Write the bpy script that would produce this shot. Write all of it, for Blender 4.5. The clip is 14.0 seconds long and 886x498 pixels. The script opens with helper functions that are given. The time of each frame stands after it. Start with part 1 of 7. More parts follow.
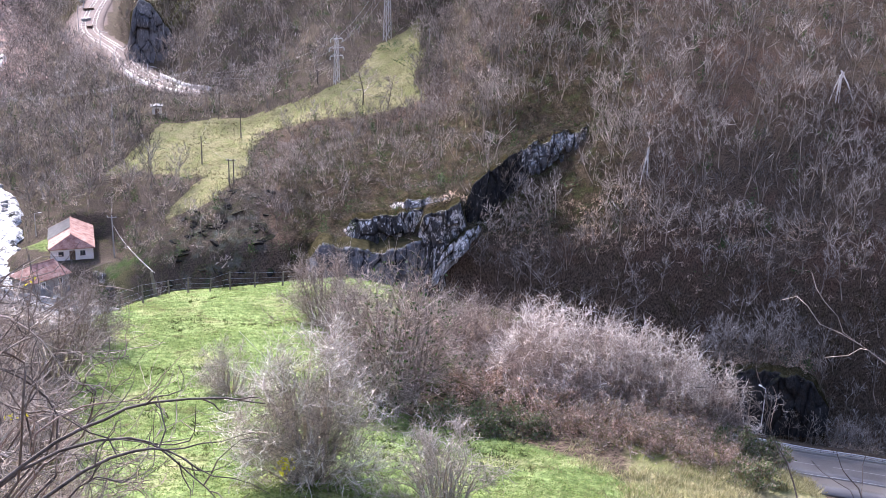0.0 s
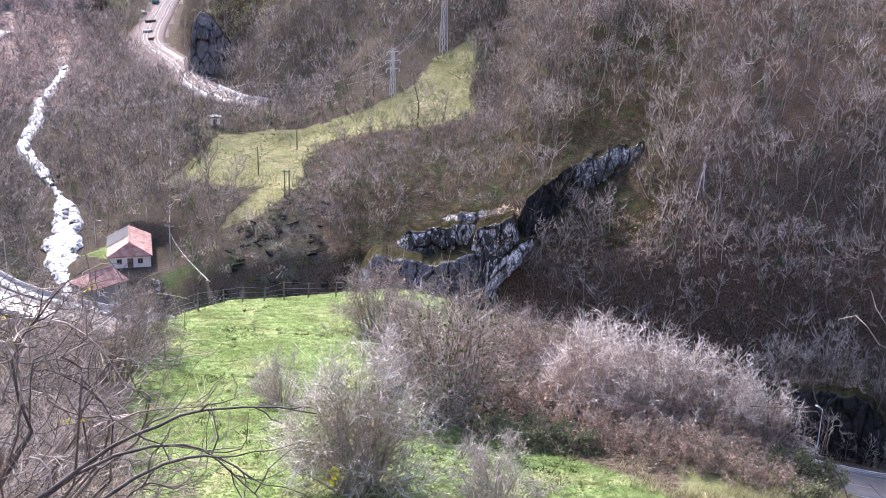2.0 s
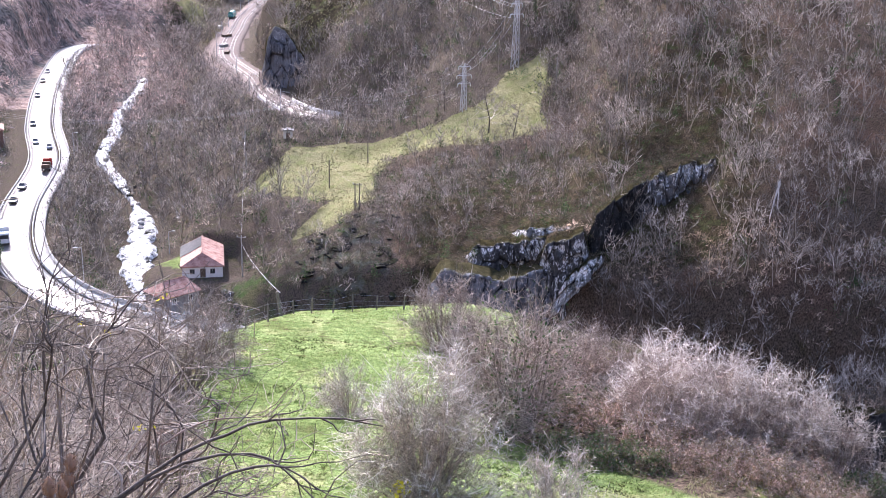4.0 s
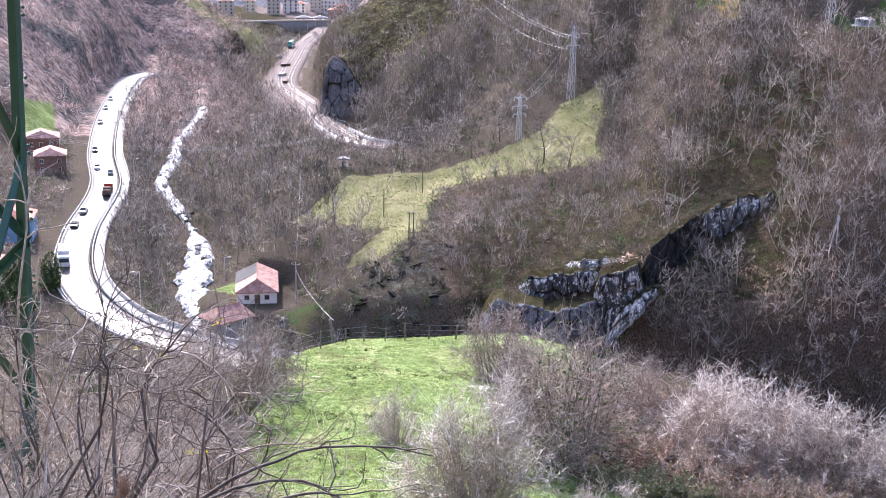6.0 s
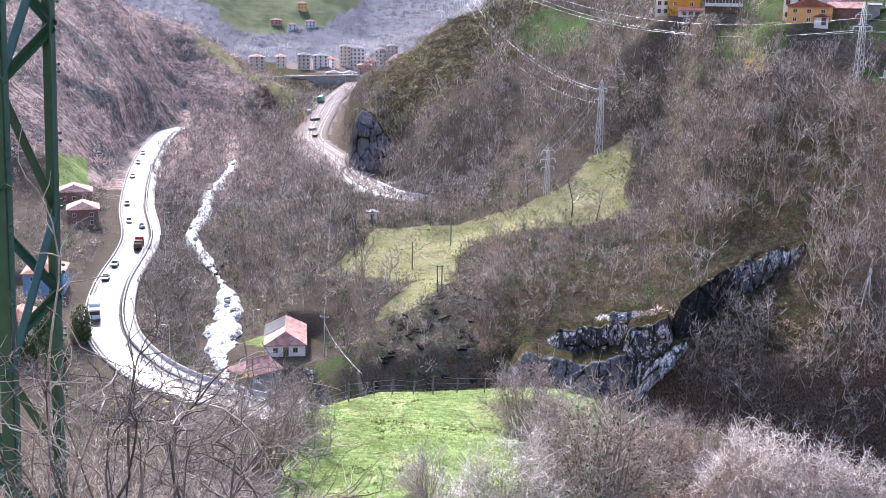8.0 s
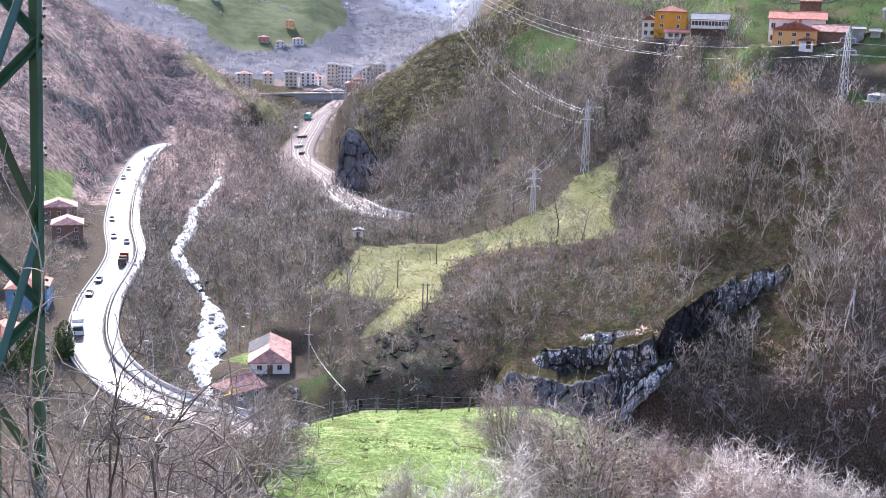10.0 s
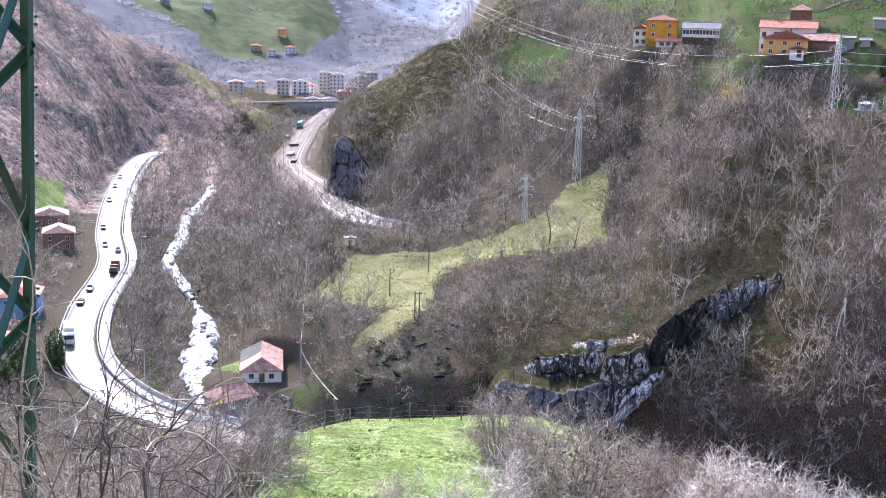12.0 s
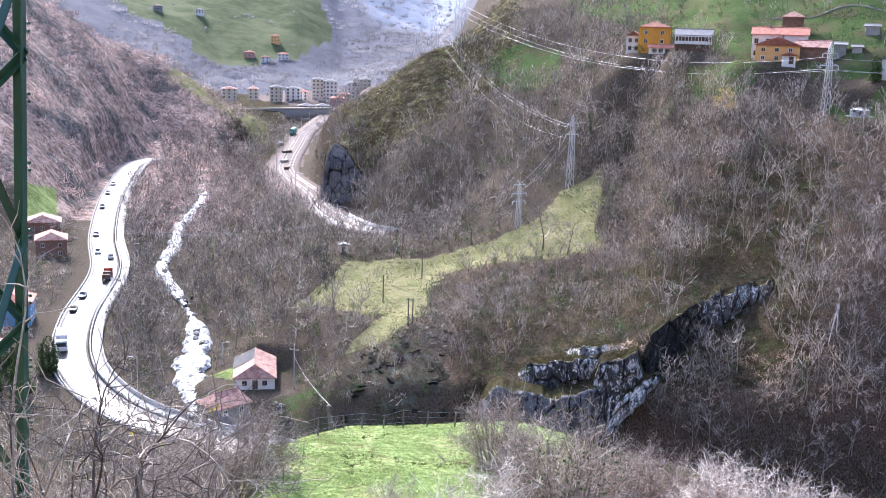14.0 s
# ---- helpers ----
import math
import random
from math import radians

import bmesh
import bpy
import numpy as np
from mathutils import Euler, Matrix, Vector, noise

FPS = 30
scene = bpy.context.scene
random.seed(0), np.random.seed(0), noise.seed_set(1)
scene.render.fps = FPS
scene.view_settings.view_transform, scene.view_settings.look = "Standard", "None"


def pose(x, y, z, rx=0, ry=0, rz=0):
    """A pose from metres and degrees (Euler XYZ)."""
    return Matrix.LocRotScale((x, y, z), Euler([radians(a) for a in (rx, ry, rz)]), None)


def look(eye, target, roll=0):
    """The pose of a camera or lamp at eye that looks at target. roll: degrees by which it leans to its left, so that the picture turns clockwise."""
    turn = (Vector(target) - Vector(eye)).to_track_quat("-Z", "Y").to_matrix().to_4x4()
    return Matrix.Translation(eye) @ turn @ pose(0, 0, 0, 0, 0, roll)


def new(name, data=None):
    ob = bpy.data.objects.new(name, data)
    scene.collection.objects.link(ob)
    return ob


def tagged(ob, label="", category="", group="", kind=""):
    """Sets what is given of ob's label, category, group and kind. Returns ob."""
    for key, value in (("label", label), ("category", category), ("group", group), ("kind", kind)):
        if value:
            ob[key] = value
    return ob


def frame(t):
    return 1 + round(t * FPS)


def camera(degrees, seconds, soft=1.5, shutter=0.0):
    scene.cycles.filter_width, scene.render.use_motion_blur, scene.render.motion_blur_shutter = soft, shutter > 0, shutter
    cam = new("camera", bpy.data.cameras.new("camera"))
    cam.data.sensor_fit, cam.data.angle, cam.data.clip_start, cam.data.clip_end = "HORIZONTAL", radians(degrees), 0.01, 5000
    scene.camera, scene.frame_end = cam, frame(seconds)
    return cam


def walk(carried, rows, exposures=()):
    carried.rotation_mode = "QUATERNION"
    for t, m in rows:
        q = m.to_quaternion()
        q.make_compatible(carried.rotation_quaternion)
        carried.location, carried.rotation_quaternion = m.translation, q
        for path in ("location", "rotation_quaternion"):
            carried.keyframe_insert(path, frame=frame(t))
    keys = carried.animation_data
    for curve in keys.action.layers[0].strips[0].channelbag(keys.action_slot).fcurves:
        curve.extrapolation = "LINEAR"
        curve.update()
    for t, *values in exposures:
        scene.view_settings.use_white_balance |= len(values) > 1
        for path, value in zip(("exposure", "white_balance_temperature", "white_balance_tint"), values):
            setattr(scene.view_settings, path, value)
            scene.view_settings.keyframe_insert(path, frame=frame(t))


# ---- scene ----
# ---------- camera: it stands on the hillside and turns ----------
cam = camera(43.62, 14.0, soft=0.85)
EYE = 75.0
# seconds, heading (left of the first view), pitch, roll
ROWS = [
    (0.0, 0.006, -18.383, -1.635), (0.5, 0.283, -18.225, -1.733), (1.0, 1.163, -18.124, -1.794),
    (1.5, 1.985, -17.950, -1.780), (2.0, 2.874, -17.797, -1.573), (2.5, 3.786, -17.507, -1.621),
    (3.0, 4.786, -17.363, -1.391), (3.5, 5.649, -17.253, -1.312), (6.0, 9.412, -15.669, -1.407),
    (6.5, 9.734, -14.867, -1.291), (7.0, 10.119, -14.188, -1.162), (7.5, 10.491, -13.595, -1.102),
    (8.0, 10.829, -12.968, -1.025), (8.5, 10.722, -12.444, -1.241), (11.0, 10.052, -11.894, -1.722),
    (11.5, 10.011, -11.757, -1.706), (12.0, 9.805, -11.560, -1.723), (12.5, 9.741, -11.399, -1.809),
    (13.0, 9.699, -11.309, -1.840), (13.5, 9.583, -11.271, -1.801), (14.0, 9.454, -11.213, -1.717),
]
walk(cam, [(t, pose(0, 0, EYE, 90 + pitch, roll, yaw)) for t, yaw, pitch, roll in ROWS], [(0, 1.89, 5900, 24), (3.5, 1.89, 5900, 24), (8, 1.97, 5800, 21), (14, 1.99, 5720, 18)])

# ---------- light: a low hazy sun ahead and to the left ----------
SUN_AZ, SUN_EL = 32.0, 34.0
world = bpy.data.worlds.new("sky")
scene.world = world
world.use_nodes = True
wn = world.node_tree
sky = wn.nodes.new("ShaderNodeTexSky")
sky.sky_type, sky.sun_disc = "NISHITA", False
sky.sun_elevation, sky.sun_rotation = radians(SUN_EL), radians(-SUN_AZ % 360)
sky.air_density, sky.dust_density = 1.0, 3.0
wn.links.new(sky.outputs[0], wn.nodes["Background"].inputs[0])
wn.nodes["Background"].inputs[1].default_value = 0.14
sun = new("sun", bpy.data.lights.new("sun", "SUN"))
sun.data.energy, sun.data.angle, sun.data.color = 2.7, radians(2), (1.0, 0.95, 0.87)
sun.matrix_world = look((0, 0, 0), (math.sin(radians(SUN_AZ)) * math.cos(radians(SUN_EL)), -math.cos(radians(SUN_AZ)) * math.cos(radians(SUN_EL)), -math.sin(radians(SUN_EL))))

# ---------- the lie of the land ----------
# far side of the valley: cross-sections by bearing (degrees left of north), each (distance, height)
SECTIONS = {
    -180: ((0, 40), (500, 40)),
    -75: ((130, -25), (200, -20), (300, 50), (400, 100), (700, 200), (3000, 600)),
    -27: ((140, -14), (172, -13), (187, -7), (240, 42), (290, 66), (400, 110), (700, 220), (3000, 700)),
    -20: ((140, -13), (172, -12), (185, -6), (235, 38), (265, 52), (290, 62), (350, 88), (700, 220), (3000, 700)),
    -11: ((150, -13), (168, -13), (180, -6), (215, 25), (250, 45), (274, 57), (284, 58), (305, 70), (350, 86), (600, 190), (3000, 650)),
    -5: ((155, -13), (175, -10), (195, 6), (235, 25), (260, 40), (292, 60), (304, 68.5), (318, 70), (340, 76), (360, 84), (600, 190), (3000, 650)),
    -2.5: ((160, -13), (178, -9), (192, 5), (225, 20), (262, 32), (290, 44), (315, 60), (330, 70), (345, 72), (360, 75), (380, 79), (440, 97), (600, 180), (3000, 620)),
    0: ((160, -12), (178, -9), (190, 4), (215, 15), (280, 22), (325, 37), (345, 53), (356, 66), (370, 70), (400, 77), (440, 88), (600, 170), (3000, 600)),
    5: ((165, -11), (185, -7), (198, 6), (230, 14), (270, 15), (310, 24), (350, 38), (450, 84), (600, 120), (3000, 400)),
    10: ((170, -10), (190, -6), (202, 2), (230, 11), (260, 9), (300, 11), (335, 14), (347, 14), (380, 34), (450, 66), (600, 55), (1000, 40), (1600, 70), (2600, 220), (3500, 300)),
    14.5: ((185, -8), (210, -5), (228, 2), (250, 6), (300, 11), (345, 12), (392, 12), (402, 22), (426, 38), (455, 45), (500, 36), (600, 14), (1000, 18), (1250, 30), (1700, 140), (2600, 360), (3500, 420)),
    15.5: ((190, -8), (215, -5), (235, 1), (255, 6), (300, 10), (345, 11), (394, 12), (404, 20), (426, 33), (450, 38), (490, 30), (560, 14), (700, 12), (1000, 17), (1200, 29), (1600, 137), (2500, 345), (3500, 420)),
    16.2: ((190, -8), (222, -4), (246, 1), (265, 5), (300, 8), (330, 9), (400, 10), (500, 11), (700, 12), (1000, 16), (1170, 28), (1540, 133), (2440, 336), (3500, 420)),
    17: ((190, -8), (230, -4), (258, 1), (275, 5), (300, 7), (330, 8), (400, 10), (500, 11), (700, 12), (1000, 15), (1150, 26), (1500, 130), (2400, 330), (3500, 420)),
    20: ((200, -8), (218, -6), (232, -1), (260, 0), (350, 2), (450, 4), (600, 8), (690, 26), (760, 14), (1000, 16), (1150, 30), (1500, 130), (2200, 300), (3500, 420)),
    24: ((200, -6), (222, -4), (330, 0), (450, 3), (550, 7), (600, 14), (680, 55), (760, 30), (1000, 30), (1500, 130), (2200, 290), (3500, 420)),
    27.5: ((200, -5), (225, -2), (255, 0), (300, 1), (420, 5), (445, 8), (520, 34), (640, 75), (760, 50), (1000, 50), (1500, 150), (2200, 290), (3500, 420)),
    31: ((200, 0), (255, 2), (300, 3), (380, 7), (430, 28), (500, 55), (620, 93), (1000, 150), (3500, 420)),
    40: ((150, 12), (260, 14), (300, 30), (450, 100), (700, 180), (3500, 500)),
    75: ((100, 20), (150, 20), (250, 60), (500, 150), (3500, 500)),
    180: ((0, 40), (500, 40)),
}
# the knoll on which the camera stands: fall of the bank and meadow, and how far the meadow's edge lies
BANK = ((0, 73.3), (3, 72.2), (10, 67.5), (20, 61), (30, 55.6), (38, 52.5), (55, 49.4), (82, 45.5), (130, 39))
EDGE = ((-180, 30), (-60, 30), (-27, 40), (-18, 52), (-12, 62), (-5, 74), (5, 85), (14, 83), (20, 72), (26, 58), (40, 45), (70, 35), (180, 30))
# road, river and railway: x, y, z of the centre lines
ROAD = ((190, 122, -20), (120, 145, -15.6), (73, 156, -13), (57, 161, -13), (20, 172, -10.5), (-30, 183, -6), (-70, 189, -3.5), (-93, 196, -2), (-109, 208, -0.5), (-121, 225, 0.5), (-134, 254, 1), (-147, 295, 3), (-170, 340, 4), (-196, 400, 6), (-222, 470, 7.5), (-229, 496, 8), (-228, 515, 8))
RIVER = ((180, 140, -26), (75, 172, -19), (20, 184, -15), (-40, 196, -11), (-76, 208, -7), (-95, 232, -5), (-107, 266, -4), (-127, 300, -2.5), (-143, 326, -1.5), (-151, 355, -0.5), (-161, 385, 0.5), (-174, 440, 2.5), (-196, 500, 4.5), (-205, 600, 7), (-240, 900, 12))
RAIL = ((-70, 332, 12.5), (-82, 338, 12.5), (-102, 372, 12), (-118, 411, 12), (-143, 460, 12), (-158, 510, 12), (-172, 570, 12), (-188, 640, 12.2), (-208, 760, 13), (-228, 900, 15), (-240, 1000, 17))

# levelled house sites: x, y, radius, height
PADS = ((7, 361, 7, 69.6), (18.2, 334, 6, 71.0), (38.5, 309, 9, 69.4), (47, 305, 5, 69.8), (55, 278, 5, 57.6), (66.5, 292, 6, 66.0), (-79.5, 229, 10, -4.2), (-145, 243, 8, 1.2), (-171, 309, 7, 3.5), (-135, 214, 7, -0.5))

# rock faces: stations of bearing, distance, foot and brow; and how far the rock runs back
CRAGS = (
    (((6.9, 201, 2, 6.5), (6.4, 199, 0, 9.0), (5.6, 198, -2, 9.0), (4.35, 197.5, -3, 8.7), (3.1, 197.5, -3, 7.9), (2.2, 198, -3, 8.2), (0.9, 199, -3, 9.0), (0.2, 200, -3, 9.4), (-0.8, 202, -3, 9.4)), 7),
    (((5.2, 207, 6, 9.6), (4.5, 206, 6, 11.6), (3.3, 205.5, 6, 12.4), (2.1, 205, 6, 13.2), (1.0, 204, 6, 14.2), (-0.2, 202.5, 6, 15.4)), 5),
    (((1.4, 202, -2, 12.5), (0.5, 200.5, -3, 15.0), (-0.5, 200, -3, 16.2), (-1.3, 200.5, -3, 17.4), (-2.1, 203, 0, 18.4)), 6),
    (((-1.3, 204, 4, 18.0), (-2.4, 207.5, 6, 20.0), (-3.4, 211.5, 10, 22.2), (-4.3, 216, 14, 23.8), (-5.0, 220, 17, 24.4)), 5),
    (((-3.6, 218, 15, 21.0), (-4.5, 219.5, 16.5, 24.0), (-5.4, 221, 18, 25.6), (-6.5, 223, 19.5, 26.8), (-7.6, 225, 21, 27.6), (-8.7, 227, 22.5, 27.0)), 5),
    (((0.3, 197, 0, 3.6), (-0.4, 196.8, 3, 7.6), (-1.1, 197.2, 6, 10.6), (-1.8, 198.4, 9, 12.4), (-2.6, 201, 11, 13.8)), 3),
    (((15.6, 405, 10, 24), (15.3, 402, 10, 29), (14.9, 399, 10, 33), (14.4, 396, 10, 32), (14.0, 392, 11, 28.5), (13.6, 388, 12, 25), (13.0, 384, 12, 18)), 10),
    (((-14.2, 182, -14, -7), (-16.4, 180, -14, -4.5), (-18.2, 180, -14, -3), (-20.0, 181, -14, -3.5), (-21.8, 183, -14, -6)), 5),
    (((2.4, 208.5, 12.0, 14.2), (1.6, 208, 12.6, 15.0), (0.6, 207.5, 13.2, 15.8), (-0.4, 207, 14.0, 16.4), (-1.2, 207, 15, 17.2)), 5),
)


def lattice(ix, iy, seed):
    h = np.sin(ix * 127.1 + iy * 311.7 + seed * 74.7) * 43758.5453
    return h - np.floor(h)


def relief(x, y, size, seed=0, octaves=3):
    """Soft random relief, about -1 to 1."""
    total, amp = 0.0, 1.0
    for o in range(octaves):
        u, v = x / size, y / size
        iu, iv = np.floor(u), np.floor(v)
        fu, fv = u - iu, v - iv
        fu, fv = fu * fu * (3 - 2 * fu), fv * fv * (3 - 2 * fv)
        a, b = lattice(iu, iv, seed + o), lattice(iu + 1, iv, seed + o)
        c, d = lattice(iu, iv + 1, seed + o), lattice(iu + 1, iv + 1, seed + o)
        total = total + amp * ((a * (1 - fu) + b * fu) * (1 - fv) + (c * (1 - fu) + d * fu) * fv - 0.5) * 2
        amp, size = amp * 0.5, size * 0.47
    return total * 0.6


def fine_line(line, step=4.0):
    """A smooth line through the given places, with a point every few metres."""
    p = np.array(line, float)
    out = []
    for i in range(len(p) - 1):
        p0, p1, p2, p3 = p[max(i - 1, 0)], p[i], p[i + 1], p[min(i + 2, len(p) - 1)]
        n = max(2, int(np.linalg.norm(p2 - p1) / step))
        for t in np.arange(n) / n:
            out.append(0.5 * (2 * p1 + (p2 - p0) * t + (2 * p0 - 5 * p1 + 4 * p2 - p3) * t * t + (3 * p1 - p0 - 3 * p2 + p3) * t ** 3))
    out.append(p[-1])
    return np.array(out)


ROAD_LINE, RIVER_LINE, RAIL_LINE = fine_line(ROAD), fine_line(RIVER), fine_line(RAIL)


def near_line(x, y, line, reach=60.0):
    """Distance to a line and its height at the nearest place."""
    best, z = np.full(x.shape, 1e9), np.zeros(x.shape)
    lo, hi = line[:, :2].min(0) - reach, line[:, :2].max(0) + reach
    inside = np.nonzero((x > lo[0]) & (x < hi[0]) & (y > lo[1]) & (y < hi[1]))[0]
    px, py = x[inside], y[inside]
    b, h = best[inside], z[inside]
    for p, q in zip(line[:-1], line[1:]):
        d = q[:2] - p[:2]
        t = np.clip(((px - p[0]) * d[0] + (py - p[1]) * d[1]) / (d @ d), 0, 1)
        dist = np.hypot(px - p[0] - t * d[0], py - p[1] - t * d[1])
        closer = dist < b
        b, h = np.where(closer, dist, b), np.where(closer, p[2] + t * (q[2] - p[2]), h)
    best[inside], z[inside] = b, h
    return best, z


def ramp(v, a, b):
    t = np.clip((v - a) / (b - a), 0, 1)
    return t * t * (3 - 2 * t)


def terrain(x, y):
    """Height of the ground."""
    shape = np.shape(x)
    x, y = np.ravel(np.asarray(x, float)), np.ravel(np.asarray(y, float))
    d, az = np.hypot(x, y), np.degrees(np.arctan2(-x, y))
    keys = sorted(SECTIONS)
    heights = np.array([np.interp(d, *zip(*SECTIONS[k])) for k in keys])
    i = np.clip(np.searchsorted(keys, az) - 1, 0, len(keys) - 2)
    k = np.array(keys, float)
    t = np.clip((az - k[i]) / (k[i + 1] - k[i]), 0, 1)
    t = t * 0.5 + t * t * (3 - 2 * t) * 0.5
    col = np.arange(len(x))
    far = heights[i, col] * (1 - t) + heights[i + 1, col] * t
    wild = ramp(d, 110, 180)
    far = far + wild * (relief(x, y, 34, 3) * 2.2 + relief(x, y, 9, 8) * 0.6) * ramp(far, -6, 14) * (1 + ramp(d, 300, 900) * 2)
    bank = np.interp(d, *zip(*BANK)) + relief(x, y, 11, 5) * 0.45 * ramp(d, 12, 40) + relief(x * 0.5, y * 1.6, 2.6, 15, 2) * 0.16 * ramp(d, 30, 44)
    over = d - np.interp(az, *zip(*EDGE)) - relief(x, y, 17, 12) * 3
    bank = bank - 0.8 * np.where(over > 20, over, np.log1p(np.exp(np.clip(over / 2.5, -40, 8))) * 2.5)
    behind = 73.0 + 0.45 * d + relief(x, y, 20, 6)
    back = ramp(np.abs(az), 75, 120) * ramp(d, 1.0, 8.0)
    bank = bank * (1 - back) + behind * back
    hump = 1.7 * np.exp(-(((x + 3.6) / 2.2) ** 2 + ((y - 6.2) / 3.0) ** 2))
    z = np.maximum(far, bank + hump)
    near = np.abs(far - bank) < 6
    z = np.where(near, z + (6 - np.abs(far - bank)) ** 2 / 24, z)
    dist, level = near_line(x, y, RIVER_LINE)
    w = 1 - ramp(dist, 5.5, 16)
    z = z * (1 - w) + np.minimum(level - 1.2, z) * w
    dist, level = near_line(x, y, RAIL_LINE)
    w = 1 - ramp(dist, 7, 12)
    z = z * (1 - w) + (level - 0.3) * w
    dist, level = near_line(x, y, ROAD_LINE)
    w = 1 - ramp(dist, 7.5, 16)
    z = z * (1 - w) + (level - 0.25) * w
    for stations, depth in CRAGS:
        st = np.array(stations)[::-1].T if stations[0][0] > stations[-1][0] else np.array(stations).T
        face, brow = np.interp(az, st[0], st[1]), np.interp(az, st[0], st[3])
        soft = 0.9 if st[1][0] < 300 else 0.25
        reach = ramp(az, st[0][0], st[0][0] + soft) * (1 - ramp(az, st[0][-1] - soft, st[0][-1]))
        behind = ramp(d - face, 2.5, 6.0) * (1 - ramp(d - face, depth + 6, depth + 26)) * reach
        z = z + np.clip(brow - 0.4 - z, 0, 30) * behind
    for cx, cy, r, level in PADS:
        w = 1 - ramp(np.hypot(x - cx, y - cy), r, r + 5)
        z = z * (1 - w) + level * w
    return z.reshape(shape)

# ---------- materials ----------
def material(name, dark, light, rough=0.85, size=1.0, fine=8.0, bump=0.3, metal=0.0, vary=0.0, spec=0.3, span=(0.5, 1.1)):
    """Two-scale weathered surface: a broad and a fine noise between two colours, with relief; vary: difference from piece to piece."""
    m = bpy.data.materials.new(name)
    m.use_nodes = True
    t = m.node_tree
    bsdf = t.nodes["Principled BSDF"]
    geo = t.nodes.new("ShaderNodeNewGeometry")
    broad, grain = t.nodes.new("ShaderNodeTexNoise"), t.nodes.new("ShaderNodeTexNoise")
    for n, s, det in ((broad, 1 / size, 5), (grain, fine / size, 4)):
        t.links.new(geo.outputs["Position"], n.inputs["Vector"])
        n.inputs["Scale"].default_value, n.inputs["Detail"].default_value = s, det
    add = t.nodes.new("ShaderNodeMath")
    add.operation = "MULTIPLY_ADD"
    t.links.new(grain.outputs[0], add.inputs[0])
    add.inputs[1].default_value = 0.6
    t.links.new(broad.outputs[0], add.inputs[2])
    spread = t.nodes.new("ShaderNodeMapRange")
    spread.inputs[1].default_value, spread.inputs[2].default_value = span
    t.links.new(add.outputs[0], spread.inputs[0])
    mix = t.nodes.new("ShaderNodeMix")
    mix.data_type = "RGBA"
    mix.inputs[6].default_value, mix.inputs[7].default_value = (*dark, 1), (*light, 1)
    t.links.new(spread.outputs[0], mix.inputs[0])
    colour = mix.outputs[2]
    if vary:
        info = t.nodes.new("ShaderNodeObjectInfo")
        hsv = t.nodes.new("ShaderNodeHueSaturation")
        rng = t.nodes.new("ShaderNodeMapRange")
        rng.inputs[3].default_value, rng.inputs[4].default_value = 1 - vary, 1 + vary
        t.links.new(info.outputs["Random"], rng.inputs[0])
        t.links.new(rng.outputs[0], hsv.inputs["Value"])
        t.links.new(colour, hsv.inputs["Color"])
        colour = hsv.outputs[0]
    t.links.new(colour, bsdf.inputs["Base Color"])
    bsdf.inputs["Roughness"].default_value, bsdf.inputs["Metallic"].default_value = rough, metal
    bsdf.inputs["Specular IOR Level"].default_value = spec
    if bump:
        b = t.nodes.new("ShaderNodeBump")
        b.inputs["Strength"].default_value, b.inputs["Distance"].default_value = bump, size * 0.05
        t.links.new(add.outputs[0], b.inputs["Height"])
        t.links.new(b.outputs[0], bsdf.inputs["Normal"])
    return m


def island_material(name, colours, rough=0.8, translucent=0.0, spread=0.25, grain=0.09):
    """Foliage and twigs: each little piece takes its own shade."""
    m = bpy.data.materials.new(name)
    m.use_nodes = True
    t = m.node_tree
    bsdf = t.nodes["Principled BSDF"]
    geo = t.nodes.new("ShaderNodeNewGeometry")
    rampn = t.nodes.new("ShaderNodeValToRGB")
    cr = rampn.color_ramp
    while len(cr.elements) < len(colours):
        cr.elements.new(0.5)
    for i, c in enumerate(colours):
        cr.elements[i].position, cr.elements[i].color = i / max(1, len(colours) - 1), (*c, 1)
    t.links.new(geo.outputs["Random Per Island"], rampn.inputs[0])
    broad = t.nodes.new("ShaderNodeTexNoise")
    broad.inputs["Scale"].default_value = grain
    t.links.new(geo.outputs["Position"], broad.inputs["Vector"])
    hsv = t.nodes.new("ShaderNodeHueSaturation")
    mr = t.nodes.new("ShaderNodeMapRange")
    mr.inputs[1].default_value, mr.inputs[2].default_value, mr.inputs[3].default_value, mr.inputs[4].default_value = 0.35, 0.65, 1 - spread, 1 + spread
    t.links.new(broad.outputs[0], mr.inputs[0])
    t.links.new(mr.outputs[0], hsv.inputs["Value"])
    t.links.new(rampn.outputs[0], hsv.inputs["Color"])
    t.links.new(hsv.outputs[0], bsdf.inputs["Base Color"])
    bsdf.inputs["Roughness"].default_value = rough
    bsdf.inputs["Specular IOR Level"].default_value = 0.2
    if translucent:
        tr, mx = t.nodes.new("ShaderNodeBsdfTranslucent"), t.nodes.new("ShaderNodeMixShader")
        t.links.new(hsv.outputs[0], tr.inputs[0])
        mx.inputs[0].default_value = translucent
        t.links.new(bsdf.outputs[0], mx.inputs[1])
        t.links.new(tr.outputs[0], mx.inputs[2])
        t.links.new(mx.outputs[0], t.nodes["Material Output"].inputs[0])
    return m


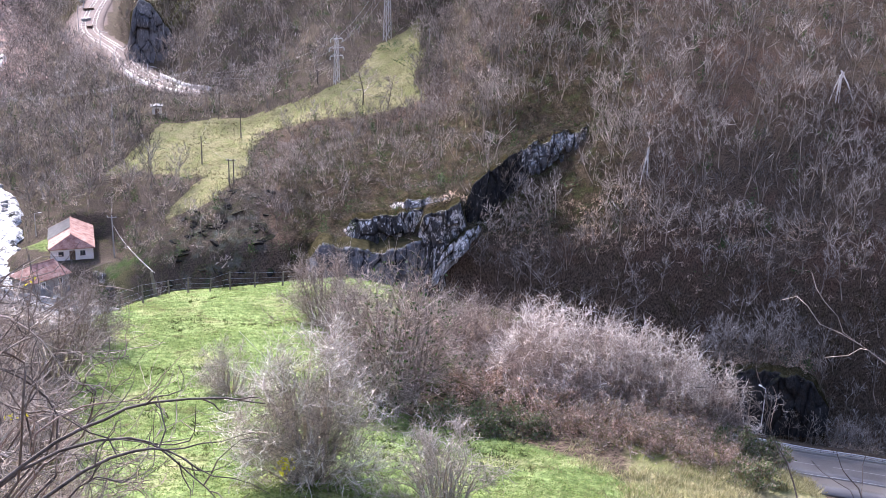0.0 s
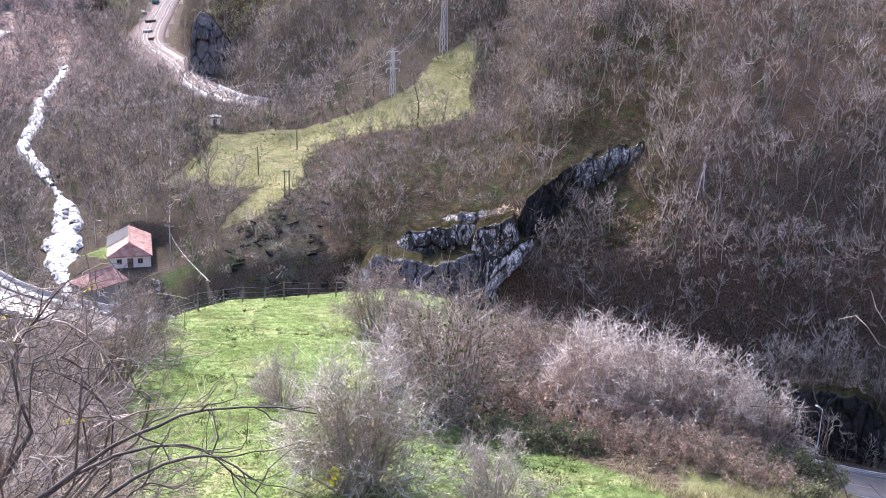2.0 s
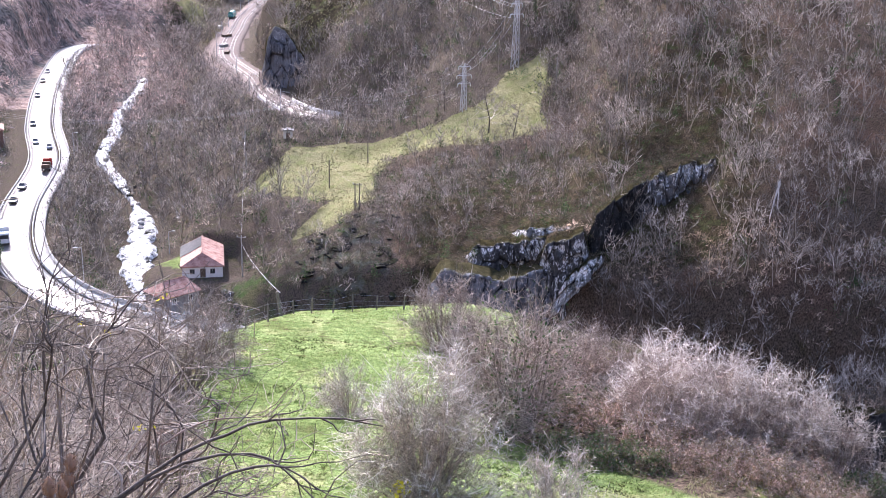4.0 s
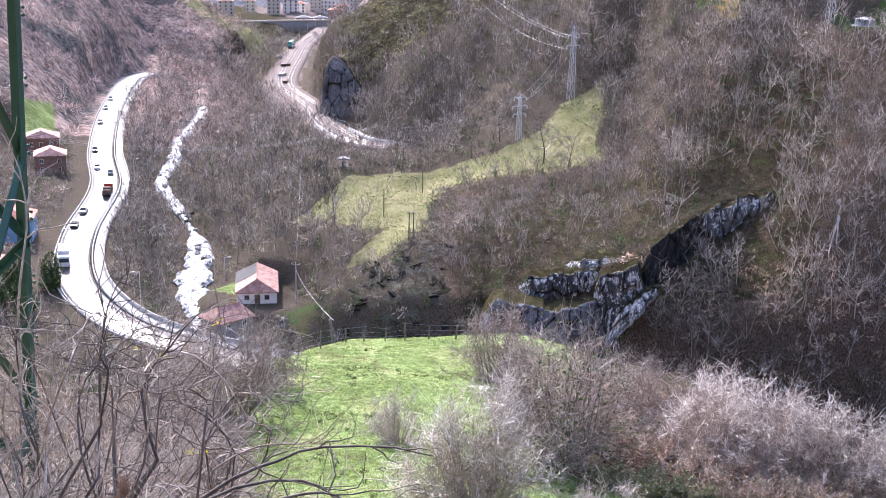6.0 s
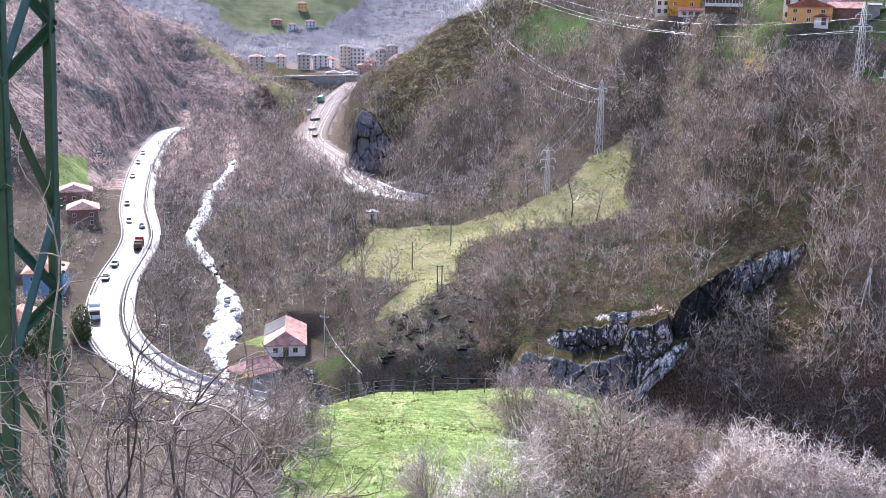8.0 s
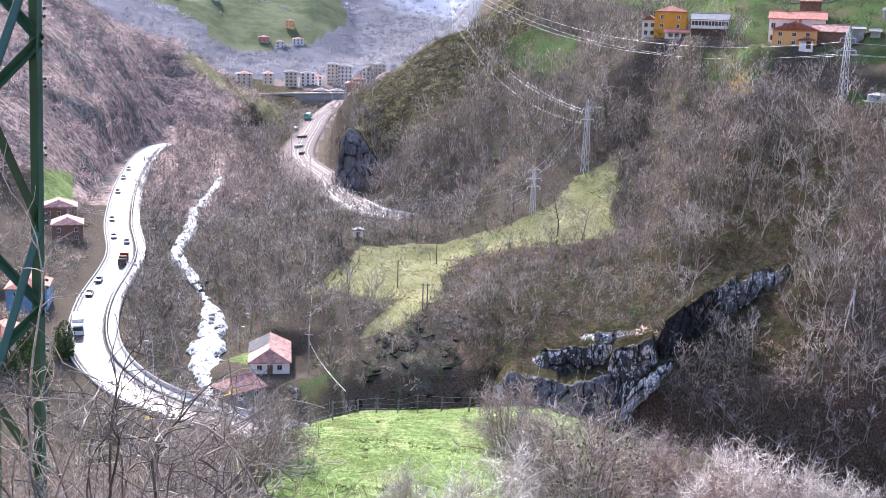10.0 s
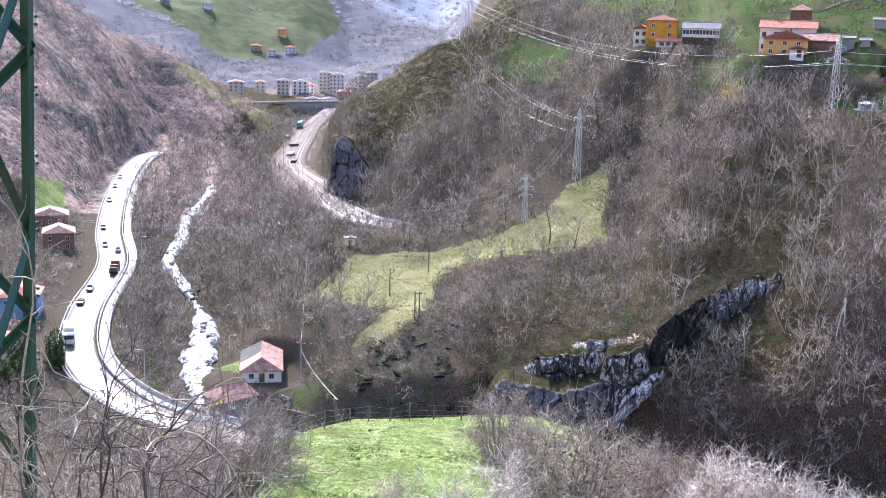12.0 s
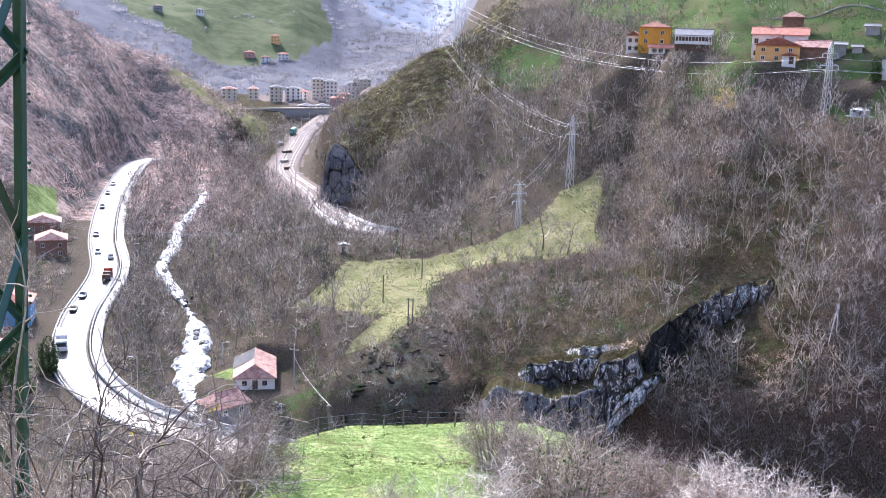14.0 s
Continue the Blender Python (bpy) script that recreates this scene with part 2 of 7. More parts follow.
def ground_material():
    """Leaf litter and rough grass, with meadow, pasture, rock, gravel and moor where the land carries them."""
    m = bpy.data.materials.new("ground")
    m.use_nodes = True
    t = m.node_tree
    bsdf = t.nodes["Principled BSDF"]
    geo = t.nodes.new("ShaderNodeNewGeometry")

    def noise_node(scale, detail=5, rough=0.6, distort=0.0):
        n = t.nodes.new("ShaderNodeTexNoise")
        n.inputs["Scale"].default_value, n.inputs["Detail"].default_value = scale, detail
        n.inputs["Roughness"].default_value, n.inputs["Distortion"].default_value = rough, distort
        t.links.new(geo.outputs["Position"], n.inputs["Vector"])
        return n.outputs[0]

    def blend(fac, a, b):
        n = t.nodes.new("ShaderNodeMix")
        n.data_type = "RGBA"
        for sock, v in ((n.inputs[0], fac), (n.inputs[6], a), (n.inputs[7], b)):
            if isinstance(v, tuple):
                sock.default_value = (*v, 1)
            elif isinstance(v, float):
                sock.default_value = v
            else:
                t.links.new(v, sock)
        return n.outputs[2]

    def stretch(v, a, b):
        n = t.nodes.new("ShaderNodeMapRange")
        n.inputs[1].default_value, n.inputs[2].default_value = a, b
        t.links.new(v, n.inputs[0])
        return n.outputs[0]

    def cover(name, edge):
        """Where a land cover lies, with a ragged border."""
        a = t.nodes.new("ShaderNodeAttribute")
        a.attribute_name = name
        n = t.nodes.new("ShaderNodeMath")
        n.operation = "MULTIPLY_ADD"
        t.links.new(edge, n.inputs[0])
        n.inputs[1].default_value = 0.9
        t.links.new(a.outputs["Fac"], n.inputs[2])
        return stretch(n.outputs[0], 0.8, 1.1)

    broad, mid, fine, tuft = noise_node(0.05), noise_node(0.35), noise_node(2.2, 6), noise_node(9.0, 4)
    squash = t.nodes.new("ShaderNodeVectorMath")
    squash.operation = "MULTIPLY"
    squash.inputs[1].default_value = (1.0, 1.0, 0.6)
    t.links.new(geo.outputs["Position"], squash.inputs[0])

    def brush_node(scale, detail=7):
        n = t.nodes.new("ShaderNodeTexNoise")
        n.inputs["Scale"].default_value, n.inputs["Detail"].default_value, n.inputs["Roughness"].default_value = scale, detail, 0.72
        t.links.new(squash.outputs[0], n.inputs["Vector"])
        return n.outputs[0]

    stalks, thick = brush_node(4.2), brush_node(0.5)
    litter = blend(stretch(stalks, 0.40, 0.62), (0.036, 0.027, 0.020), (0.19, 0.145, 0.108))
    litter = blend(stretch(thick, 0.52, 0.66), litter, blend(stretch(stalks, 0.40, 0.62), (0.026, 0.023, 0.015), (0.125, 0.10, 0.06)))
    litter = blend(stretch(noise_node(0.07, 6, 0.65), 0.52, 0.66), litter, blend(stretch(stalks, 0.40, 0.62), (0.048, 0.031, 0.023), (0.22, 0.148, 0.108)))
    grass = blend(stretch(fine, 0.3, 0.7), (0.10, 0.155, 0.045), (0.33, 0.42, 0.16))
    grass = blend(stretch(mid, 0.5, 0.7), grass, blend(stretch(fine, 0.35, 0.65), (0.24, 0.25, 0.10), (0.42, 0.42, 0.22)))
    grass = blend(stretch(noise_node(0.16, 6, 0.7), 0.46, 0.60), grass, blend(stretch(fine, 0.3, 0.7), (0.065, 0.10, 0.028), (0.20, 0.265, 0.085)))
    grass = blend(stretch(noise_node(0.9, 5, 0.7), 0.56, 0.64), grass, blend(stretch(tuft, 0.4, 0.6), (0.055, 0.075, 0.024), (0.17, 0.17, 0.07)))
    grass = blend(stretch(tuft, 0.54, 0.64), grass, (0.075, 0.105, 0.034))
    bare = t.nodes.new("ShaderNodeMath")
    bare.operation = "MULTIPLY"
    t.links.new(stretch(noise_node(0.22, 4, 0.6, 0.6), 0.57, 0.66), bare.inputs[0])
    t.links.new(stretch(noise_node(1.5, 5), 0.47, 0.60), bare.inputs[1])
    grass = blend(bare.outputs[0], grass, (0.10, 0.075, 0.042))
    # pinkish-brown heath of the left spur, its colours lightened to imitate haze
    heath = blend(stretch(brush_node(0.55), 0.42, 0.6), (0.13, 0.09, 0.076), (0.50, 0.385, 0.33))
    heath = blend(stretch(brush_node(0.05), 0.47, 0.56), heath, blend(stretch(brush_node(0.7), 0.4, 0.6), (0.030, 0.030, 0.030), (0.19, 0.175, 0.16)))
    heath = blend(stretch(noise_node(0.16, 6, 0.7), 0.60, 0.66), heath, blend(stretch(stalks, 0.4, 0.6), (0.10, 0.10, 0.105), (0.36, 0.35, 0.34)))
    straw = blend(stretch(fine, 0.3, 0.7), (0.145, 0.14, 0.068), (0.33, 0.305, 0.165))
    straw = blend(stretch(noise_node(0.13, 6, 0.7), 0.48, 0.60), straw, blend(stretch(fine, 0.3, 0.7), (0.10, 0.105, 0.042), (0.25, 0.235, 0.115)))
    straw = blend(stretch(mid, 0.48, 0.68), straw, (0.17, 0.185, 0.072))
    moor = blend(stretch(stalks, 0.42, 0.6), (0.020, 0.016, 0.010), (0.10, 0.078, 0.044))
    moor = blend(stretch(brush_node(0.9), 0.5, 0.58), moor, (0.022, 0.018, 0.011))
    moor = blend(stretch(mid, 0.52, 0.64), moor, blend(stretch(stalks, 0.4, 0.6), (0.024, 0.028, 0.012), (0.085, 0.088, 0.038)))
    stone = blend(stretch(fine, 0.35, 0.7), (0.07, 0.072, 0.08), (0.27, 0.27, 0.275))
    gravel = blend(stretch(fine, 0.3, 0.7), (0.11, 0.082, 0.072), (0.25, 0.205, 0.185))
    dry = blend(stretch(stalks, 0.40, 0.62), (0.035, 0.028, 0.022), (0.155, 0.125, 0.10))
    dry = blend(stretch(thick, 0.5, 0.64), dry, blend(stretch(stalks, 0.4, 0.62), (0.032, 0.032, 0.018), (0.14, 0.13, 0.07)))
    colour = blend(cover("dry", mid), litter, dry)
    colour = blend(cover("heath", mid), colour, heath)
    colour = blend(cover("moor", mid), colour, moor)
    colour = blend(cover("pasture", mid), colour, straw)
    colour = blend(cover("meadow", mid), colour, grass)
    lush = blend(stretch(stalks, 0.36, 0.64), (0.028, 0.056, 0.016), (0.105, 0.15, 0.052))
    colour = blend(cover("lush", mid), colour, blend(stretch(noise_node(0.11, 6, 0.7), 0.47, 0.58), lush, blend(stretch(stalks, 0.4, 0.6), (0.045, 0.045, 0.022), (0.15, 0.14, 0.075))))
    colour = blend(cover("gravel", mid), colour, gravel)
    colour = blend(cover("rock", mid), colour, stone)
    # far woods and ridges: blue-grey haze mixed into the base colour, paler beyond
    colour = blend(cover("hazed_woods", mid), colour, blend(stretch(noise_node(0.03, 6, 0.7), 0.35, 0.65), (0.11, 0.113, 0.135), (0.165, 0.165, 0.18)))
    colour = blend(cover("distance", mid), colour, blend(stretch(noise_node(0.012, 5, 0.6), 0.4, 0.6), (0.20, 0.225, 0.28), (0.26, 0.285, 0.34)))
    colour = blend(cover("upland", mid), colour, blend(stretch(noise_node(0.02, 6, 0.7), 0.4, 0.6), (0.062, 0.082, 0.038), (0.125, 0.14, 0.075)))
    t.links.new(colour, bsdf.inputs["Base Color"])
    bsdf.inputs["Roughness"].default_value, bsdf.inputs["Specular IOR Level"].default_value = 1.0, 0.02
    b = t.nodes.new("ShaderNodeBump")
    b.inputs["Strength"].default_value, b.inputs["Distance"].default_value = 0.8, 0.3
    h = t.nodes.new("ShaderNodeMath")
    t.links.new(fine, h.inputs[0])
    t.links.new(tuft, h.inputs[1])
    t.links.new(h.outputs[0], b.inputs["Height"])
    t.links.new(b.outputs[0], bsdf.inputs["Normal"])
    return m


M_GROUND = ground_material()
M_BARK = material("bark", (0.10, 0.08, 0.062), (0.54, 0.46, 0.38), size=5.0, fine=9)
M_PALEBARK = material("pale_bark", (0.42, 0.39, 0.36), (0.66, 0.63, 0.60), size=0.6)
M_TWIG = island_material("twigs", ((0.09, 0.077, 0.064), (0.20, 0.173, 0.148), (0.37, 0.325, 0.285), (0.68, 0.62, 0.56)), spread=0.65, grain=0.10)
M_REDTWIG = island_material("reddish_twigs", ((0.26, 0.16, 0.13), (0.50, 0.36, 0.31), (0.74, 0.61, 0.54)))
M_GREYTWIG = island_material("grey_twigs", ((0.10, 0.08, 0.066), (0.27, 0.222, 0.19), (0.56, 0.49, 0.435)))
M_PALETWIG = island_material("pale_twigs", ((0.18, 0.155, 0.132), (0.40, 0.345, 0.305), (0.68, 0.61, 0.56)))
M_TIPTWIG = island_material("pale_shoots", ((0.30, 0.25, 0.215), (0.58, 0.52, 0.47), (0.86, 0.81, 0.76)))
M_BUSHTWIG = island_material("bush_twigs", ((0.11, 0.082, 0.068), (0.27, 0.21, 0.18), (0.54, 0.46, 0.41)))
# pinkish-brown scrub twigs, paled in the colour for haze
M_HILLTWIG = island_material("hill_twigs", ((0.30, 0.215, 0.18), (0.58, 0.44, 0.385), (0.84, 0.71, 0.63)), spread=0.55, grain=0.05)
M_BRUSH = island_material("undergrowth", ((0.042, 0.034, 0.026), (0.115, 0.092, 0.070), (0.23, 0.19, 0.15), (0.07, 0.085, 0.034)), spread=0.7, grain=0.12)
M_FOOTBRUSH = island_material("reddish_undergrowth", ((0.22, 0.15, 0.11), (0.50, 0.365, 0.28), (0.76, 0.62, 0.50), (0.20, 0.185, 0.09)), 0.8, 0.35, spread=0.6, grain=0.15)
M_DRYBRUSH = island_material("dry_undergrowth", ((0.16, 0.127, 0.10), (0.36, 0.30, 0.245), (0.58, 0.50, 0.425), (0.20, 0.21, 0.10)), spread=0.6, grain=0.2)
# blue-grey haze is tinted into these far twig colours
M_HAZETWIG = island_material("hazed_far_twigs", ((0.16, 0.16, 0.18), (0.215, 0.21, 0.222), (0.28, 0.268, 0.272)), 0.9, 0.5, spread=0.4, grain=0.012)
M_IVY = island_material("ivy", ((0.022, 0.045, 0.016), (0.05, 0.09, 0.028), (0.10, 0.15, 0.05)), 0.5, 0.25)
M_FERN = island_material("bramble_leaves", ((0.10, 0.12, 0.045), (0.20, 0.14, 0.08), (0.30, 0.20, 0.14), (0.15, 0.17, 0.075)), 0.6, 0.2)
M_ASPHALT = material("wet_asphalt", (0.085, 0.08, 0.079), (0.145, 0.138, 0.134), rough=0.28, size=3.0, fine=30, bump=0.25, spec=0.6)
# the white pattern is foam plus sun sparkle painted into the colour
M_WATER = material("rapids", (0.02, 0.026, 0.028), (0.60, 0.62, 0.63), rough=0.6, size=1.6, fine=4, bump=1.0, spec=0.08, span=(0.64, 0.88))
M_CONCRETE = material("concrete", (0.26, 0.255, 0.245), (0.45, 0.44, 0.42), size=1.5)
M_PALECONC = material("pale_concrete", (0.50, 0.49, 0.47), (0.72, 0.71, 0.69), size=1.5)
M_GREENSTEEL = material("green_painted_steel", (0.018, 0.065, 0.040), (0.035, 0.105, 0.066), rough=0.5, size=0.5, bump=0.12, spec=0.5)
M_GALV = material("galvanised_steel", (0.48, 0.49, 0.50), (0.66, 0.67, 0.68), rough=0.5, size=0.5, bump=0.05, metal=0.2)
M_WHITEWALL = material("white_render", (0.66, 0.65, 0.62), (0.82, 0.81, 0.79), size=1.2, bump=0.1)
M_TILE = material("clay_tiles", (0.30, 0.10, 0.065), (0.52, 0.24, 0.17), size=0.8, fine=6, bump=0.2, vary=0.3)
M_WOODPOST = material("weathered_wood", (0.10, 0.085, 0.07), (0.23, 0.20, 0.17), size=0.4)

# ---------- mesh helpers ----------
def mesh_from(name, verts, tris, mats, smooth=False, slots=None):
    """A mesh from arrays of places and triangles (or four-cornered faces)."""
    me = bpy.data.meshes.new(name)
    verts, tris = np.asarray(verts, np.float32), np.asarray(tris, np.int32)
    n = tris.shape[1]
    me.vertices.add(len(verts))
    me.vertices.foreach_set("co", verts.ravel())
    me.loops.add(tris.size)
    me.loops.foreach_set("vertex_index", tris.ravel())
    me.polygons.add(len(tris))
    me.polygons.foreach_set("loop_start", np.arange(0, tris.size, n, dtype=np.int32))
    me.polygons.foreach_set("loop_total", np.full(len(tris), n, np.int32))
    if smooth:
        me.polygons.foreach_set("use_smooth", np.ones(len(tris), bool))
    for m in mats if isinstance(mats, (list, tuple)) else [mats]:
        me.materials.append(m)
    if slots is not None:
        me.polygons.foreach_set("material_index", np.asarray(slots, np.int32))
    me.update(calc_edges=True)
    me.validate()
    return me


def part(name, bm, mat, parent, label="", at=None):
    """Links a bmesh (or a ready mesh) as one mesh object under a thing or a part."""
    if isinstance(bm, bpy.types.Mesh):
        me = bm
    else:
        me = bpy.data.meshes.new(name)
        bmesh.ops.recalc_face_normals(bm, faces=bm.faces)
        bm.to_mesh(me)
        bm.free()
        me.materials.append(mat)
    ob = new(name, me)
    ob.parent = parent
    if at is not None:
        ob.matrix_basis = at
    if label:
        ob["label"] = label
    return ob


def thing(name, m, label, category, group="", kind=""):
    """An empty at the base of a thing, for its parts."""
    ob = new(name)
    ob.empty_display_size = 0.3
    ob.matrix_basis = m
    return tagged(ob, label, category, group, kind)


def box(bm, x0, y0, z0, x1, y1, z1, bevel=0.0):
    made = bmesh.ops.create_cube(bm, size=1.0, matrix=Matrix.LocRotScale(((x0 + x1) / 2, (y0 + y1) / 2, (z0 + z1) / 2), None, (abs(x1 - x0), abs(y1 - y0), abs(z1 - z0))))
    if bevel:
        edges = list({e for v in made["verts"] for e in v.link_edges})
        bmesh.ops.bevel(bm, geom=edges, offset=bevel, segments=1, affect="EDGES")
    return bm


def beam(bm, a, b, w, h=None, sides=4):
    """A bar from a to b."""
    a, b = Vector(a), Vector(b)
    q = (b - a).to_track_quat("Z", "Y").to_matrix().to_4x4()
    made = bmesh.ops.create_cone(bm, cap_ends=True, segments=sides, radius1=w, radius2=w if h is None else h, depth=(b - a).length, matrix=Matrix.Translation((a + b) / 2) @ q)
    return made["verts"]


def inside(x, y, poly):
    """Which places lie inside a plan outline."""
    p = np.array(poly, float)
    res = np.zeros(np.shape(x), bool)
    for (x0, y0), (x1, y1) in zip(p, np.roll(p, -1, 0)):
        cross = ((y0 > y) != (y1 > y)) & (x < (x1 - x0) * (y - y0) / (y1 - y0 + 1e-12) + x0)
        res ^= cross
    return res


def ground_z(x, y):
    return float(terrain(np.array([x]), np.array([y]))[0])


# ---------- plan outlines of the fields ----------
PASTURE = ((-81, 263), (-76, 277), (-73, 293), (-61, 299), (-48, 300), (-35, 296), (-23, 303), (-17, 318), (-6, 327), (-4, 305), (-7, 294), (-2, 283), (-13, 279), (-27, 278), (-43, 280), (-46, 265), (-42, 243), (-47, 230), (-59, 228), (-56, 238), (-53, 250), (-67, 256))
FIELDS = (
    ((-53, 424), (-38, 420), (-25, 409), (-23, 383), (-41, 390), (-49, 406)),
    ((16, 325), (33, 304), (32, 296), (26, 291), (17, 309)),
    ((-26, 447), (-20, 520), (90, 420), (75, 338), (64, 293), (47, 293), (40, 300), (28, 318), (15, 368), (-12, 425)),
    ((48, 284), (63, 286), (62, 273), (50, 271)),
    ((-206, 352), (-209, 382), (-188, 345), (-193, 331)),
    ((-93, 237), (-86, 240), (-83, 229), (-90, 230)),
    ((-70, 221), (-60, 221), (-62, 214), (-68, 214)),
)
UPLAND = ((-560, 1150), (-420, 1080), (-350, 1130), (-345, 1300), (-430, 1500), (-560, 1700), (-800, 1600))
YARD = ((-166, 485), (-178, 560), (-196, 640), (-222, 800), (-300, 860), (-300, 990), (-210, 990), (-205, 800), (-173, 604), (-142, 474), (-110, 402), (-84, 348), (-74, 336), (-100, 366), (-132, 408))


def covers(x, y, z):
    """How far each land cover holds at a place, 0 to 1."""
    d, az = np.hypot(x, y), np.degrees(np.arctan2(-x, y))
    over = d - np.interp(az, *zip(*EDGE))
    out = {k: np.zeros(x.shape) for k in ("meadow", "pasture", "rock", "gravel", "moor", "hazed_woods", "upland", "lush", "heath", "distance", "dry")}
    out["meadow"] = (1 - ramp(over, -4, 2)) * ramp(d, 24, 32) * ramp(az, -15, -11) * (1 - ramp(az, 18.2, 21))
    bare = 47.5 - 0.62 * np.clip(-az, -6, 30)
    out["meadow"] = out["meadow"] * (1 - (1 - ramp(az, 0.5, 3.5)) * ramp(d, bare - 1.5, bare + 1.5))
    for i, poly in enumerate(FIELDS):
        key = "lush" if i < 4 or i == 6 else "meadow"
        out[key] = np.maximum(out[key], inside(x, y, poly) * (1.0 if i < 5 else 0.62))
    # where the haze-tinted colours lie: far woods, then the paler ridges
    out["hazed_woods"] = ramp(d, 940, 1020) * 1.0
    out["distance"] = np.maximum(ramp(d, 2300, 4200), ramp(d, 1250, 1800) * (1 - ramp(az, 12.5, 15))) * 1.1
    out["heath"] = ramp(az, 18.0, 22.5) * ramp(d, 395, 420) * (1 - ramp(d, 900, 960))
    out["upland"] = inside(x, y, UPLAND) * 1.0
    out["pasture"] = inside(x, y, PASTURE) * 1.0
    out["pasture"] = np.maximum(out["pasture"], ramp(-az, 9, 13) * (d < 60) * (d > 24) * (over < 6) * 0.7)
    out["gravel"] = inside(x, y, YARD) * 1.0
    out["moor"] = np.maximum(((az > 6) & (az < 14.6) & (d > 398) & (d < 520)) * 1.0, ((az > 1) & (az < 7) & (d > 198) & (d < 222)) * 0.4)
    crown = ramp(az, -13, -9) * (1 - ramp(az, 7, 9.5)) * ramp(d, 199, 206)
    out["moor"] = np.maximum(out["moor"], crown * (1 - ramp(d, 262, 285)) * 0.62)
    out["lush"] = np.maximum(out["lush"], crown * ramp(d, 232, 242) * (1 - ramp(d, 285, 300)) * 0.27)
    out["dry"] = np.maximum(ramp(d, 262, 312), ramp(az, 7.5, 10.5) * ramp(d, 190, 200)) * (d < 1000)
    out["rock"] = ramp(az, 7, 9) * (1 - ramp(az, 14, 15.5)) * ramp(d, 203, 206) * (1 - ramp(d, 228, 240)) * 0.33
    out["lush"] = np.maximum(out["lush"], ramp(az, 8, 10) * (1 - ramp(az, 18, 19)) * ramp(d, 203, 206) * (1 - ramp(d, 230, 240)) * 0.36)
    spur = ((az > 5.5) & (az < 14.8) & (d > 398) & (d < 520)) * 1.0
    out["pasture"] = np.maximum(out["pasture"], spur * 0.36)
    out["pasture"] = np.maximum(out["pasture"], ramp(az, 17.6, 18.6) * (1 - ramp(az, 22.6, 24)) * ((d > 656) & (d < 760)) * 0.75)
    out["moor"] = np.maximum(out["moor"], ((over > -6) & (d < 110)) * 0.9 * (1 - ramp(az, 14, 18)))
    out["pasture"] = np.maximum(out["pasture"], ramp(az, 16, 19) * (d < 75) * (d > 4) * 0.62)
    out["moor"] = np.maximum(out["moor"], ramp(az, 17, 18) * (1 - ramp(az, 19, 22)) * ((d > 560) & (d < 1000)) * 0.75)
    return out


# ---------- ground: one sheet to the horizon ----------
def make_ground():
    rings = np.concatenate([np.linspace(0.0, 30, 26)[:-1], np.linspace(30, 110, 100)[:-1], np.linspace(110, 450, 205)[:-1], np.geomspace(450, 1100, 75)[:-1], np.geomspace(1100, 4500, 45)])
    az = np.concatenate([np.linspace(-180, -36, 30)[:-1], np.linspace(-36, 44, 290)[:-1], np.linspace(44, 180, 29)[:-1]])
    A, D = np.meshgrid(np.radians(az), rings)
    x, y = (-np.sin(A) * D), (np.cos(A) * D)
    z = terrain(x, y)
    n, k = D.shape
    i, j = np.meshgrid(np.arange(n - 1), np.arange(k), indexing="ij")
    j2 = (j + 1) % k
    quads = np.stack([i * k + j, (i + 1) * k + j, (i + 1) * k + j2, i * k + j2], -1).reshape(-1, 4)
    me = mesh_from("ground", np.stack([x, y, z], -1).reshape(-1, 3), quads[:, ::-1], M_GROUND, smooth=True)
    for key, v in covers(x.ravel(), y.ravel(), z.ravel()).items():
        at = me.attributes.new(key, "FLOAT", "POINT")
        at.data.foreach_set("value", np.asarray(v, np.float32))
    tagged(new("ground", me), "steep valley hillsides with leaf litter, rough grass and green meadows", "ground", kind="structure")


make_ground()


def ribbon(line, half, lift, mat, name, label, category, thick=0.3, z_of=None):
    """A strip of road, track or water along a line, with depth at its sides."""
    p = fine_line(line, 3.0)
    d = np.gradient(p[:, :2], axis=0)
    d /= np.linalg.norm(d, axis=1)[:, None]
    side = np.stack([-d[:, 1], d[:, 0]], 1)
    cols = np.array([-1, -1, -0.5, 0, 0.5, 1, 1])[None, :] * (np.interp(p[:, 1], *half) if isinstance(half, tuple) else np.full(len(p), half))[:, None]
    drop = np.array([-thick, 0, 0.04, 0.06, 0.04, 0, -thick])
    v = np.concatenate([p[:, None, :2] + side[:, None, :] * cols[:, :, None], (p[:, 2:3] + lift + drop[None, :])[:, :, None]], -1)
    n, k = v.shape[:2]
    i, j = np.meshgrid(np.arange(n - 1), np.arange(k - 1), indexing="ij")
    quads = np.stack([i * k + j, i * k + j + 1, (i + 1) * k + j + 1, (i + 1) * k + j], -1).reshape(-1, 4)
    return tagged(new(name, mesh_from(name, v.reshape(-1, 3), quads[:, ::-1], mat)), label, category, kind="structure")


road = ribbon(ROAD, 3.9, 0.1, M_ASPHALT, "road", "wet two-lane valley road shining in the low sun", "road")


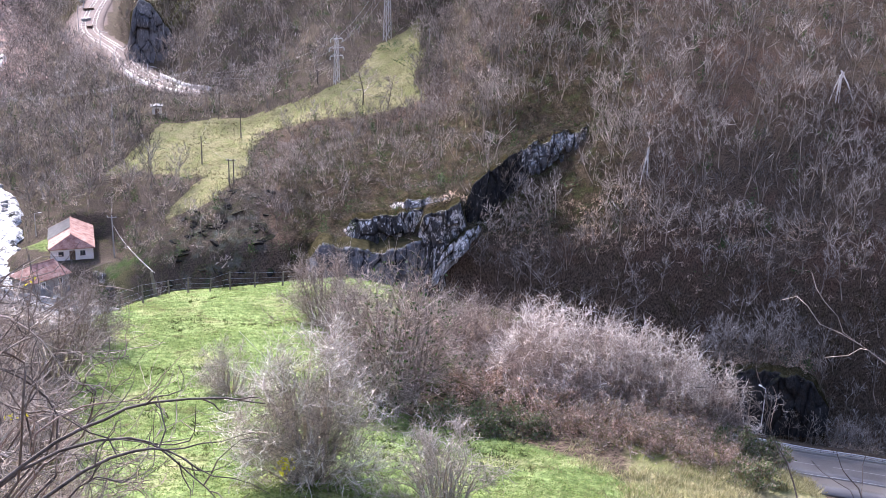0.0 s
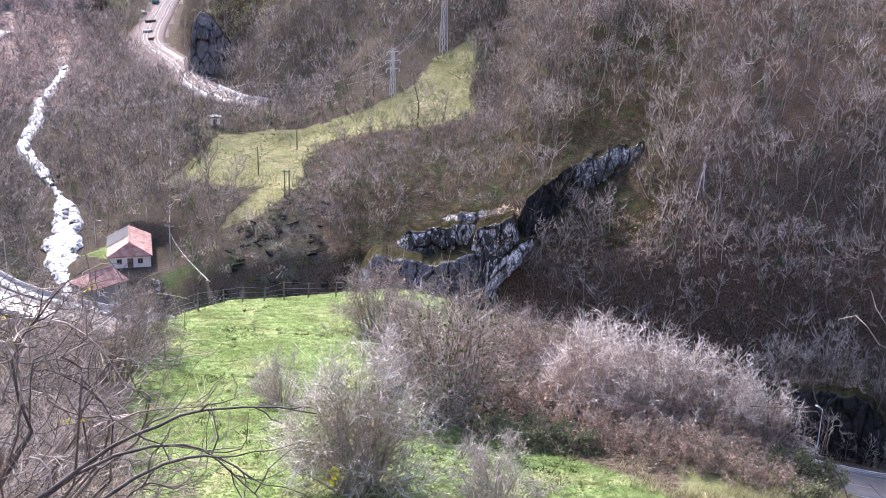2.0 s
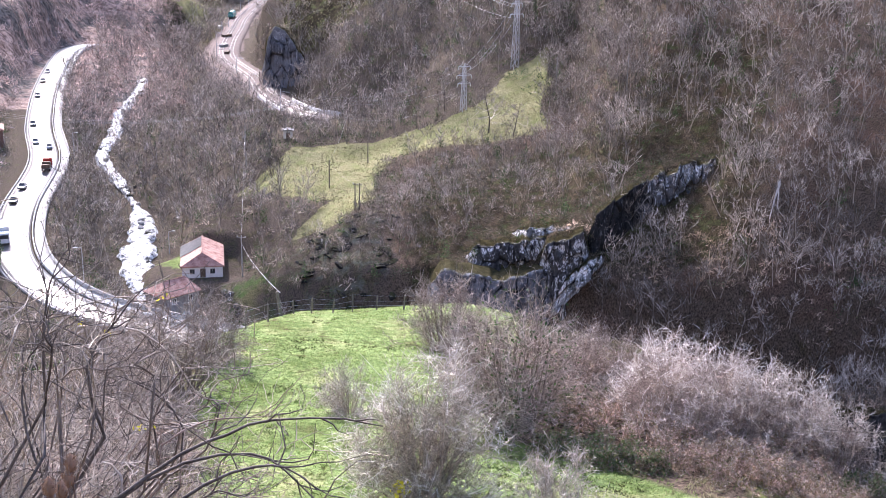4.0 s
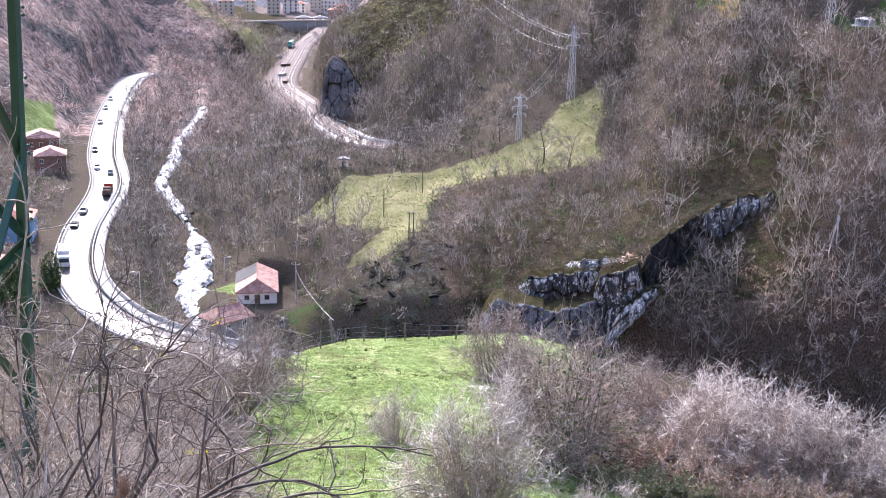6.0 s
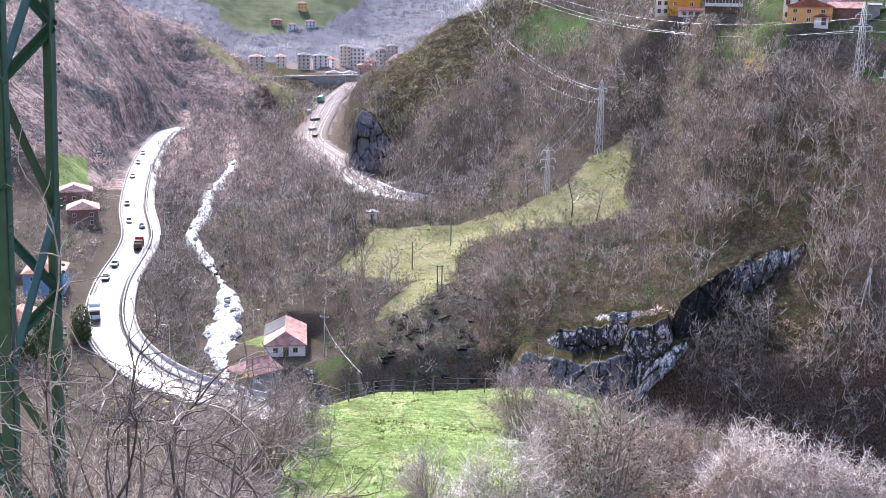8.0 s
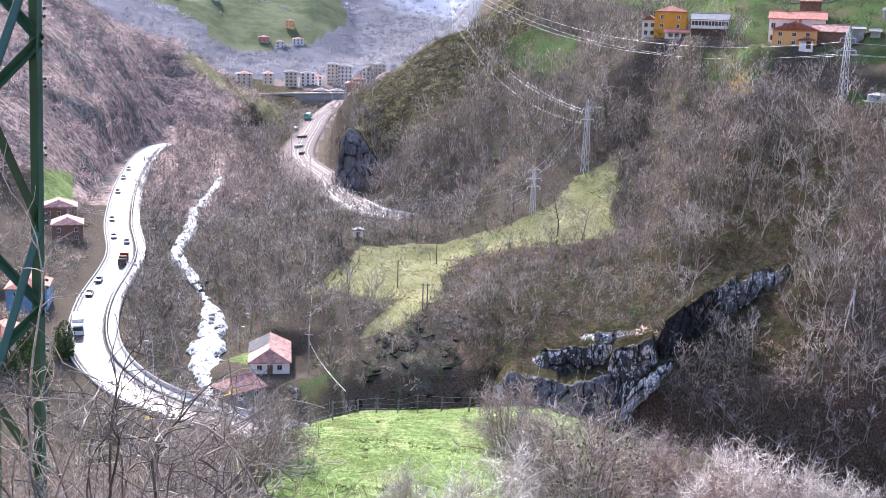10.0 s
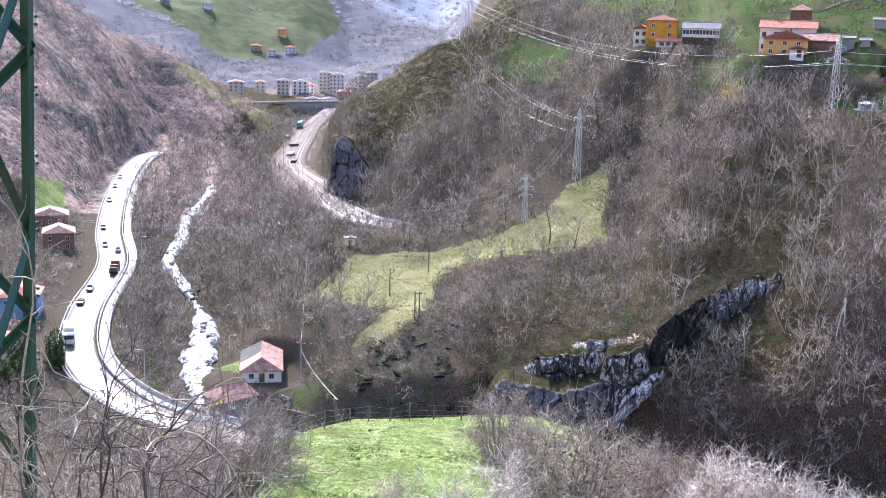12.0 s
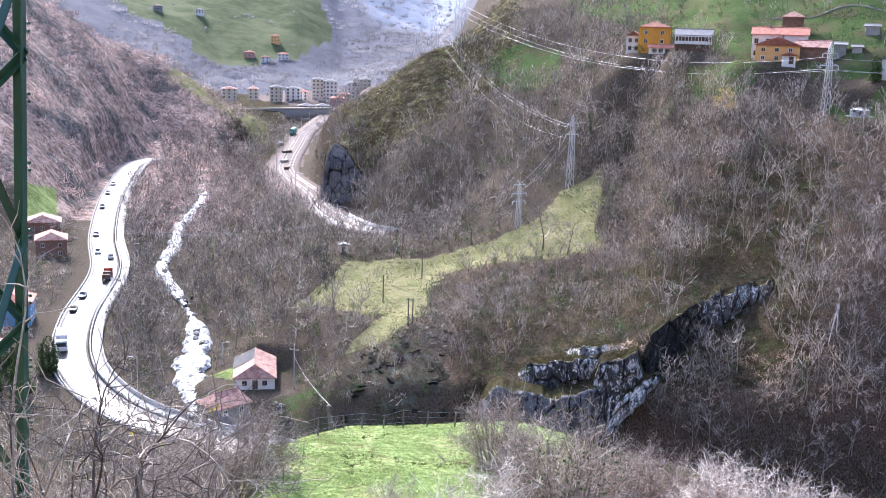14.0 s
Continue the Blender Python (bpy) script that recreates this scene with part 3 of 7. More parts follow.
def make_river():
    """Broken, sloping water between stones."""
    p = fine_line(RIVER, 0.9)
    p = p[(p[:, 1] > 180) & (p[:, 1] < 452)]
    d = np.gradient(p[:, :2], axis=0)
    d /= np.linalg.norm(d, axis=1)[:, None]
    half = np.interp(p[:, 1], (200, 262, 285, 320, 500), (6.2, 3.8, 1.2, 2.8, 2.4))
    half = half * np.clip(0.85 + 0.6 * relief(p[:, 0], p[:, 1], 9, 35, 3), 0.35, 1.4)
    c = np.linspace(-1, 1, 13)
    x = p[:, None, 0] - d[:, None, 1] * c[None] * half[:, None]
    y = p[:, None, 1] + d[:, None, 0] * c[None] * half[:, None]
    z = p[:, None, 2] - 0.25 + relief(x, y, 1.9, 31, 3) * 0.6 + np.abs(relief(x, y, 4.5, 33, 2)) * 0.6 - np.abs(c[None]) ** 6 * 0.9
    n, k = x.shape
    i, j = np.meshgrid(np.arange(n - 1), np.arange(k - 1), indexing="ij")
    quads = np.stack([i * k + j, (i + 1) * k + j, (i + 1) * k + j + 1, i * k + j + 1], -1).reshape(-1, 4)
    tagged(new("water", mesh_from("water", np.stack([x, y, z], -1).reshape(-1, 3), quads, M_WATER, smooth=True)), "shallow mountain river with white rapids and painted sun sparkle", "river", kind="structure")


make_river()

# ---------- trees and shrubs ----------
class Wood:
    """Gathers tapered stems (three-sided) and twigs (slivers)."""

    def __init__(self):
        self.v, self.f, self.n = [], [], 0

    def stem(self, pts, radii, sides=3):
        pts = np.asarray(pts, float)
        k = len(pts)
        d = np.gradient(pts, axis=0)
        d /= np.linalg.norm(d, axis=1)[:, None] + 1e-9
        ref = np.where(np.abs(d[:, 2:3]) > 0.9, np.array([[1.0, 0, 0]]), np.array([[0, 0, 1.0]]))
        u = np.cross(d, ref)
        u /= np.linalg.norm(u, axis=1)[:, None] + 1e-9
        w = np.cross(d, u)
        a = np.arange(sides) * 2 * np.pi / sides
        ring = pts[:, None] + np.asarray(radii)[:, None, None] * (np.cos(a)[None, :, None] * u[:, None] + np.sin(a)[None, :, None] * w[:, None])
        i, j = np.meshgrid(np.arange(k - 1), np.arange(sides), indexing="ij")
        j2 = (j + 1) % sides
        q = np.stack([i * sides + j, i * sides + j2, (i + 1) * sides + j2, (i + 1) * sides + j], -1).reshape(-1, 4)
        tri = np.concatenate([q[:, [0, 1, 2]], q[:, [0, 2, 3]]])
        self.v.append(ring.reshape(-1, 3))
        self.f.append(tri + self.n)
        self.n += k * sides

    def slivers(self, a, b, width, rng):
        """Single thin twigs from a to b."""
        a, b = np.asarray(a, float), np.asarray(b, float)
        side = np.cross(b - a, rng.normal(size=a.shape))
        side *= width / (np.linalg.norm(side, axis=1)[:, None] + 1e-9)
        self.v.append(np.stack([a - side, a + side, b], 1).reshape(-1, 3))
        self.f.append(np.arange(len(a) * 3).reshape(-1, 3) + self.n)
        self.n += len(a) * 3

    def strand(self, pts, w0, w1, rng):
        """One fine continuous curved twig, tapering."""
        pts = np.asarray(pts, float)
        k = len(pts)
        d = np.gradient(pts, axis=0)
        side = np.cross(d, rng.normal(size=3))
        side *= (np.linspace(w0, w1, k) / (np.linalg.norm(side, axis=1) + 1e-9))[:, None]
        i = np.arange(k - 1)[:, None] * 2 + self.n
        self.v.append(np.stack([pts - side, pts + side], 1).reshape(-1, 3))
        self.f.append(np.concatenate([i + np.array([[0, 1, 3]]), i + np.array([[0, 3, 2]])]))
        self.n += 2 * k

    def leaves(self, c, size, rng):
        """Small four-cornered leaves, folded along the middle."""
        c = np.asarray(c, float)
        n = len(c)
        u = rng.normal(size=(n, 3))
        u /= np.linalg.norm(u, axis=1)[:, None]
        w = np.cross(u, rng.normal(size=(n, 3)))
        w /= np.linalg.norm(w, axis=1)[:, None]
        s = size * rng.uniform(0.6, 1.4, (n, 1))
        self.v.append(np.stack([c - u * s, c + w * s * 0.5, c + u * s, c - w * s * 0.5], 1).reshape(-1, 3))
        base = np.arange(n)[:, None] * 4 + self.n
        self.f.append(np.concatenate([base + np.array([[0, 1, 2]]), base + np.array([[0, 2, 3]])]))
        self.n += n * 4

    def arrays(self):
        return np.concatenate(self.v), np.concatenate(self.f)

    def mesh(self, name, mat):
        return mesh_from(name, *self.arrays(), mat)


def unit(v):
    return v / (np.linalg.norm(v) + 1e-9)


def bend(rng, a, direction, length, k=4, wander=0.18, rise=0.1):
    """A crooked line from a."""
    pts, d = [np.array(a, float)], unit(np.array(direction, float))
    for _ in range(k - 1):
        d = unit(d + rng.normal(size=3) * wander + np.array([0, 0, rise]))
        pts.append(pts[-1] + d * length / (k - 1))
    return np.array(pts)


def along(pts, t):
    f = t * (len(pts) - 1)
    i = min(int(f), len(pts) - 2)
    return pts[i] + (pts[i + 1] - pts[i]) * (f - i), unit(pts[i + 1] - pts[i])


def bare_tree(seed, height=11.0, stems=1, limbs=10, branches=4, twigs=5, spread=0.5, twig_w=0.034, ivy=0.0, bends=4):
    """A leafless broadleaf tree: trunk and limbs, and a crown of fine twigs. Returns trunk and crown (and ivy)."""
    rng = np.random.default_rng(seed)
    trunk, crown, green = Wood(), Wood(), Wood()
    limbs = limbs // stems + (stems > 1)
    for s in range(stems):
        lean = rng.normal(size=3) * (0.10 if stems == 1 else 0.28)
        h = height * rng.uniform(0.8, 1.05)
        axis = bend(rng, (rng.normal() * 0.3 * (stems > 1), rng.normal() * 0.3 * (stems > 1), -0.4), (lean[0], lean[1], 1), h, 7, 0.07, 0.05)
        r = 0.014 * h + 0.04
        trunk.stem(axis, np.linspace(r, 0.035, 7), 4)
        if ivy:
            n = int(260 * ivy)
            t = rng.uniform(0.0, 0.62, n)
            c = np.array([along(axis, v)[0] for v in t]) + rng.normal(size=(n, 3)) * (0.32, 0.32, 0.2)
            green.leaves(c, 0.17, rng)
        for i in range(limbs):
            t = 0.22 + 0.76 * (i + rng.uniform()) / limbs
            p, d = along(axis, t)
            a = rng.uniform(0, 2 * np.pi)
            up = rng.uniform(0.1, 0.8)
            length = h * spread * (1.15 - t * 0.75) * rng.uniform(0.7, 1.2)
            limb = bend(rng, p, (math.cos(a), math.sin(a), up), length, bends, 0.28, 0.10)
            lr = r * 0.55 * (1.15 - t)
            crown.stem(limb, np.linspace(lr, 0.03, bends))
            for j in range(branches):
                q, e = along(limb, rng.uniform(0.25, 1.0))
                bl = length * rng.uniform(0.25, 0.5)
                br = bend(rng, q, e + rng.normal(size=3) * 0.8 + (0, 0, 0.1), bl, 3, 0.25, 0.06)
                crown.slivers(br[:-1], br[1:] + (br[1:] - br[:-1]) * 0.3, twig_w * 1.5, rng)
                tt = rng.uniform(0.1, 1, twigs)
                base = np.array([along(br, v)[0] for v in tt])
                tip = base + (unit(br[-1] - br[0]) + rng.normal(size=(twigs, 3)) * 0.8 + (0, 0, 0.08)) * (bl * rng.uniform(0.3, 0.75, (twigs, 1)))
                crown.slivers(base, tip, twig_w, rng)
    return trunk, crown, green


def winter_tree(seed, height=10.0, stems=1, limbs=9, branches=5, twigs=5, width=0.27, fork=0.33, twig_w=0.032, limb_w=0.06):
    """A slim leafless woodland tree: pale stems that fork upwards, and a rounded broom of fine ascending twigs. Returns trunk and crown."""
    rng = np.random.default_rng(seed)
    trunk, crown = Wood(), Wood()
    limbs = max(4, limbs // stems + (stems > 1))
    for s in range(stems):
        lean = rng.normal(size=2) * (0.07 if stems == 1 else 0.24)
        h = height * rng.uniform(0.8, 1.05)
        axis = bend(rng, (rng.normal() * 0.25 * (stems > 1), rng.normal() * 0.25 * (stems > 1), -0.4), (lean[0], lean[1], 1), h * 0.9, 5, 0.10, 0.06)
        r = 0.009 * h + 0.035
        trunk.stem(axis, np.linspace(r, 0.03, 5), 3)
        turn0 = rng.uniform(0, 6.28)
        for i in range(limbs):
            t = fork + (0.98 - fork) * (i + rng.uniform(0, 0.9)) / limbs
            p, d = along(axis, t)
            a = turn0 + i * 2.4 + rng.normal() * 0.3
            reach = h * width * (0.55 + 1.1 * math.sin(math.pi * min(1.0, (t - fork) / (1 - fork) * 0.75 + 0.25))) * rng.uniform(0.75, 1.2)
            line = bend(rng, p, (math.cos(a), math.sin(a), rng.uniform(0.45, 1.1)), reach, 4, 0.16, 0.16)
            crown.slivers(line[:-1], line[1:] + (line[1:] - line[:-1]) * 0.35, limb_w, rng)
            for j in range(branches):
                q, e = along(line, rng.uniform(0.2, 1.0))
                bl = reach * rng.uniform(0.28, 0.55)
                br = bend(rng, q, e + rng.normal(size=3) * 0.55 + (0, 0, 0.2), bl, 3, 0.22, 0.12)
                crown.slivers(br[:-1], br[1:] + (br[1:] - br[:-1]) * 0.3, twig_w * 1.35, rng)
                tt = rng.uniform(0.15, 1, twigs)
                base = np.array([along(br, v)[0] for v in tt])
                tip = base + (unit(br[-1] - br[0]) + rng.normal(size=(twigs, 3)) * 0.5 + (0, 0, 0.25)) * (bl * rng.uniform(0.28, 0.62, (twigs, 1)))
                crown.slivers(base, tip, twig_w, rng)
    return trunk, crown


def shrub(seed, height=4.0, width=5.0, stems=26, shoots=16, twigs=4, twig_w=0.008, low=0.0, leaf=0, leaf_size=0.05, tangle=0.3, plain=False):
    """A dense leafless thorn bush of many stems, rounded above."""
    rng = np.random.default_rng(seed)
    wood, green, sticks, tips = Wood(), Wood(), Wood(), Wood()
    for s in range(stems):
        a, e = rng.uniform(0, 2 * np.pi), rng.uniform(0.15, 1.0) ** 0.7
        base = np.array([math.cos(a) * width * 0.12 * rng.uniform(), math.sin(a) * width * 0.12 * rng.uniform(), -0.3])
        tip = np.array([math.cos(a) * width * 0.5 * e, math.sin(a) * width * 0.5 * e, height * (low + (1 - low) * math.sqrt(max(0.05, 1 - e * e * 0.85))) * rng.uniform(0.72, 1.08)])
        if e > 0.62 and not plain:
            tip[2] *= rng.uniform(0.22, 1.0)        # skirts down to the ground
        mid = base + (tip - base) * 0.5 + np.array([0, 0, height * 0.12]) + rng.normal(size=3) * 0.25
        line = np.array([base, base + (mid - base) * 0.5 + rng.normal(size=3) * 0.12, mid, mid + (tip - mid) * 0.55 + rng.normal(size=3) * 0.15, tip])
        if plain:
            wood.slivers(line[:-1], line[1:], 0.05, rng)
        else:
            sticks.stem(line, np.array([0.045, 0.035, 0.026, 0.016, 0.008]) * (height / 4) ** 0.5)
        for k in range(shoots):
            place = rng.uniform(0.22, 1.0)
            p, d = along(line, place)
            out = unit(p - np.array([0, 0, height * 0.25]))
            l = rng.uniform(0.5, 1.2) * height * 0.22
            br = bend(rng, p, d * 0.6 + out * 0.5 + rng.normal(size=3) * 0.55 + (0, 0, 0.25), l, 3 if plain else 5, tangle, 0.06)
            mesh = tips if place > 0.8 else wood
            if mesh is tips:
                mesh.strand(br, twig_w * 1.5, twig_w * 0.6, rng)
            else:
                mesh.slivers(br[:-1], br[1:] + (br[1:] - br[:-1]) * 0.3, twig_w * 1.4, rng)
            tt = rng.uniform(0.05, 1, twigs)
            q = np.array([along(br, v)[0] for v in tt])
            tipq = q + (unit(br[-1] - br[0]) * 0.6 + rng.normal(size=(twigs, 3)) * 0.6) * (l * rng.uniform(0.18, 0.55, (twigs, 1)))
            if mesh is tips:
                for u, w in zip(q, tipq):
                    hook = (u + w) / 2 + rng.normal(size=3) * np.linalg.norm(w - u) * 0.16
                    mesh.strand((u, hook, w), twig_w, twig_w * 0.5, rng)
            else:
                mesh.slivers(q, tipq, twig_w, rng)
            if leaf:
                c = np.concatenate([q, tipq])[rng.integers(0, 2 * twigs, leaf)]
                green.leaves(c + rng.normal(size=c.shape) * 0.06, leaf_size, rng)
    return wood, green, sticks, tips


def scatter(arrays, places, turns, scales, name, mats, label, category):
    """Many of a kind joined into one object."""
    V, F, off = [], [], 0
    for k, (x, y, z), a, s in zip(np.arange(len(places)) % len(arrays), places, turns, scales):
        v, f = arrays[k]
        c, sn = math.cos(a), math.sin(a)
        V.append((v @ np.array([[c, sn, 0], [-sn, c, 0], [0, 0, 1]]) * s + (x, y, z)).astype(np.float32))
        F.append(f + off)
        off += len(v)
    me = mesh_from(name, np.concatenate(V), np.concatenate(F), mats)
    return tagged(new(name, me), label, category, kind="stuff")


SPOTS = np.random.default_rng(11)


def candidates(n, a0, a1, d0, d1):
    az = np.radians(SPOTS.uniform(a0, a1, n))
    d = np.sqrt(SPOTS.uniform(d0 * d0, d1 * d1, n))
    return -np.sin(az) * d, np.cos(az) * d


KEEP_CLEAR = [(-80, 232, 11), (-75, 218, 9), (-83, 213, 9), (-146, 243, 10), (-172, 312, 9), (-186, 331, 9), (-134, 216, 9), (-78, 305, 4), (8, 360, 13), (18, 333, 11), (40, 307, 17), (60, 285, 10)]     # x, y, radius of houses and the like


def free(x, y, margin=0.0):
    """Places where wood may grow: off the roads, water, fields and houses."""
    ok = near_line(x, y, ROAD_LINE)[0] > np.where(y > 200, 8.6, 9.0) + margin
    ok &= (x > -50) | (near_line(x, y, RIVER_LINE)[0] > np.where(y < 262, 5.2, 3.0))
    ok &= near_line(x, y, RAIL_LINE)[0] > 7.5
    for poly in (PASTURE, YARD, *FIELDS):
        ok &= ~inside(x, y, poly)
    for cx, cy, r in KEEP_CLEAR:
        ok &= np.hypot(x - cx, y - cy) > r
    d, az = np.hypot(x, y), np.degrees(np.arctan2(-x, y))
    for stations, depth in CRAGS[:5]:
        st = np.array(stations)[::-1].T
        gap = np.interp(az, st[0], st[1]) - d
        ok &= ~((az > st[0][0] + 0.3) & (az < st[0][-1] - 0.3) & (gap > -1.5) & (gap < 4))
    return ok & (d > np.interp(az, *zip(*EDGE)) + 14)


def thin(x, y, gap):
    """Keeps places that stand at least gap apart."""
    cell, keep = {}, []
    for i, (a, b) in enumerate(zip(x, y)):
        k = (int(a // gap), int(b // gap))
        if all(math.hypot(a - x[j], b - y[j]) > gap for u in (-1, 0, 1) for w in (-1, 0, 1) for j in cell.get((k[0] + u, k[1] + w), ())):
            cell.setdefault(k, []).append(i)
            keep.append(i)
    return x[keep], y[keep]

# ---------- woods on the hillsides ----------
KINDS = ((1, 9.5, 1, 0.30), (2, 9, 2, 0.24), (3, 11, 1, 0.25), (4, 7, 3, 0.24), (5, 8, 2, 0.28), (6, 12, 1, 0.22), (7, 8.5, 1, 0.36), (8, 10, 2, 0.26))     # seed, height, stems, breadth
TREES = [winter_tree(s, height=h, stems=n, width=w) for s, h, n, w in KINDS]
REGIONS = (   # bearing from, to; distance from, to; candidates; gap; scale
    (-29, -2.2, 178, 228, 3600, 2.6, 0.9), (-29, -2.2, 228, 290, 2600, 3.2, 0.95), (-29, -3, 178, 204, 700, 2.6, 0.5), (-3.6, 1.2, 178, 195.5, 260, 2.2, 0.85), (-3, 8.5, 216, 302, 1300, 3.3, 0.66), (-3, 9, 318, 440, 1300, 4.0, 1.0),
    (8.5, 13.4, 299, 345, 560, 2.8, 0.95), (8, 14.0, 345, 400, 420, 4.0, 1.0), (11.0, 13.6, 366, 384, 120, 2.8, 0.8), (13.5, 27, 250, 470, 3000, 4.0, 1.15), (16.6, 23.6, 470, 600, 1000, 4.4, 1.3),
    (-10, 3, 285, 350, 620, 3.4, 0.75), (-7, 1.5, 258, 335, 1100, 2.5, 0.8), (6, 16, 215, 262, 420, 3.4, 0.5), (22, 33, 215, 260, 160, 4.5, 0.55), (23, 33, 260, 400, 300, 5.0, 0.6), (17, 24, 600, 730, 300, 6.5, 0.9),
)
px, py, ps = [], [], []
for a0, a1, d0, d1, n, gap, s in REGIONS:
    cx, cy = candidates(n, a0, a1, d0, d1)
    ok = free(cx, cy)
    cx, cy = thin(cx[ok], cy[ok], gap)
    px.append(cx), py.append(cy), ps.append(np.full(len(cx), s))
px, py, ps = np.concatenate(px), np.concatenate(py), np.concatenate(ps) * SPOTS.uniform(0.6, 1.15, sum(map(len, ps)))
bearing, reach = np.degrees(np.arctan2(-px, py)), np.hypot(px, py)
open_heath = (bearing > -8) & (bearing < 4) & (reach > 203) & (reach < 252) & (relief(px, py, 13, 91, 2) > 0.12)
px, py, ps = px[~open_heath], py[~open_heath], ps[~open_heath]
pz = terrain(px, py)
turn = SPOTS.uniform(0, 6.28, len(px))
order = np.argsort(np.hypot(px, py))
near, rest = order[:220], order[220:]

TRUNKS = [t.mesh("trunk", M_BARK) for t, c in TREES]
CROWNS = [c.mesh("crown", M_TWIG) for t, c in TREES]
for n, i in enumerate(near):
    k = n % len(TREES)
    tree = thing("tree", pose(px[i], py[i], pz[i], 0, 0, math.degrees(turn[i])) @ Matrix.Scale(ps[i], 4), "bare grey-brown broadleaf tree on the wooded slope", "tree", "woodland trees")
    part("trunk", TRUNKS[k], None, tree)
    part("crown", CROWNS[k], None, tree)
both = [[w.arrays() for w in (t, c)] for t, c in TREES]
places = np.stack([px, py, pz], 1)
scatter([b[0] for b in both], places[rest], turn[rest], ps[rest], "woodland_trunks", M_BARK, "grey trunks of the bare winter woods", "woods")
dist = np.hypot(px, py)[rest]
sparse = [winter_tree(s, height=h, stems=n, width=w, limbs=7, branches=4, twigs=4, twig_w=0.045, limb_w=0.075)[1].arrays() for s, h, n, w in KINDS]
for keep, kinds, name, label in ((dist < 262, [b[1] for b in both], "woodland_crowns", "fine leafless twigs of the winter woods"), (dist >= 262, sparse, "distant_crowns", "leafless twigs of the woods up the valley")):
    scatter(kinds, places[rest][keep], turn[rest][keep], ps[rest][keep], name, M_TWIG, label, "woods")

cx, cy = candidates(420, -15, 4, 292, 440)
far_off = np.all([np.hypot(cx - hx, cy - hy) > hr * 0.9 for hx, hy, hr in KEEP_CLEAR], axis=0) & (relief(cx, cy, 24, 23, 2) > 0.0)
cx, cy = thin(cx[far_off], cy[far_off], 5.5)
hill = np.stack([cx, cy, terrain(cx, cy)], 1)
turn, size = SPOTS.uniform(0, 6.28, len(cx)), SPOTS.uniform(0.45, 0.95, len(cx))
scatter([b[0] for b in both], hill, turn, size, "hill_tree_trunks", M_BARK, "dark trunks of bare trees between the hill fields", "trees")
scatter(sparse, hill, turn, size, "hill_tree_crowns", M_TWIG, "leafless crowns of trees between the hill fields", "trees")

# ---------- undergrowth and scrub ----------
M_HEDGE = island_material("hedge_leaves", ((0.03, 0.05, 0.018), (0.07, 0.085, 0.035), (0.15, 0.12, 0.08), (0.24, 0.19, 0.15)), 0.7, 0.0, 0.4)
def puff(seed, n, height, length, width):
    """A rounded leafless bush seen from afar: a dome of many short fine twigs."""
    rng, w = np.random.default_rng(seed), Wood()
    lobes = rng.normal(size=(4, 3)) * (0.42, 0.42, 0.12) + (0, 0, 0.45)
    c = lobes[rng.integers(0, 4, n)]
    d = rng.normal(size=(n, 3))
    d /= np.linalg.norm(d, axis=1)[:, None]
    d[:, 2] = np.abs(d[:, 2]) * 0.9 - 0.25
    p = (c + d * rng.uniform(0.25, 0.72, (n, 1)) ** 0.8) * (1, 1, height)
    p[:, 2] = np.maximum(p[:, 2], 0.0)
    w.slivers(p, p + (d * 0.7 + rng.normal(size=(n, 3)) * 0.45 + (0, 0, 0.35)) * length * rng.uniform(0.6, 1.3, (n, 1)), width, rng)
    stems = rng.normal(size=(6, 3)) * (0.15, 0.15, 0) - (0, 0, 0.2)
    w.slivers(stems, c[:6] * (1, 1, height), width * 1.4, rng)
    return w.arrays()


BRUSH = [puff(60 + i, 70, h, 0.42, 0.026) for i, h in enumerate((1.0, 0.8, 1.3, 0.7))]
CLUMPS = [puff(70 + i, 54, h, 0.46, 0.034) for i, h in enumerate((1.0, 0.75, 1.25))]


def scrub(name, regions, mat, label, clear=True, kinds=BRUSH):
    X, Y, S = [], [], []
    for a0, a1, d0, d1, n, gap, s in regions:
        cx, cy = candidates(n, a0, a1, d0, d1)
        ok = free(cx, cy) if clear is True else np.ones(n, bool)
        cx, cy = thin(cx[ok], cy[ok], gap)
        if clear == "rows":
            z = terrain(cx, cy) + relief(cx, cy, 30, 51, 2) * 2.5
            rows = (np.abs((z / 6.5) % 1 - 0.5) < 0.085) & (relief(cx, cy, 14, 52, 2) > -0.25) & (inside(cx, cy, FIELDS[2]) | inside(cx, cy, FIELDS[0]))
            for hx, hy, hr in KEEP_CLEAR:
                rows &= np.hypot(cx - hx, cy - hy) > hr * 0.8
            cx, cy = cx[rows], cy[rows]
        if clear is False:
            far = ~inside(cx, cy, UPLAND) | (np.abs(relief(cx, cy, 60, 41, 2)) < 0.02)
            cx, cy = cx[far], cy[far]
        X.append(cx), Y.append(cy), S.append(np.full(len(cx), s))
    X, Y, S = np.concatenate(X), np.concatenate(Y), np.concatenate(S)
    n = len(X)
    scatter(kinds, np.stack([X, Y, terrain(X, Y) - 0.1], 1), SPOTS.uniform(0, 6.28, n), S * SPOTS.uniform(0.5, 1.4, n), name, mat, label, "scrub")


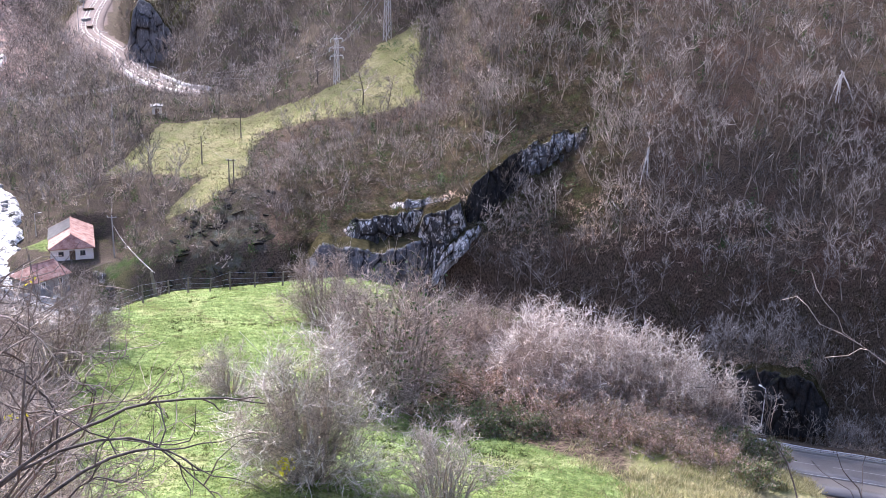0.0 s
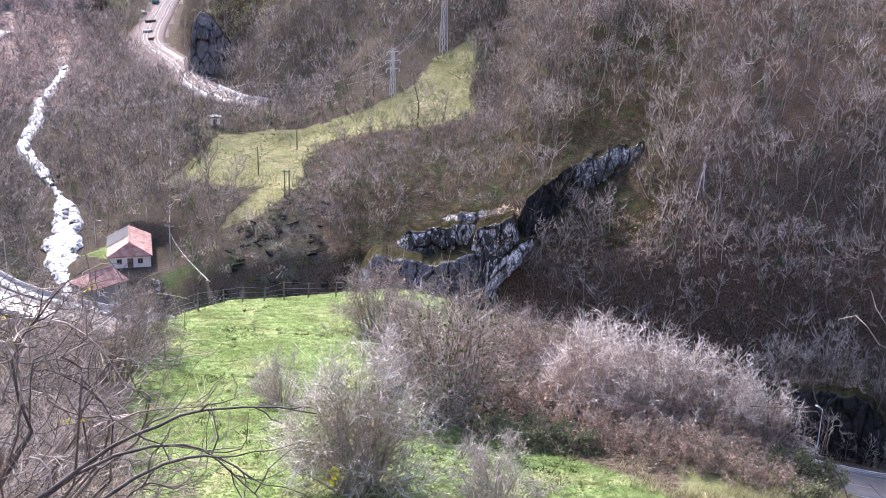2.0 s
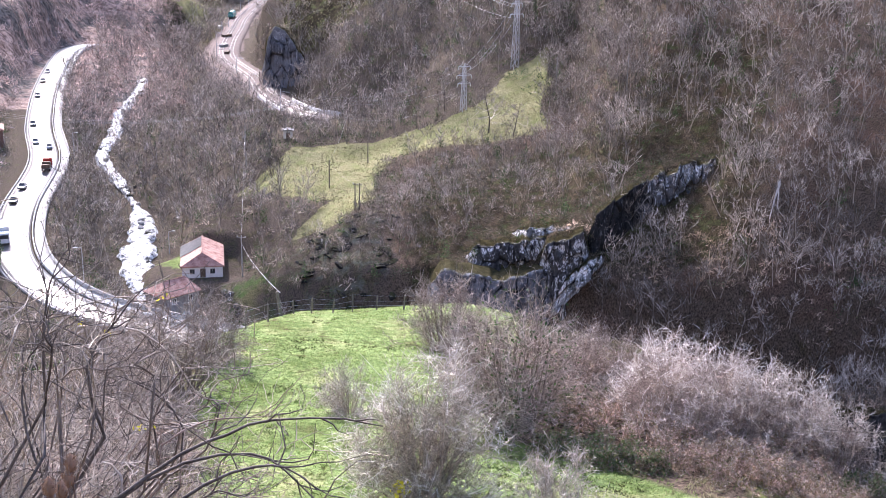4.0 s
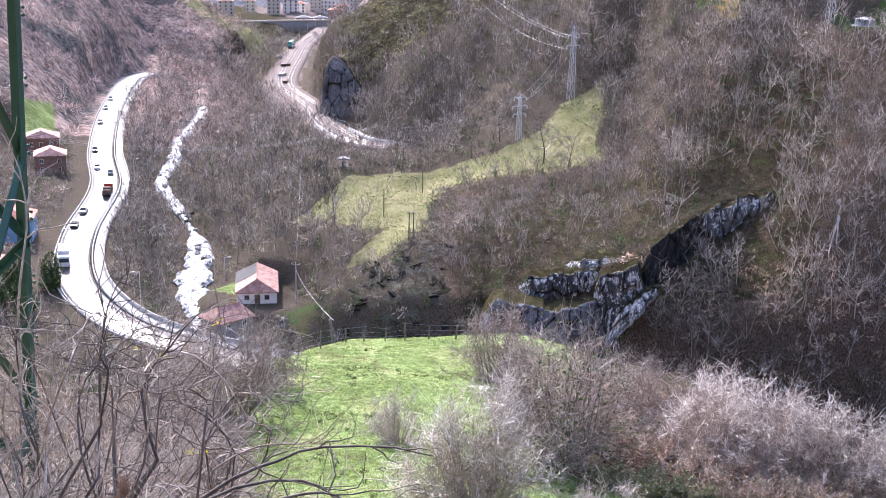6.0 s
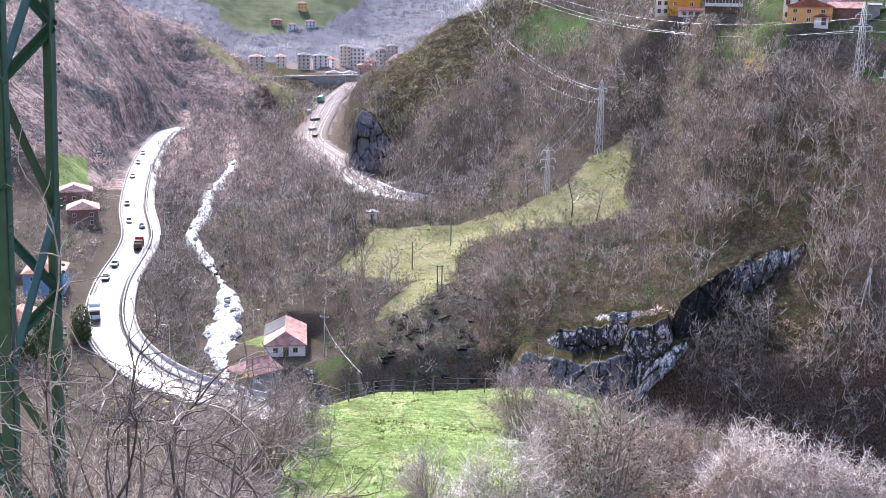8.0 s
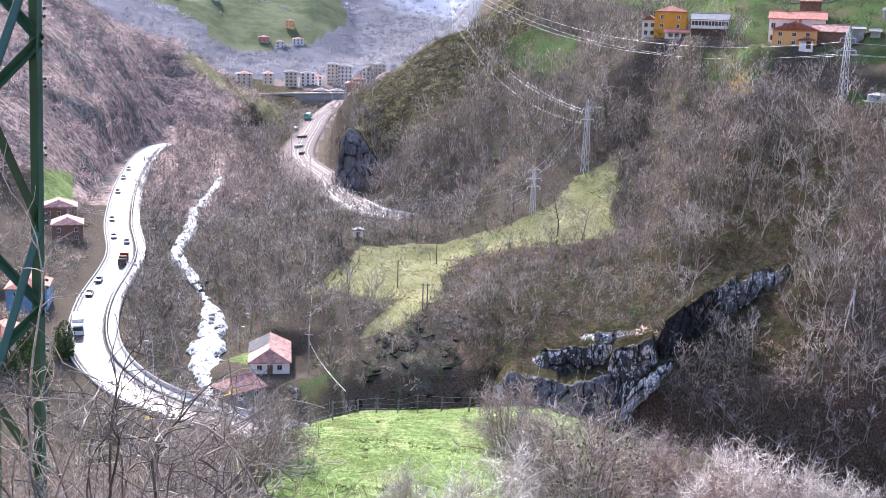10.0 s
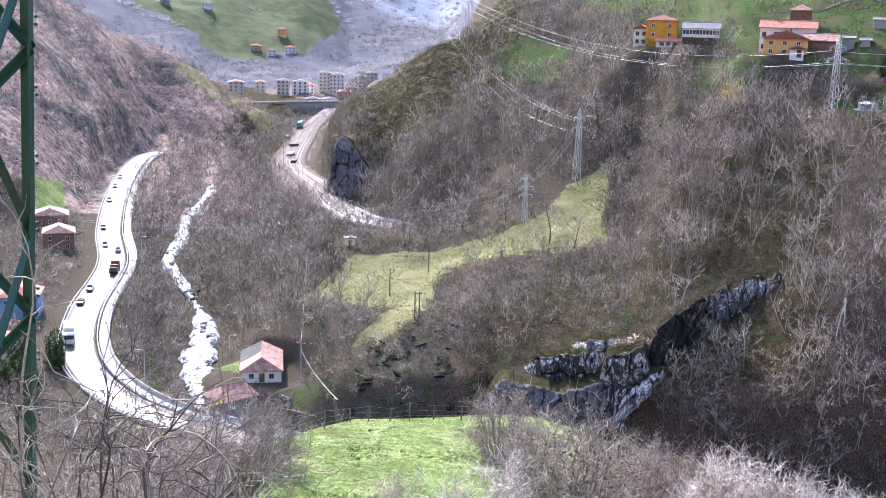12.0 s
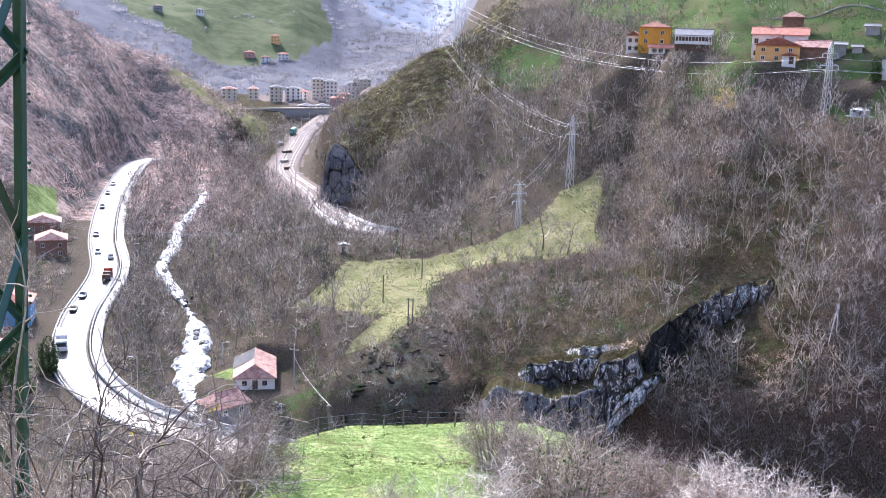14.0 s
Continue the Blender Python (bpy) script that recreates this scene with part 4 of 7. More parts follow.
scrub("slope_foot_brush", ((-29, 1.5, 171, 210, 4500, 1.5, 1.2),), M_FOOTBRUSH, "reddish-brown brush at the foot of the wooded slope", True, CLUMPS)
scrub("valley_brush", ((9, 27, 203, 480, 2200, 3.6, 1.9), (22, 34, 205, 400, 1000, 3.2, 1.6), (23, 37, 165, 260, 700, 2.4, 1.4), (15.6, 21, 610, 775, 420, 5.0, 3.2)), M_DRYBRUSH, "dry brown scrub along the river and the road", True, CLUMPS)
scrub("undergrowth", ((-29, -1.5, 196, 292, 1700, 2.7, 1.35), (-3, 12, 196, 300, 900, 2.7, 1.3)), M_BRUSH, "brown undergrowth and saplings on the wooded slopes")
scrub("hill_scrub", ((19.5, 36, 395, 700, 3600, 4.4, 3.4), (27.5, 36, 250, 400, 300, 5.0, 1.8)), M_HILLTWIG, "pinkish-brown leafless scrub on the steep hillside, paled for haze", True, CLUMPS)
scrub("rocky_slope_scrub", ((7, 16.5, 203, 240, 700, 2.0, 1.1), (-10, 8, 203, 252, 1100, 2.2, 1.2)), M_HEDGE, "dark green and brown scrub on the rocky slope", True, CLUMPS)
scrub("brow_scrub", ((5.4, 8.2, 199, 209, 40, 2.0, 0.9), (-5.5, 5.5, 208, 224, 300, 1.7, 0.9), (4.2, 5.8, 203, 207, 60, 0.9, 0.7), (-5.2, -2.0, 202, 214, 120, 1.2, 0.9), (-10.5, -3.0, 214, 235, 420, 1.6, 1.0)), M_BRUSH, "brown scrub along the brow of the crag", "open")
scrub("spur_scrub", ((5, 13.6, 402, 520, 1300, 2.8, 1.3),), M_HEDGE, "dark heath bushes on the grassy spur above the railway", True, CLUMPS)
scrub("pale_scrub", ((0, 10, 215, 300, 420, 3.6, 1.8), (-12, 0, 240, 330, 380, 4.0, 1.8), (-10, 9, 318, 420, 420, 4.4, 2.0), (-3.5, 3, 312, 358, 260, 2.2, 1.7)), M_GREYTWIG, "domes of pale grey leafless thorn on the slopes")
scrub("moor_scrub", ((4, 14, 183, 250, 500, 2.6, 1.1), (-14, 2, 296, 420, 400, 4.0, 1.6), (-4, 10, 318, 440, 400, 4.0, 1.7)), M_BRUSH, "low brown heath scrub on the rocky spurs")
scrub("hedge", ((-14, 2.5, 300, 430, 420, 4.6, 2.3), (-9, 9, 285, 330, 90, 7, 1.5)), M_IVY, "dark green hedge bushes between the hill fields", "open")
scrub("hedgerow", ((-14, 3, 292, 440, 8000, 1.9, 1.25),), M_HEDGE, "bramble hedges and bushes along the terrace edges", "rows")


def field_edges():
    """Thorny bushes along the borders of the pasture and the hill fields."""
    rng = np.random.default_rng(8)
    X, Y = [], []
    for poly in (PASTURE, FIELDS[0], FIELDS[1], FIELDS[3]):
        p = np.array(poly, float)
        for a, b in zip(p, np.roll(p, -1, 0)):
            n = int(np.hypot(*(b - a)) / 1.5)
            q = a + (b - a) * rng.uniform(0, 1, (n, 1)) + rng.normal(size=(n, 2)) * 1.1
            X.append(q[:, 0]), Y.append(q[:, 1])
    X, Y = np.concatenate(X), np.concatenate(Y)
    keep = relief(X, Y, 9, 61, 2) > -0.1
    X, Y = X[keep], Y[keep]
    n = len(X)
    scatter(BRUSH, np.stack([X, Y, terrain(X, Y) - 0.1], 1), rng.uniform(0, 6.28, n), rng.uniform(0.5, 1.5, n), "field_hedge", M_HEDGE, "low brown and green thorn hedge round the fields", "hedge")


field_edges()


def rough_grass():
    """Tussocks of pale grass on the pasture and the spurs."""
    rng = np.random.default_rng(15)
    w = Wood()
    for a0, a1, d0, d1, n, size in ((-1, 17, 228, 330, 9000, 0.26), (5, 14.6, 402, 500, 5000, 0.5)):
        az, d = np.radians(rng.uniform(a0, a1, n)), rng.uniform(d0, d1, n)
        x, y = -np.sin(az) * d, np.cos(az) * d
        keep = (covers(x, y, x * 0)["pasture"] > 0.3) & (relief(x, y, 6, 71, 2) > -0.15)
        x, y = x[keep], y[keep]
        base = np.stack([x, y, terrain(x, y) - 0.03], 1)
        for k in range(3):
            w.slivers(base, base + rng.normal(size=base.shape) * size * (0.8, 0.8, 0.1) + (0, 0, size), size * 0.35, rng)
    tagged(new("rough_grass", w.mesh("rough_grass", M_STRAW)), "pale tussocky winter grass on the sloping pasture", "grass", kind="stuff")


M_STRAW = island_material("straw_tussocks", ((0.13, 0.125, 0.06), (0.28, 0.26, 0.135), (0.46, 0.42, 0.26)), 0.8, 0.25, 0.35)
rough_grass()
FARTREES = []
for i in range(4):
    r, w = np.random.default_rng(80 + i), Wood()
    base = r.normal(size=(30, 3)) * (2.4, 2.4, 0.2)
    w.slivers(base, base + r.normal(size=(30, 3)) * (0.9, 0.9, 0.6) + (0, 0, 2.6), 0.3, r)
    FARTREES.append(w.arrays())
scrub("far_woods", ((9, 26, 1000, 1450, 5200, 6.5, 0.9), (9, 26, 1450, 2300, 3000, 13.0, 1.3)), M_HAZETWIG, "bare woods on the far mountainsides, tinted grey-violet for haze", False, FARTREES)




def greenery():
    """Ivy, ferns and evergreen bushes among the bare trees."""
    w, rng = Wood(), np.random.default_rng(3)
    cx, cy = candidates(1100, -28, 30, 182, 400)
    ok = free(cx, cy)
    for x, y, z in zip(cx[ok], cy[ok], terrain(cx[ok], cy[ok])):
        tall = rng.uniform() < 0.35
        n = 80 if tall else 45
        c = rng.normal(size=(n, 3)) * ((0.45, 0.45, 2.0) if tall else (1.3, 1.3, 0.5))
        c[:, 2] = np.abs(c[:, 2]) + 0.2
        w.leaves(c + (x, y, z), 0.22, rng)
    tagged(new("ivy", w.mesh("ivy", M_IVY)), "dark green ivy and evergreen bushes among bare trees", "ivy", kind="stuff")


greenery()


def lone_tree(x, y, height, seed, label, **kw):
    t, c, g = bare_tree(seed, height=height, limbs=16, branches=7, twigs=6, twig_w=0.028, **kw)
    tree = thing("tree", pose(x, y, ground_z(x, y), 0, 0, 0), label, "tree")
    part("trunk", t.mesh("trunk", M_DARKBARK), None, tree)
    part("crown", c.mesh("crown", M_TWIG), None, tree)
    if g.n:
        part("ivy", g.mesh("ivy", M_IVY), None, tree)


M_DARKBARK = material("dark_bark", (0.05, 0.042, 0.036), (0.14, 0.12, 0.105), size=0.6)
lone_tree(-19.3, 285, 12.5, 301, "dark bare oak standing in the pale field", spread=0.55)
lone_tree(-12.6, 280, 9.5, 302, "slim bare tree at the pale field's edge")
lone_tree(-9.5, 338, 17, 303, "tall tree with an ivy-clad trunk behind the field", ivy=2.5)
lone_tree(-33, 304, 9, 304, "dark bare tree at the field's top edge")


def fallen_poles(x, y, n, length, seed):
    """A sheaf of pale fallen stems lying down the slope."""
    rng = np.random.default_rng(seed)
    z = ground_z(x, y)
    ob = thing("fallen_trunks", pose(x, y, z), "sheaf of pale fallen trunks lying on the wooded slope", "log")
    for i in range(n):
        a, l = -1.9 + rng.normal() * 0.25, length * rng.uniform(0.7, 1.1)
        ex, ey = math.cos(a) * l, math.sin(a) * l * 0.6
        dz = ground_z(x + ex, y + ey) - z
        w = Wood()
        w.stem(np.array([(rng.normal() * 0.5, 0, 1.3 + rng.normal() * 0.3), (ex * 0.5, ey * 0.5, dz * 0.5 + 1.3), (ex, ey, dz + 0.4)]), (0.17, 0.14, 0.08), 5)
        part("trunk", w.mesh("trunk", M_PALEBARK), None, ob)


fallen_poles(41.5, 211, 3, 8, 1)
fallen_poles(81, 222, 5, 9, 2)


M_YELLOWTWIG = island_material("yellow_twigs", ((0.40, 0.28, 0.09), (0.55, 0.42, 0.16), (0.62, 0.50, 0.24)), 0.7, 0.2)


def evergreen(x, y, height, width, label):
    """A dense dark evergreen of many small leaf sprays."""
    rng = np.random.default_rng(int(abs(x) * 10))
    w = Wood()
    n = int(700 * width)
    h = rng.uniform(0, 1, n)
    a = rng.uniform(0, 6.28, n)
    r = width / 2 * np.sqrt(np.clip(1 - (h * 1.05 - 0.25) ** 2 * 1.6, 0.02, 1)) * rng.uniform(0.5, 1.05, n)
    r = r * (0.75 + 0.5 * relief(a * 1.3, h * 4, 1.0, 3, 2))
    w.leaves(np.stack([np.cos(a) * r, np.sin(a) * r, h * height * (0.8 + 0.25 * np.sin(a * 2 + 1))], 1), 0.2, rng)
    ob = thing("evergreen", pose(x, y, ground_z(x, y)), label, "tree")
    t = Wood()
    t.stem(np.array([(0, 0, -0.3), (0.05, 0, height * 0.5), (0, 0, height * 0.9)]), (0.2, 0.12, 0.04), 6)
    part("trunk", t.mesh("trunk", M_DARKBARK), None, ob)
    part("crown", w.mesh("crown", M_IVY), None, ob)


evergreen(-119, 212, 8, 6, "dark evergreen tree beside the valley road")
evergreen(-124, 205, 6, 6, "dark evergreen bush beside the valley road")
evergreen(-67, 212, 2.0, 2.4, "dark green bush by the farm track")
evergreen(-114.6, 194, 5, 6, "dark evergreen bush on the road bank")
evergreen(-118.5, 199, 6, 5, "dark evergreen tree on the road bank")
evergreen(-120, 192, 5.5, 6, "dark evergreen bush on the road bank")
evergreen(60, 289, 6, 4, "dark green conifer beside the white house")
t, c, g = bare_tree(311, height=7, stems=2, limbs=14, branches=7, twigs=7)
tree = thing("tree", pose(24, 287, ground_z(24, 287)), "small tree with pale yellow twigs on the slope", "tree")
part("trunk", t.mesh("trunk", M_BARK), None, tree)
part("crown", c.mesh("crown", M_YELLOWTWIG), None, tree)

# ---------- the knoll: thorn bushes, brambles, grass and twigs by the camera ----------
def spot(bearing, distance):
    a = radians(bearing)
    return -math.sin(a) * distance, math.cos(a) * distance


def plant(name, bearing, distance, meshes, label, category, group="", turn=0.0, scale=1.0, squash=1.0):
    """A shrub with its parts, standing on the ground."""
    x, y = spot(bearing, distance)
    s = Matrix.Diagonal((scale, scale, scale * squash, 1))
    ob = thing(name, pose(x, y, ground_z(x, y) - 0.05, 0, 0, turn) @ s, label, category, group)
    for pname, me in meshes:
        part(pname, me, None, ob)
    return ob


M_BROWNSTEM = material("brown_stems", (0.10, 0.075, 0.06), (0.30, 0.245, 0.205), size=0.3, bump=0.2)
M_GREYSTEM = material("grey_stems", (0.24, 0.188, 0.15), (0.62, 0.535, 0.455), size=0.1, bump=0.2)


def bush_meshes(seed, mat, leaf_mat=None, pale=None, **kw):
    wood, green, sticks, tips = shrub(seed, **kw)
    out = [("framework", sticks.mesh("framework", M_GREYSTEM if pale else M_BROWNSTEM)), ("crown", wood.mesh("crown", mat)), ("outer_crown", tips.mesh("outer_crown", pale or M_GREYTWIG))]
    if green.n:
        out.append(("foliage", green.mesh("foliage", leaf_mat)))
    return out


M_BRAMBLELEAF = island_material("green_bramble_leaves", ((0.05, 0.085, 0.03), (0.10, 0.14, 0.055), (0.17, 0.20, 0.09), (0.20, 0.13, 0.08)), 0.6, 0.2)
HAWTHORN = bush_meshes(31, M_GREYTWIG, None, M_TIPTWIG, height=6.4, width=6.2, stems=74, shoots=24, twigs=7, twig_w=0.009, low=0.1, tangle=0.55)
DARKBUSH = bush_meshes(32, M_BUSHTWIG, M_IVY, None, height=6.6, width=7.0, stems=70, shoots=22, twigs=6, twig_w=0.010, low=0.05, leaf=1, leaf_size=0.085, tangle=0.5)
THORN_A = bush_meshes(33, M_BUSHTWIG, None, M_TIPTWIG, tangle=0.5, height=4.9, width=5.8, stems=54, shoots=24, twigs=7, twig_w=0.009)
THORN_B = bush_meshes(34, M_BUSHTWIG, tangle=0.5, height=5.2, width=7.2, stems=58, shoots=24, twigs=6, twig_w=0.010)
LEFTBUSH = bush_meshes(38, M_GREYTWIG, M_FERN, None, height=5.2, width=7.2, stems=60, shoots=22, twigs=6, twig_w=0.009, leaf=1, leaf_size=0.05, tangle=0.5)
LOWBUSH = bush_meshes(35, M_PALETWIG, None, M_PALETWIG, tangle=0.5, height=3.1, width=5.0, stems=44, shoots=22, twigs=7, twig_w=0.007)
BRAMBLE_R = bush_meshes(36, M_REDTWIG, M_FERN, height=1.6, width=4.6, stems=46, shoots=18, twigs=4, twig_w=0.012, leaf=2, leaf_size=0.055, tangle=0.6)
BRAMBLE_G = bush_meshes(37, M_BUSHTWIG, M_BRAMBLELEAF, height=1.5, width=3.8, stems=40, shoots=14, twigs=4, twig_w=0.011, leaf=5, leaf_size=0.075, tangle=0.6)

plant("hawthorn_bush", 7.0, 39.5, HAWTHORN, "pale grey leafless hawthorn bush standing in the meadow", "bush", turn=40)
plant("thorn_bush", 1.7, 50, DARKBUSH, "dark leafless bush with evergreen leaves low down", "bush", turn=10, scale=1.08)
plant("thorn_bush", 6.0, 66, THORN_B, "wide brown leafless bush at the meadow's edge", "bush", turn=80, scale=0.92)
plant("thorn_bush", 3.6, 60, THORN_B, "brown leafless bush at the meadow's edge", "bush", turn=200, scale=0.88)
plant("thorn_bush", 11.2, 53, LOWBUSH, "small twiggy bush in the meadow", "bush", turn=120, scale=0.85)
plant("thorn_bush", -1.0, 35.5, LOWBUSH, "low twiggy brown bush in the meadow", "bush", turn=0, scale=1.05)
for b, d, s, t in ((-6.2, 53, 1.0, 0), (-8.9, 52, 0.98, 70), (-11.4, 51, 0.88, 150), (-13.6, 50, 0.86, 220), (-15.7, 49, 0.72, 290)):
    plant("thorn_bush", b, d, THORN_A, "pale-topped leafless bush on the knoll's edge", "bush", "bushes on the knoll's edge", t, s)
for b, d, s, t in ((-4.6, 57, 1.0, 30), (-10, 56, 0.85, 100), (-1.4, 58, 1.05, 300)):
    plant("thorn_bush", b, d, THORN_B, "brown leafless bush behind the brambles", "bush", "bushes behind the brambles", t, s * 0.8)
for b, d, s, t in ((20.3, 57, 1.05, 0), (23.0, 52, 1.0, 90), (25.6, 47, 0.95, 160), (27.5, 40, 0.9, 220), (23.5, 61, 1.0, 270), (18.4, 64, 0.75, 310), (30, 33, 0.9, 20), (21.5, 45, 0.62, 130)):
    plant("thorn_bush", b, d, LEFTBUSH, "wide brown leafless bush below the meadow", "bush", "bushes below the meadow", t, s)
mounds = ((-0.6, 47.5, 0.8, 1), (-2.9, 46, 0.95, 1), (-5.2, 45.5, 0.9, 1), (-7.5, 46.5, 1.0, 0), (-9.8, 45.5, 1.0, 0), (-12, 45, 0.95, 0), (-14.2, 44.5, 0.9, 0), (-16.4, 44, 0.8, 0),
          (-3.2, 52, 1.1, 0), (-1.2, 54, 1.2, 0), (-6, 50, 1.1, 0), (-9, 49, 1.1, 0), (-12.4, 48, 1.0, 0), (-15, 47.5, 0.9, 0), (-17.2, 47, 0.8, 1), (-18.5, 43, 0.7, 1), (-5, 55.5, 1.2, 0), (-2.4, 58, 1.2, 0), (-0.2, 53.5, 1.0, 1), (-19, 47, 0.7, 1))
for i, (b, d, s, g) in enumerate(mounds):
    plant("bramble_patch", b, d, BRAMBLE_G if g else BRAMBLE_R, "green-leaved bramble mound beside the meadow" if g else "reddish-brown bramble mound on the knoll", "bramble", "brambles on the knoll", i * 47, s)


def grass_tufts():
    rng = np.random.default_rng(5)
    n = 26000
    az, d = rng.uniform(-19, 19, n), 33 + 50 * rng.uniform(0, 1, n) ** 1.3
    x, y = -np.sin(np.radians(az)) * d, np.cos(np.radians(az)) * d
    keep = d < np.interp(az, *zip(*EDGE)) + 1
    x, y = x[keep], y[keep]
    lush = covers(x, y, x * 0)["meadow"]
    keep = rng.uniform(size=len(x)) < 0.25 + lush
    x, y = x[keep], y[keep]
    z = terrain(x, y)
    w = Wood()
    for k in range(4):
        base = np.stack([x, y, z - 0.02], 1) + rng.normal(size=(len(x), 3)) * (0.05, 0.05, 0)
        tip = base + rng.normal(size=base.shape) * (0.06, 0.06, 0.01) + np.stack([x * 0, x * 0, rng.uniform(0.05, 0.14, len(x))], 1)
        w.slivers(base, tip, 0.018, rng)
    tagged(new("grass", w.mesh("grass", M_GRASS)), "short bright green meadow grass in tufts", "grass", kind="stuff")


M_GRASS = island_material("grass_blades", ((0.10, 0.17, 0.035), (0.17, 0.25, 0.06), (0.25, 0.31, 0.11), (0.28, 0.27, 0.13)), 0.7, 0.35)
grass_tufts()


def tussocks():
    """Dark rank tufts and trodden earth clods in the meadow."""
    rng = np.random.default_rng(23)
    n = 1500
    az, d = rng.uniform(-6, 17, n), rng.uniform(36, 80, n)
    x, y = -np.sin(np.radians(az)) * d, np.cos(np.radians(az)) * d
    keep = (relief(x, y, 7, 81, 3) > 0.22) & (covers(x, y, x * 0)["meadow"] > 0.5)
    x, y = x[keep], y[keep]
    w = Wood()
    base = np.stack([x, y, terrain(x, y) - 0.03], 1)
    for k in range(9):
        root = base + rng.normal(size=base.shape) * (0.12, 0.12, 0)
        w.slivers(root, root + rng.normal(size=base.shape) * (0.14, 0.14, 0.03) + (0, 0, 0.16), 0.03, rng)
    tagged(new("tussocks", w.mesh("tussocks", M_RANK)), "dark rank grass tufts in the grazed meadow", "grass", kind="stuff")


def bank_grass():
    """Pale dry tussocks on the bank above the road."""
    rng = np.random.default_rng(29)
    n = 2600
    az, d = rng.uniform(-22, -6, n), rng.uniform(33, 50, n)
    x, y = -np.sin(np.radians(az)) * d, np.cos(np.radians(az)) * d
    keep = (relief(x, y, 3, 83, 3) > -0.05) & (rng.uniform(-14, -7, n) > az)
    x, y = x[keep], y[keep]
    w = Wood()
    base = np.stack([x, y, terrain(x, y) - 0.03], 1)
    for k in range(12):
        root = base + rng.normal(size=base.shape) * (0.13, 0.13, 0)
        w.slivers(root, root + rng.normal(size=base.shape) * (0.16, 0.16, 0.05) + (0, 0, 0.3), 0.016, rng)
    tagged(new("bank_grass", w.mesh("bank_grass", M_STRAW)), "pale dry grass tussocks on the bank above the road", "grass", kind="stuff")


bank_grass()
M_RANK = island_material("rank_grass", ((0.05, 0.075, 0.02), (0.09, 0.12, 0.035), (0.15, 0.13, 0.06)), 0.8, 0.2)
tussocks()


def polar(bearing, elevation, distance):
    x, y = spot(bearing, distance)
    return x, y, EYE + math.tan(radians(elevation)) * distance


# ---------- tangle of bare stems beside the camera ----------
M_DARKSTEM = material("dark_stems", (0.04, 0.032, 0.027), (0.20, 0.165, 0.145), size=0.08, bump=0.2)
M_RUSTSTEM = material("rusty_stems", (0.16, 0.11, 0.085), (0.40, 0.30, 0.25), size=0.1, bump=0.2)
M_YELLOWLEAF = island_material("yellow_leaves", ((0.42, 0.40, 0.03), (0.62, 0.56, 0.05)), 0.5, 0.4)


def sapling(seed, height, mat, spread=0.7, shoots=7, thick=0.012):
    """A young bare thicket stem with crooked side shoots."""
    rng = np.random.default_rng(seed)
    w = Wood()
    for s in range(3):
        a = rng.uniform(0, 6.28)
        line = bend(rng, (rng.normal() * 0.12, rng.normal() * 0.12, -0.15), (math.cos(a) * spread, math.sin(a) * spread, 1), height * rng.uniform(0.75, 1.15), 9, 0.36, -0.04)
        w.stem(line, np.linspace(thick, 0.003, 9) * rng.uniform(0.7, 1.3), 5)
        for k in range(shoots):
            p, d = along(line, rng.uniform(0.2, 1))
            l = height * rng.uniform(0.15, 0.42)
            br = bend(rng, p, d + rng.normal(size=3) * 0.9, l, 6, 0.42, 0.02)
            w.stem(br, np.linspace(thick * 0.42, 0.002, 6), 3)
            for j in range(3):
                q, e = along(br, rng.uniform(0.2, 0.95))
                tw = bend(rng, q, e + rng.normal(size=3) * 0.7, l * rng.uniform(0.2, 0.5), 4, 0.3, 0.02)
                w.stem(tw, np.linspace(0.0032, 0.0014, 4), 3)
    return w.mesh("stem", mat)


STEMS = [sapling(100 + i, h, m, s, 8, t) for i, (h, m, s, t) in enumerate(((1.9, M_GREYSTEM, 0.8, 0.009), (1.6, M_RUSTSTEM, 0.9, 0.008), (1.5, M_RUSTSTEM, 1.0, 0.008), (2.1, M_GREYSTEM, 0.5, 0.010), (1.3, M_GREYSTEM, 1.1, 0.007), (1.8, M_DARKSTEM, 0.6, 0.010)))]
thicket = np.random.default_rng(77)
for i in range(130):
    b, d = thicket.uniform(18.5, 37), thicket.uniform(4.2, 9.5)
    top = float(np.interp(b, (18, 20, 22, 24, 27, 36), (-29, -27, -24.5, -21.5, -19.5, -18.5)))        # the thicket sinks towards the meadow
    x, y = spot(b, d)
    g = ground_z(x, y)
    room = EYE + math.tan(radians(top)) * d - g
    if room < 0.35:
        continue
    k = i % len(STEMS)
    ob = thing("thicket_stem", pose(x, y, g, 0, 0, thicket.uniform(0, 360)) @ Matrix.Scale(min(1.3, room / 1.9) * thicket.uniform(0.7, 1.1), 4), "crooked bare stems of a thorny thicket on the bank", "shrub", "thicket beside the viewpoint")
    part("stem", STEMS[k], None, ob)


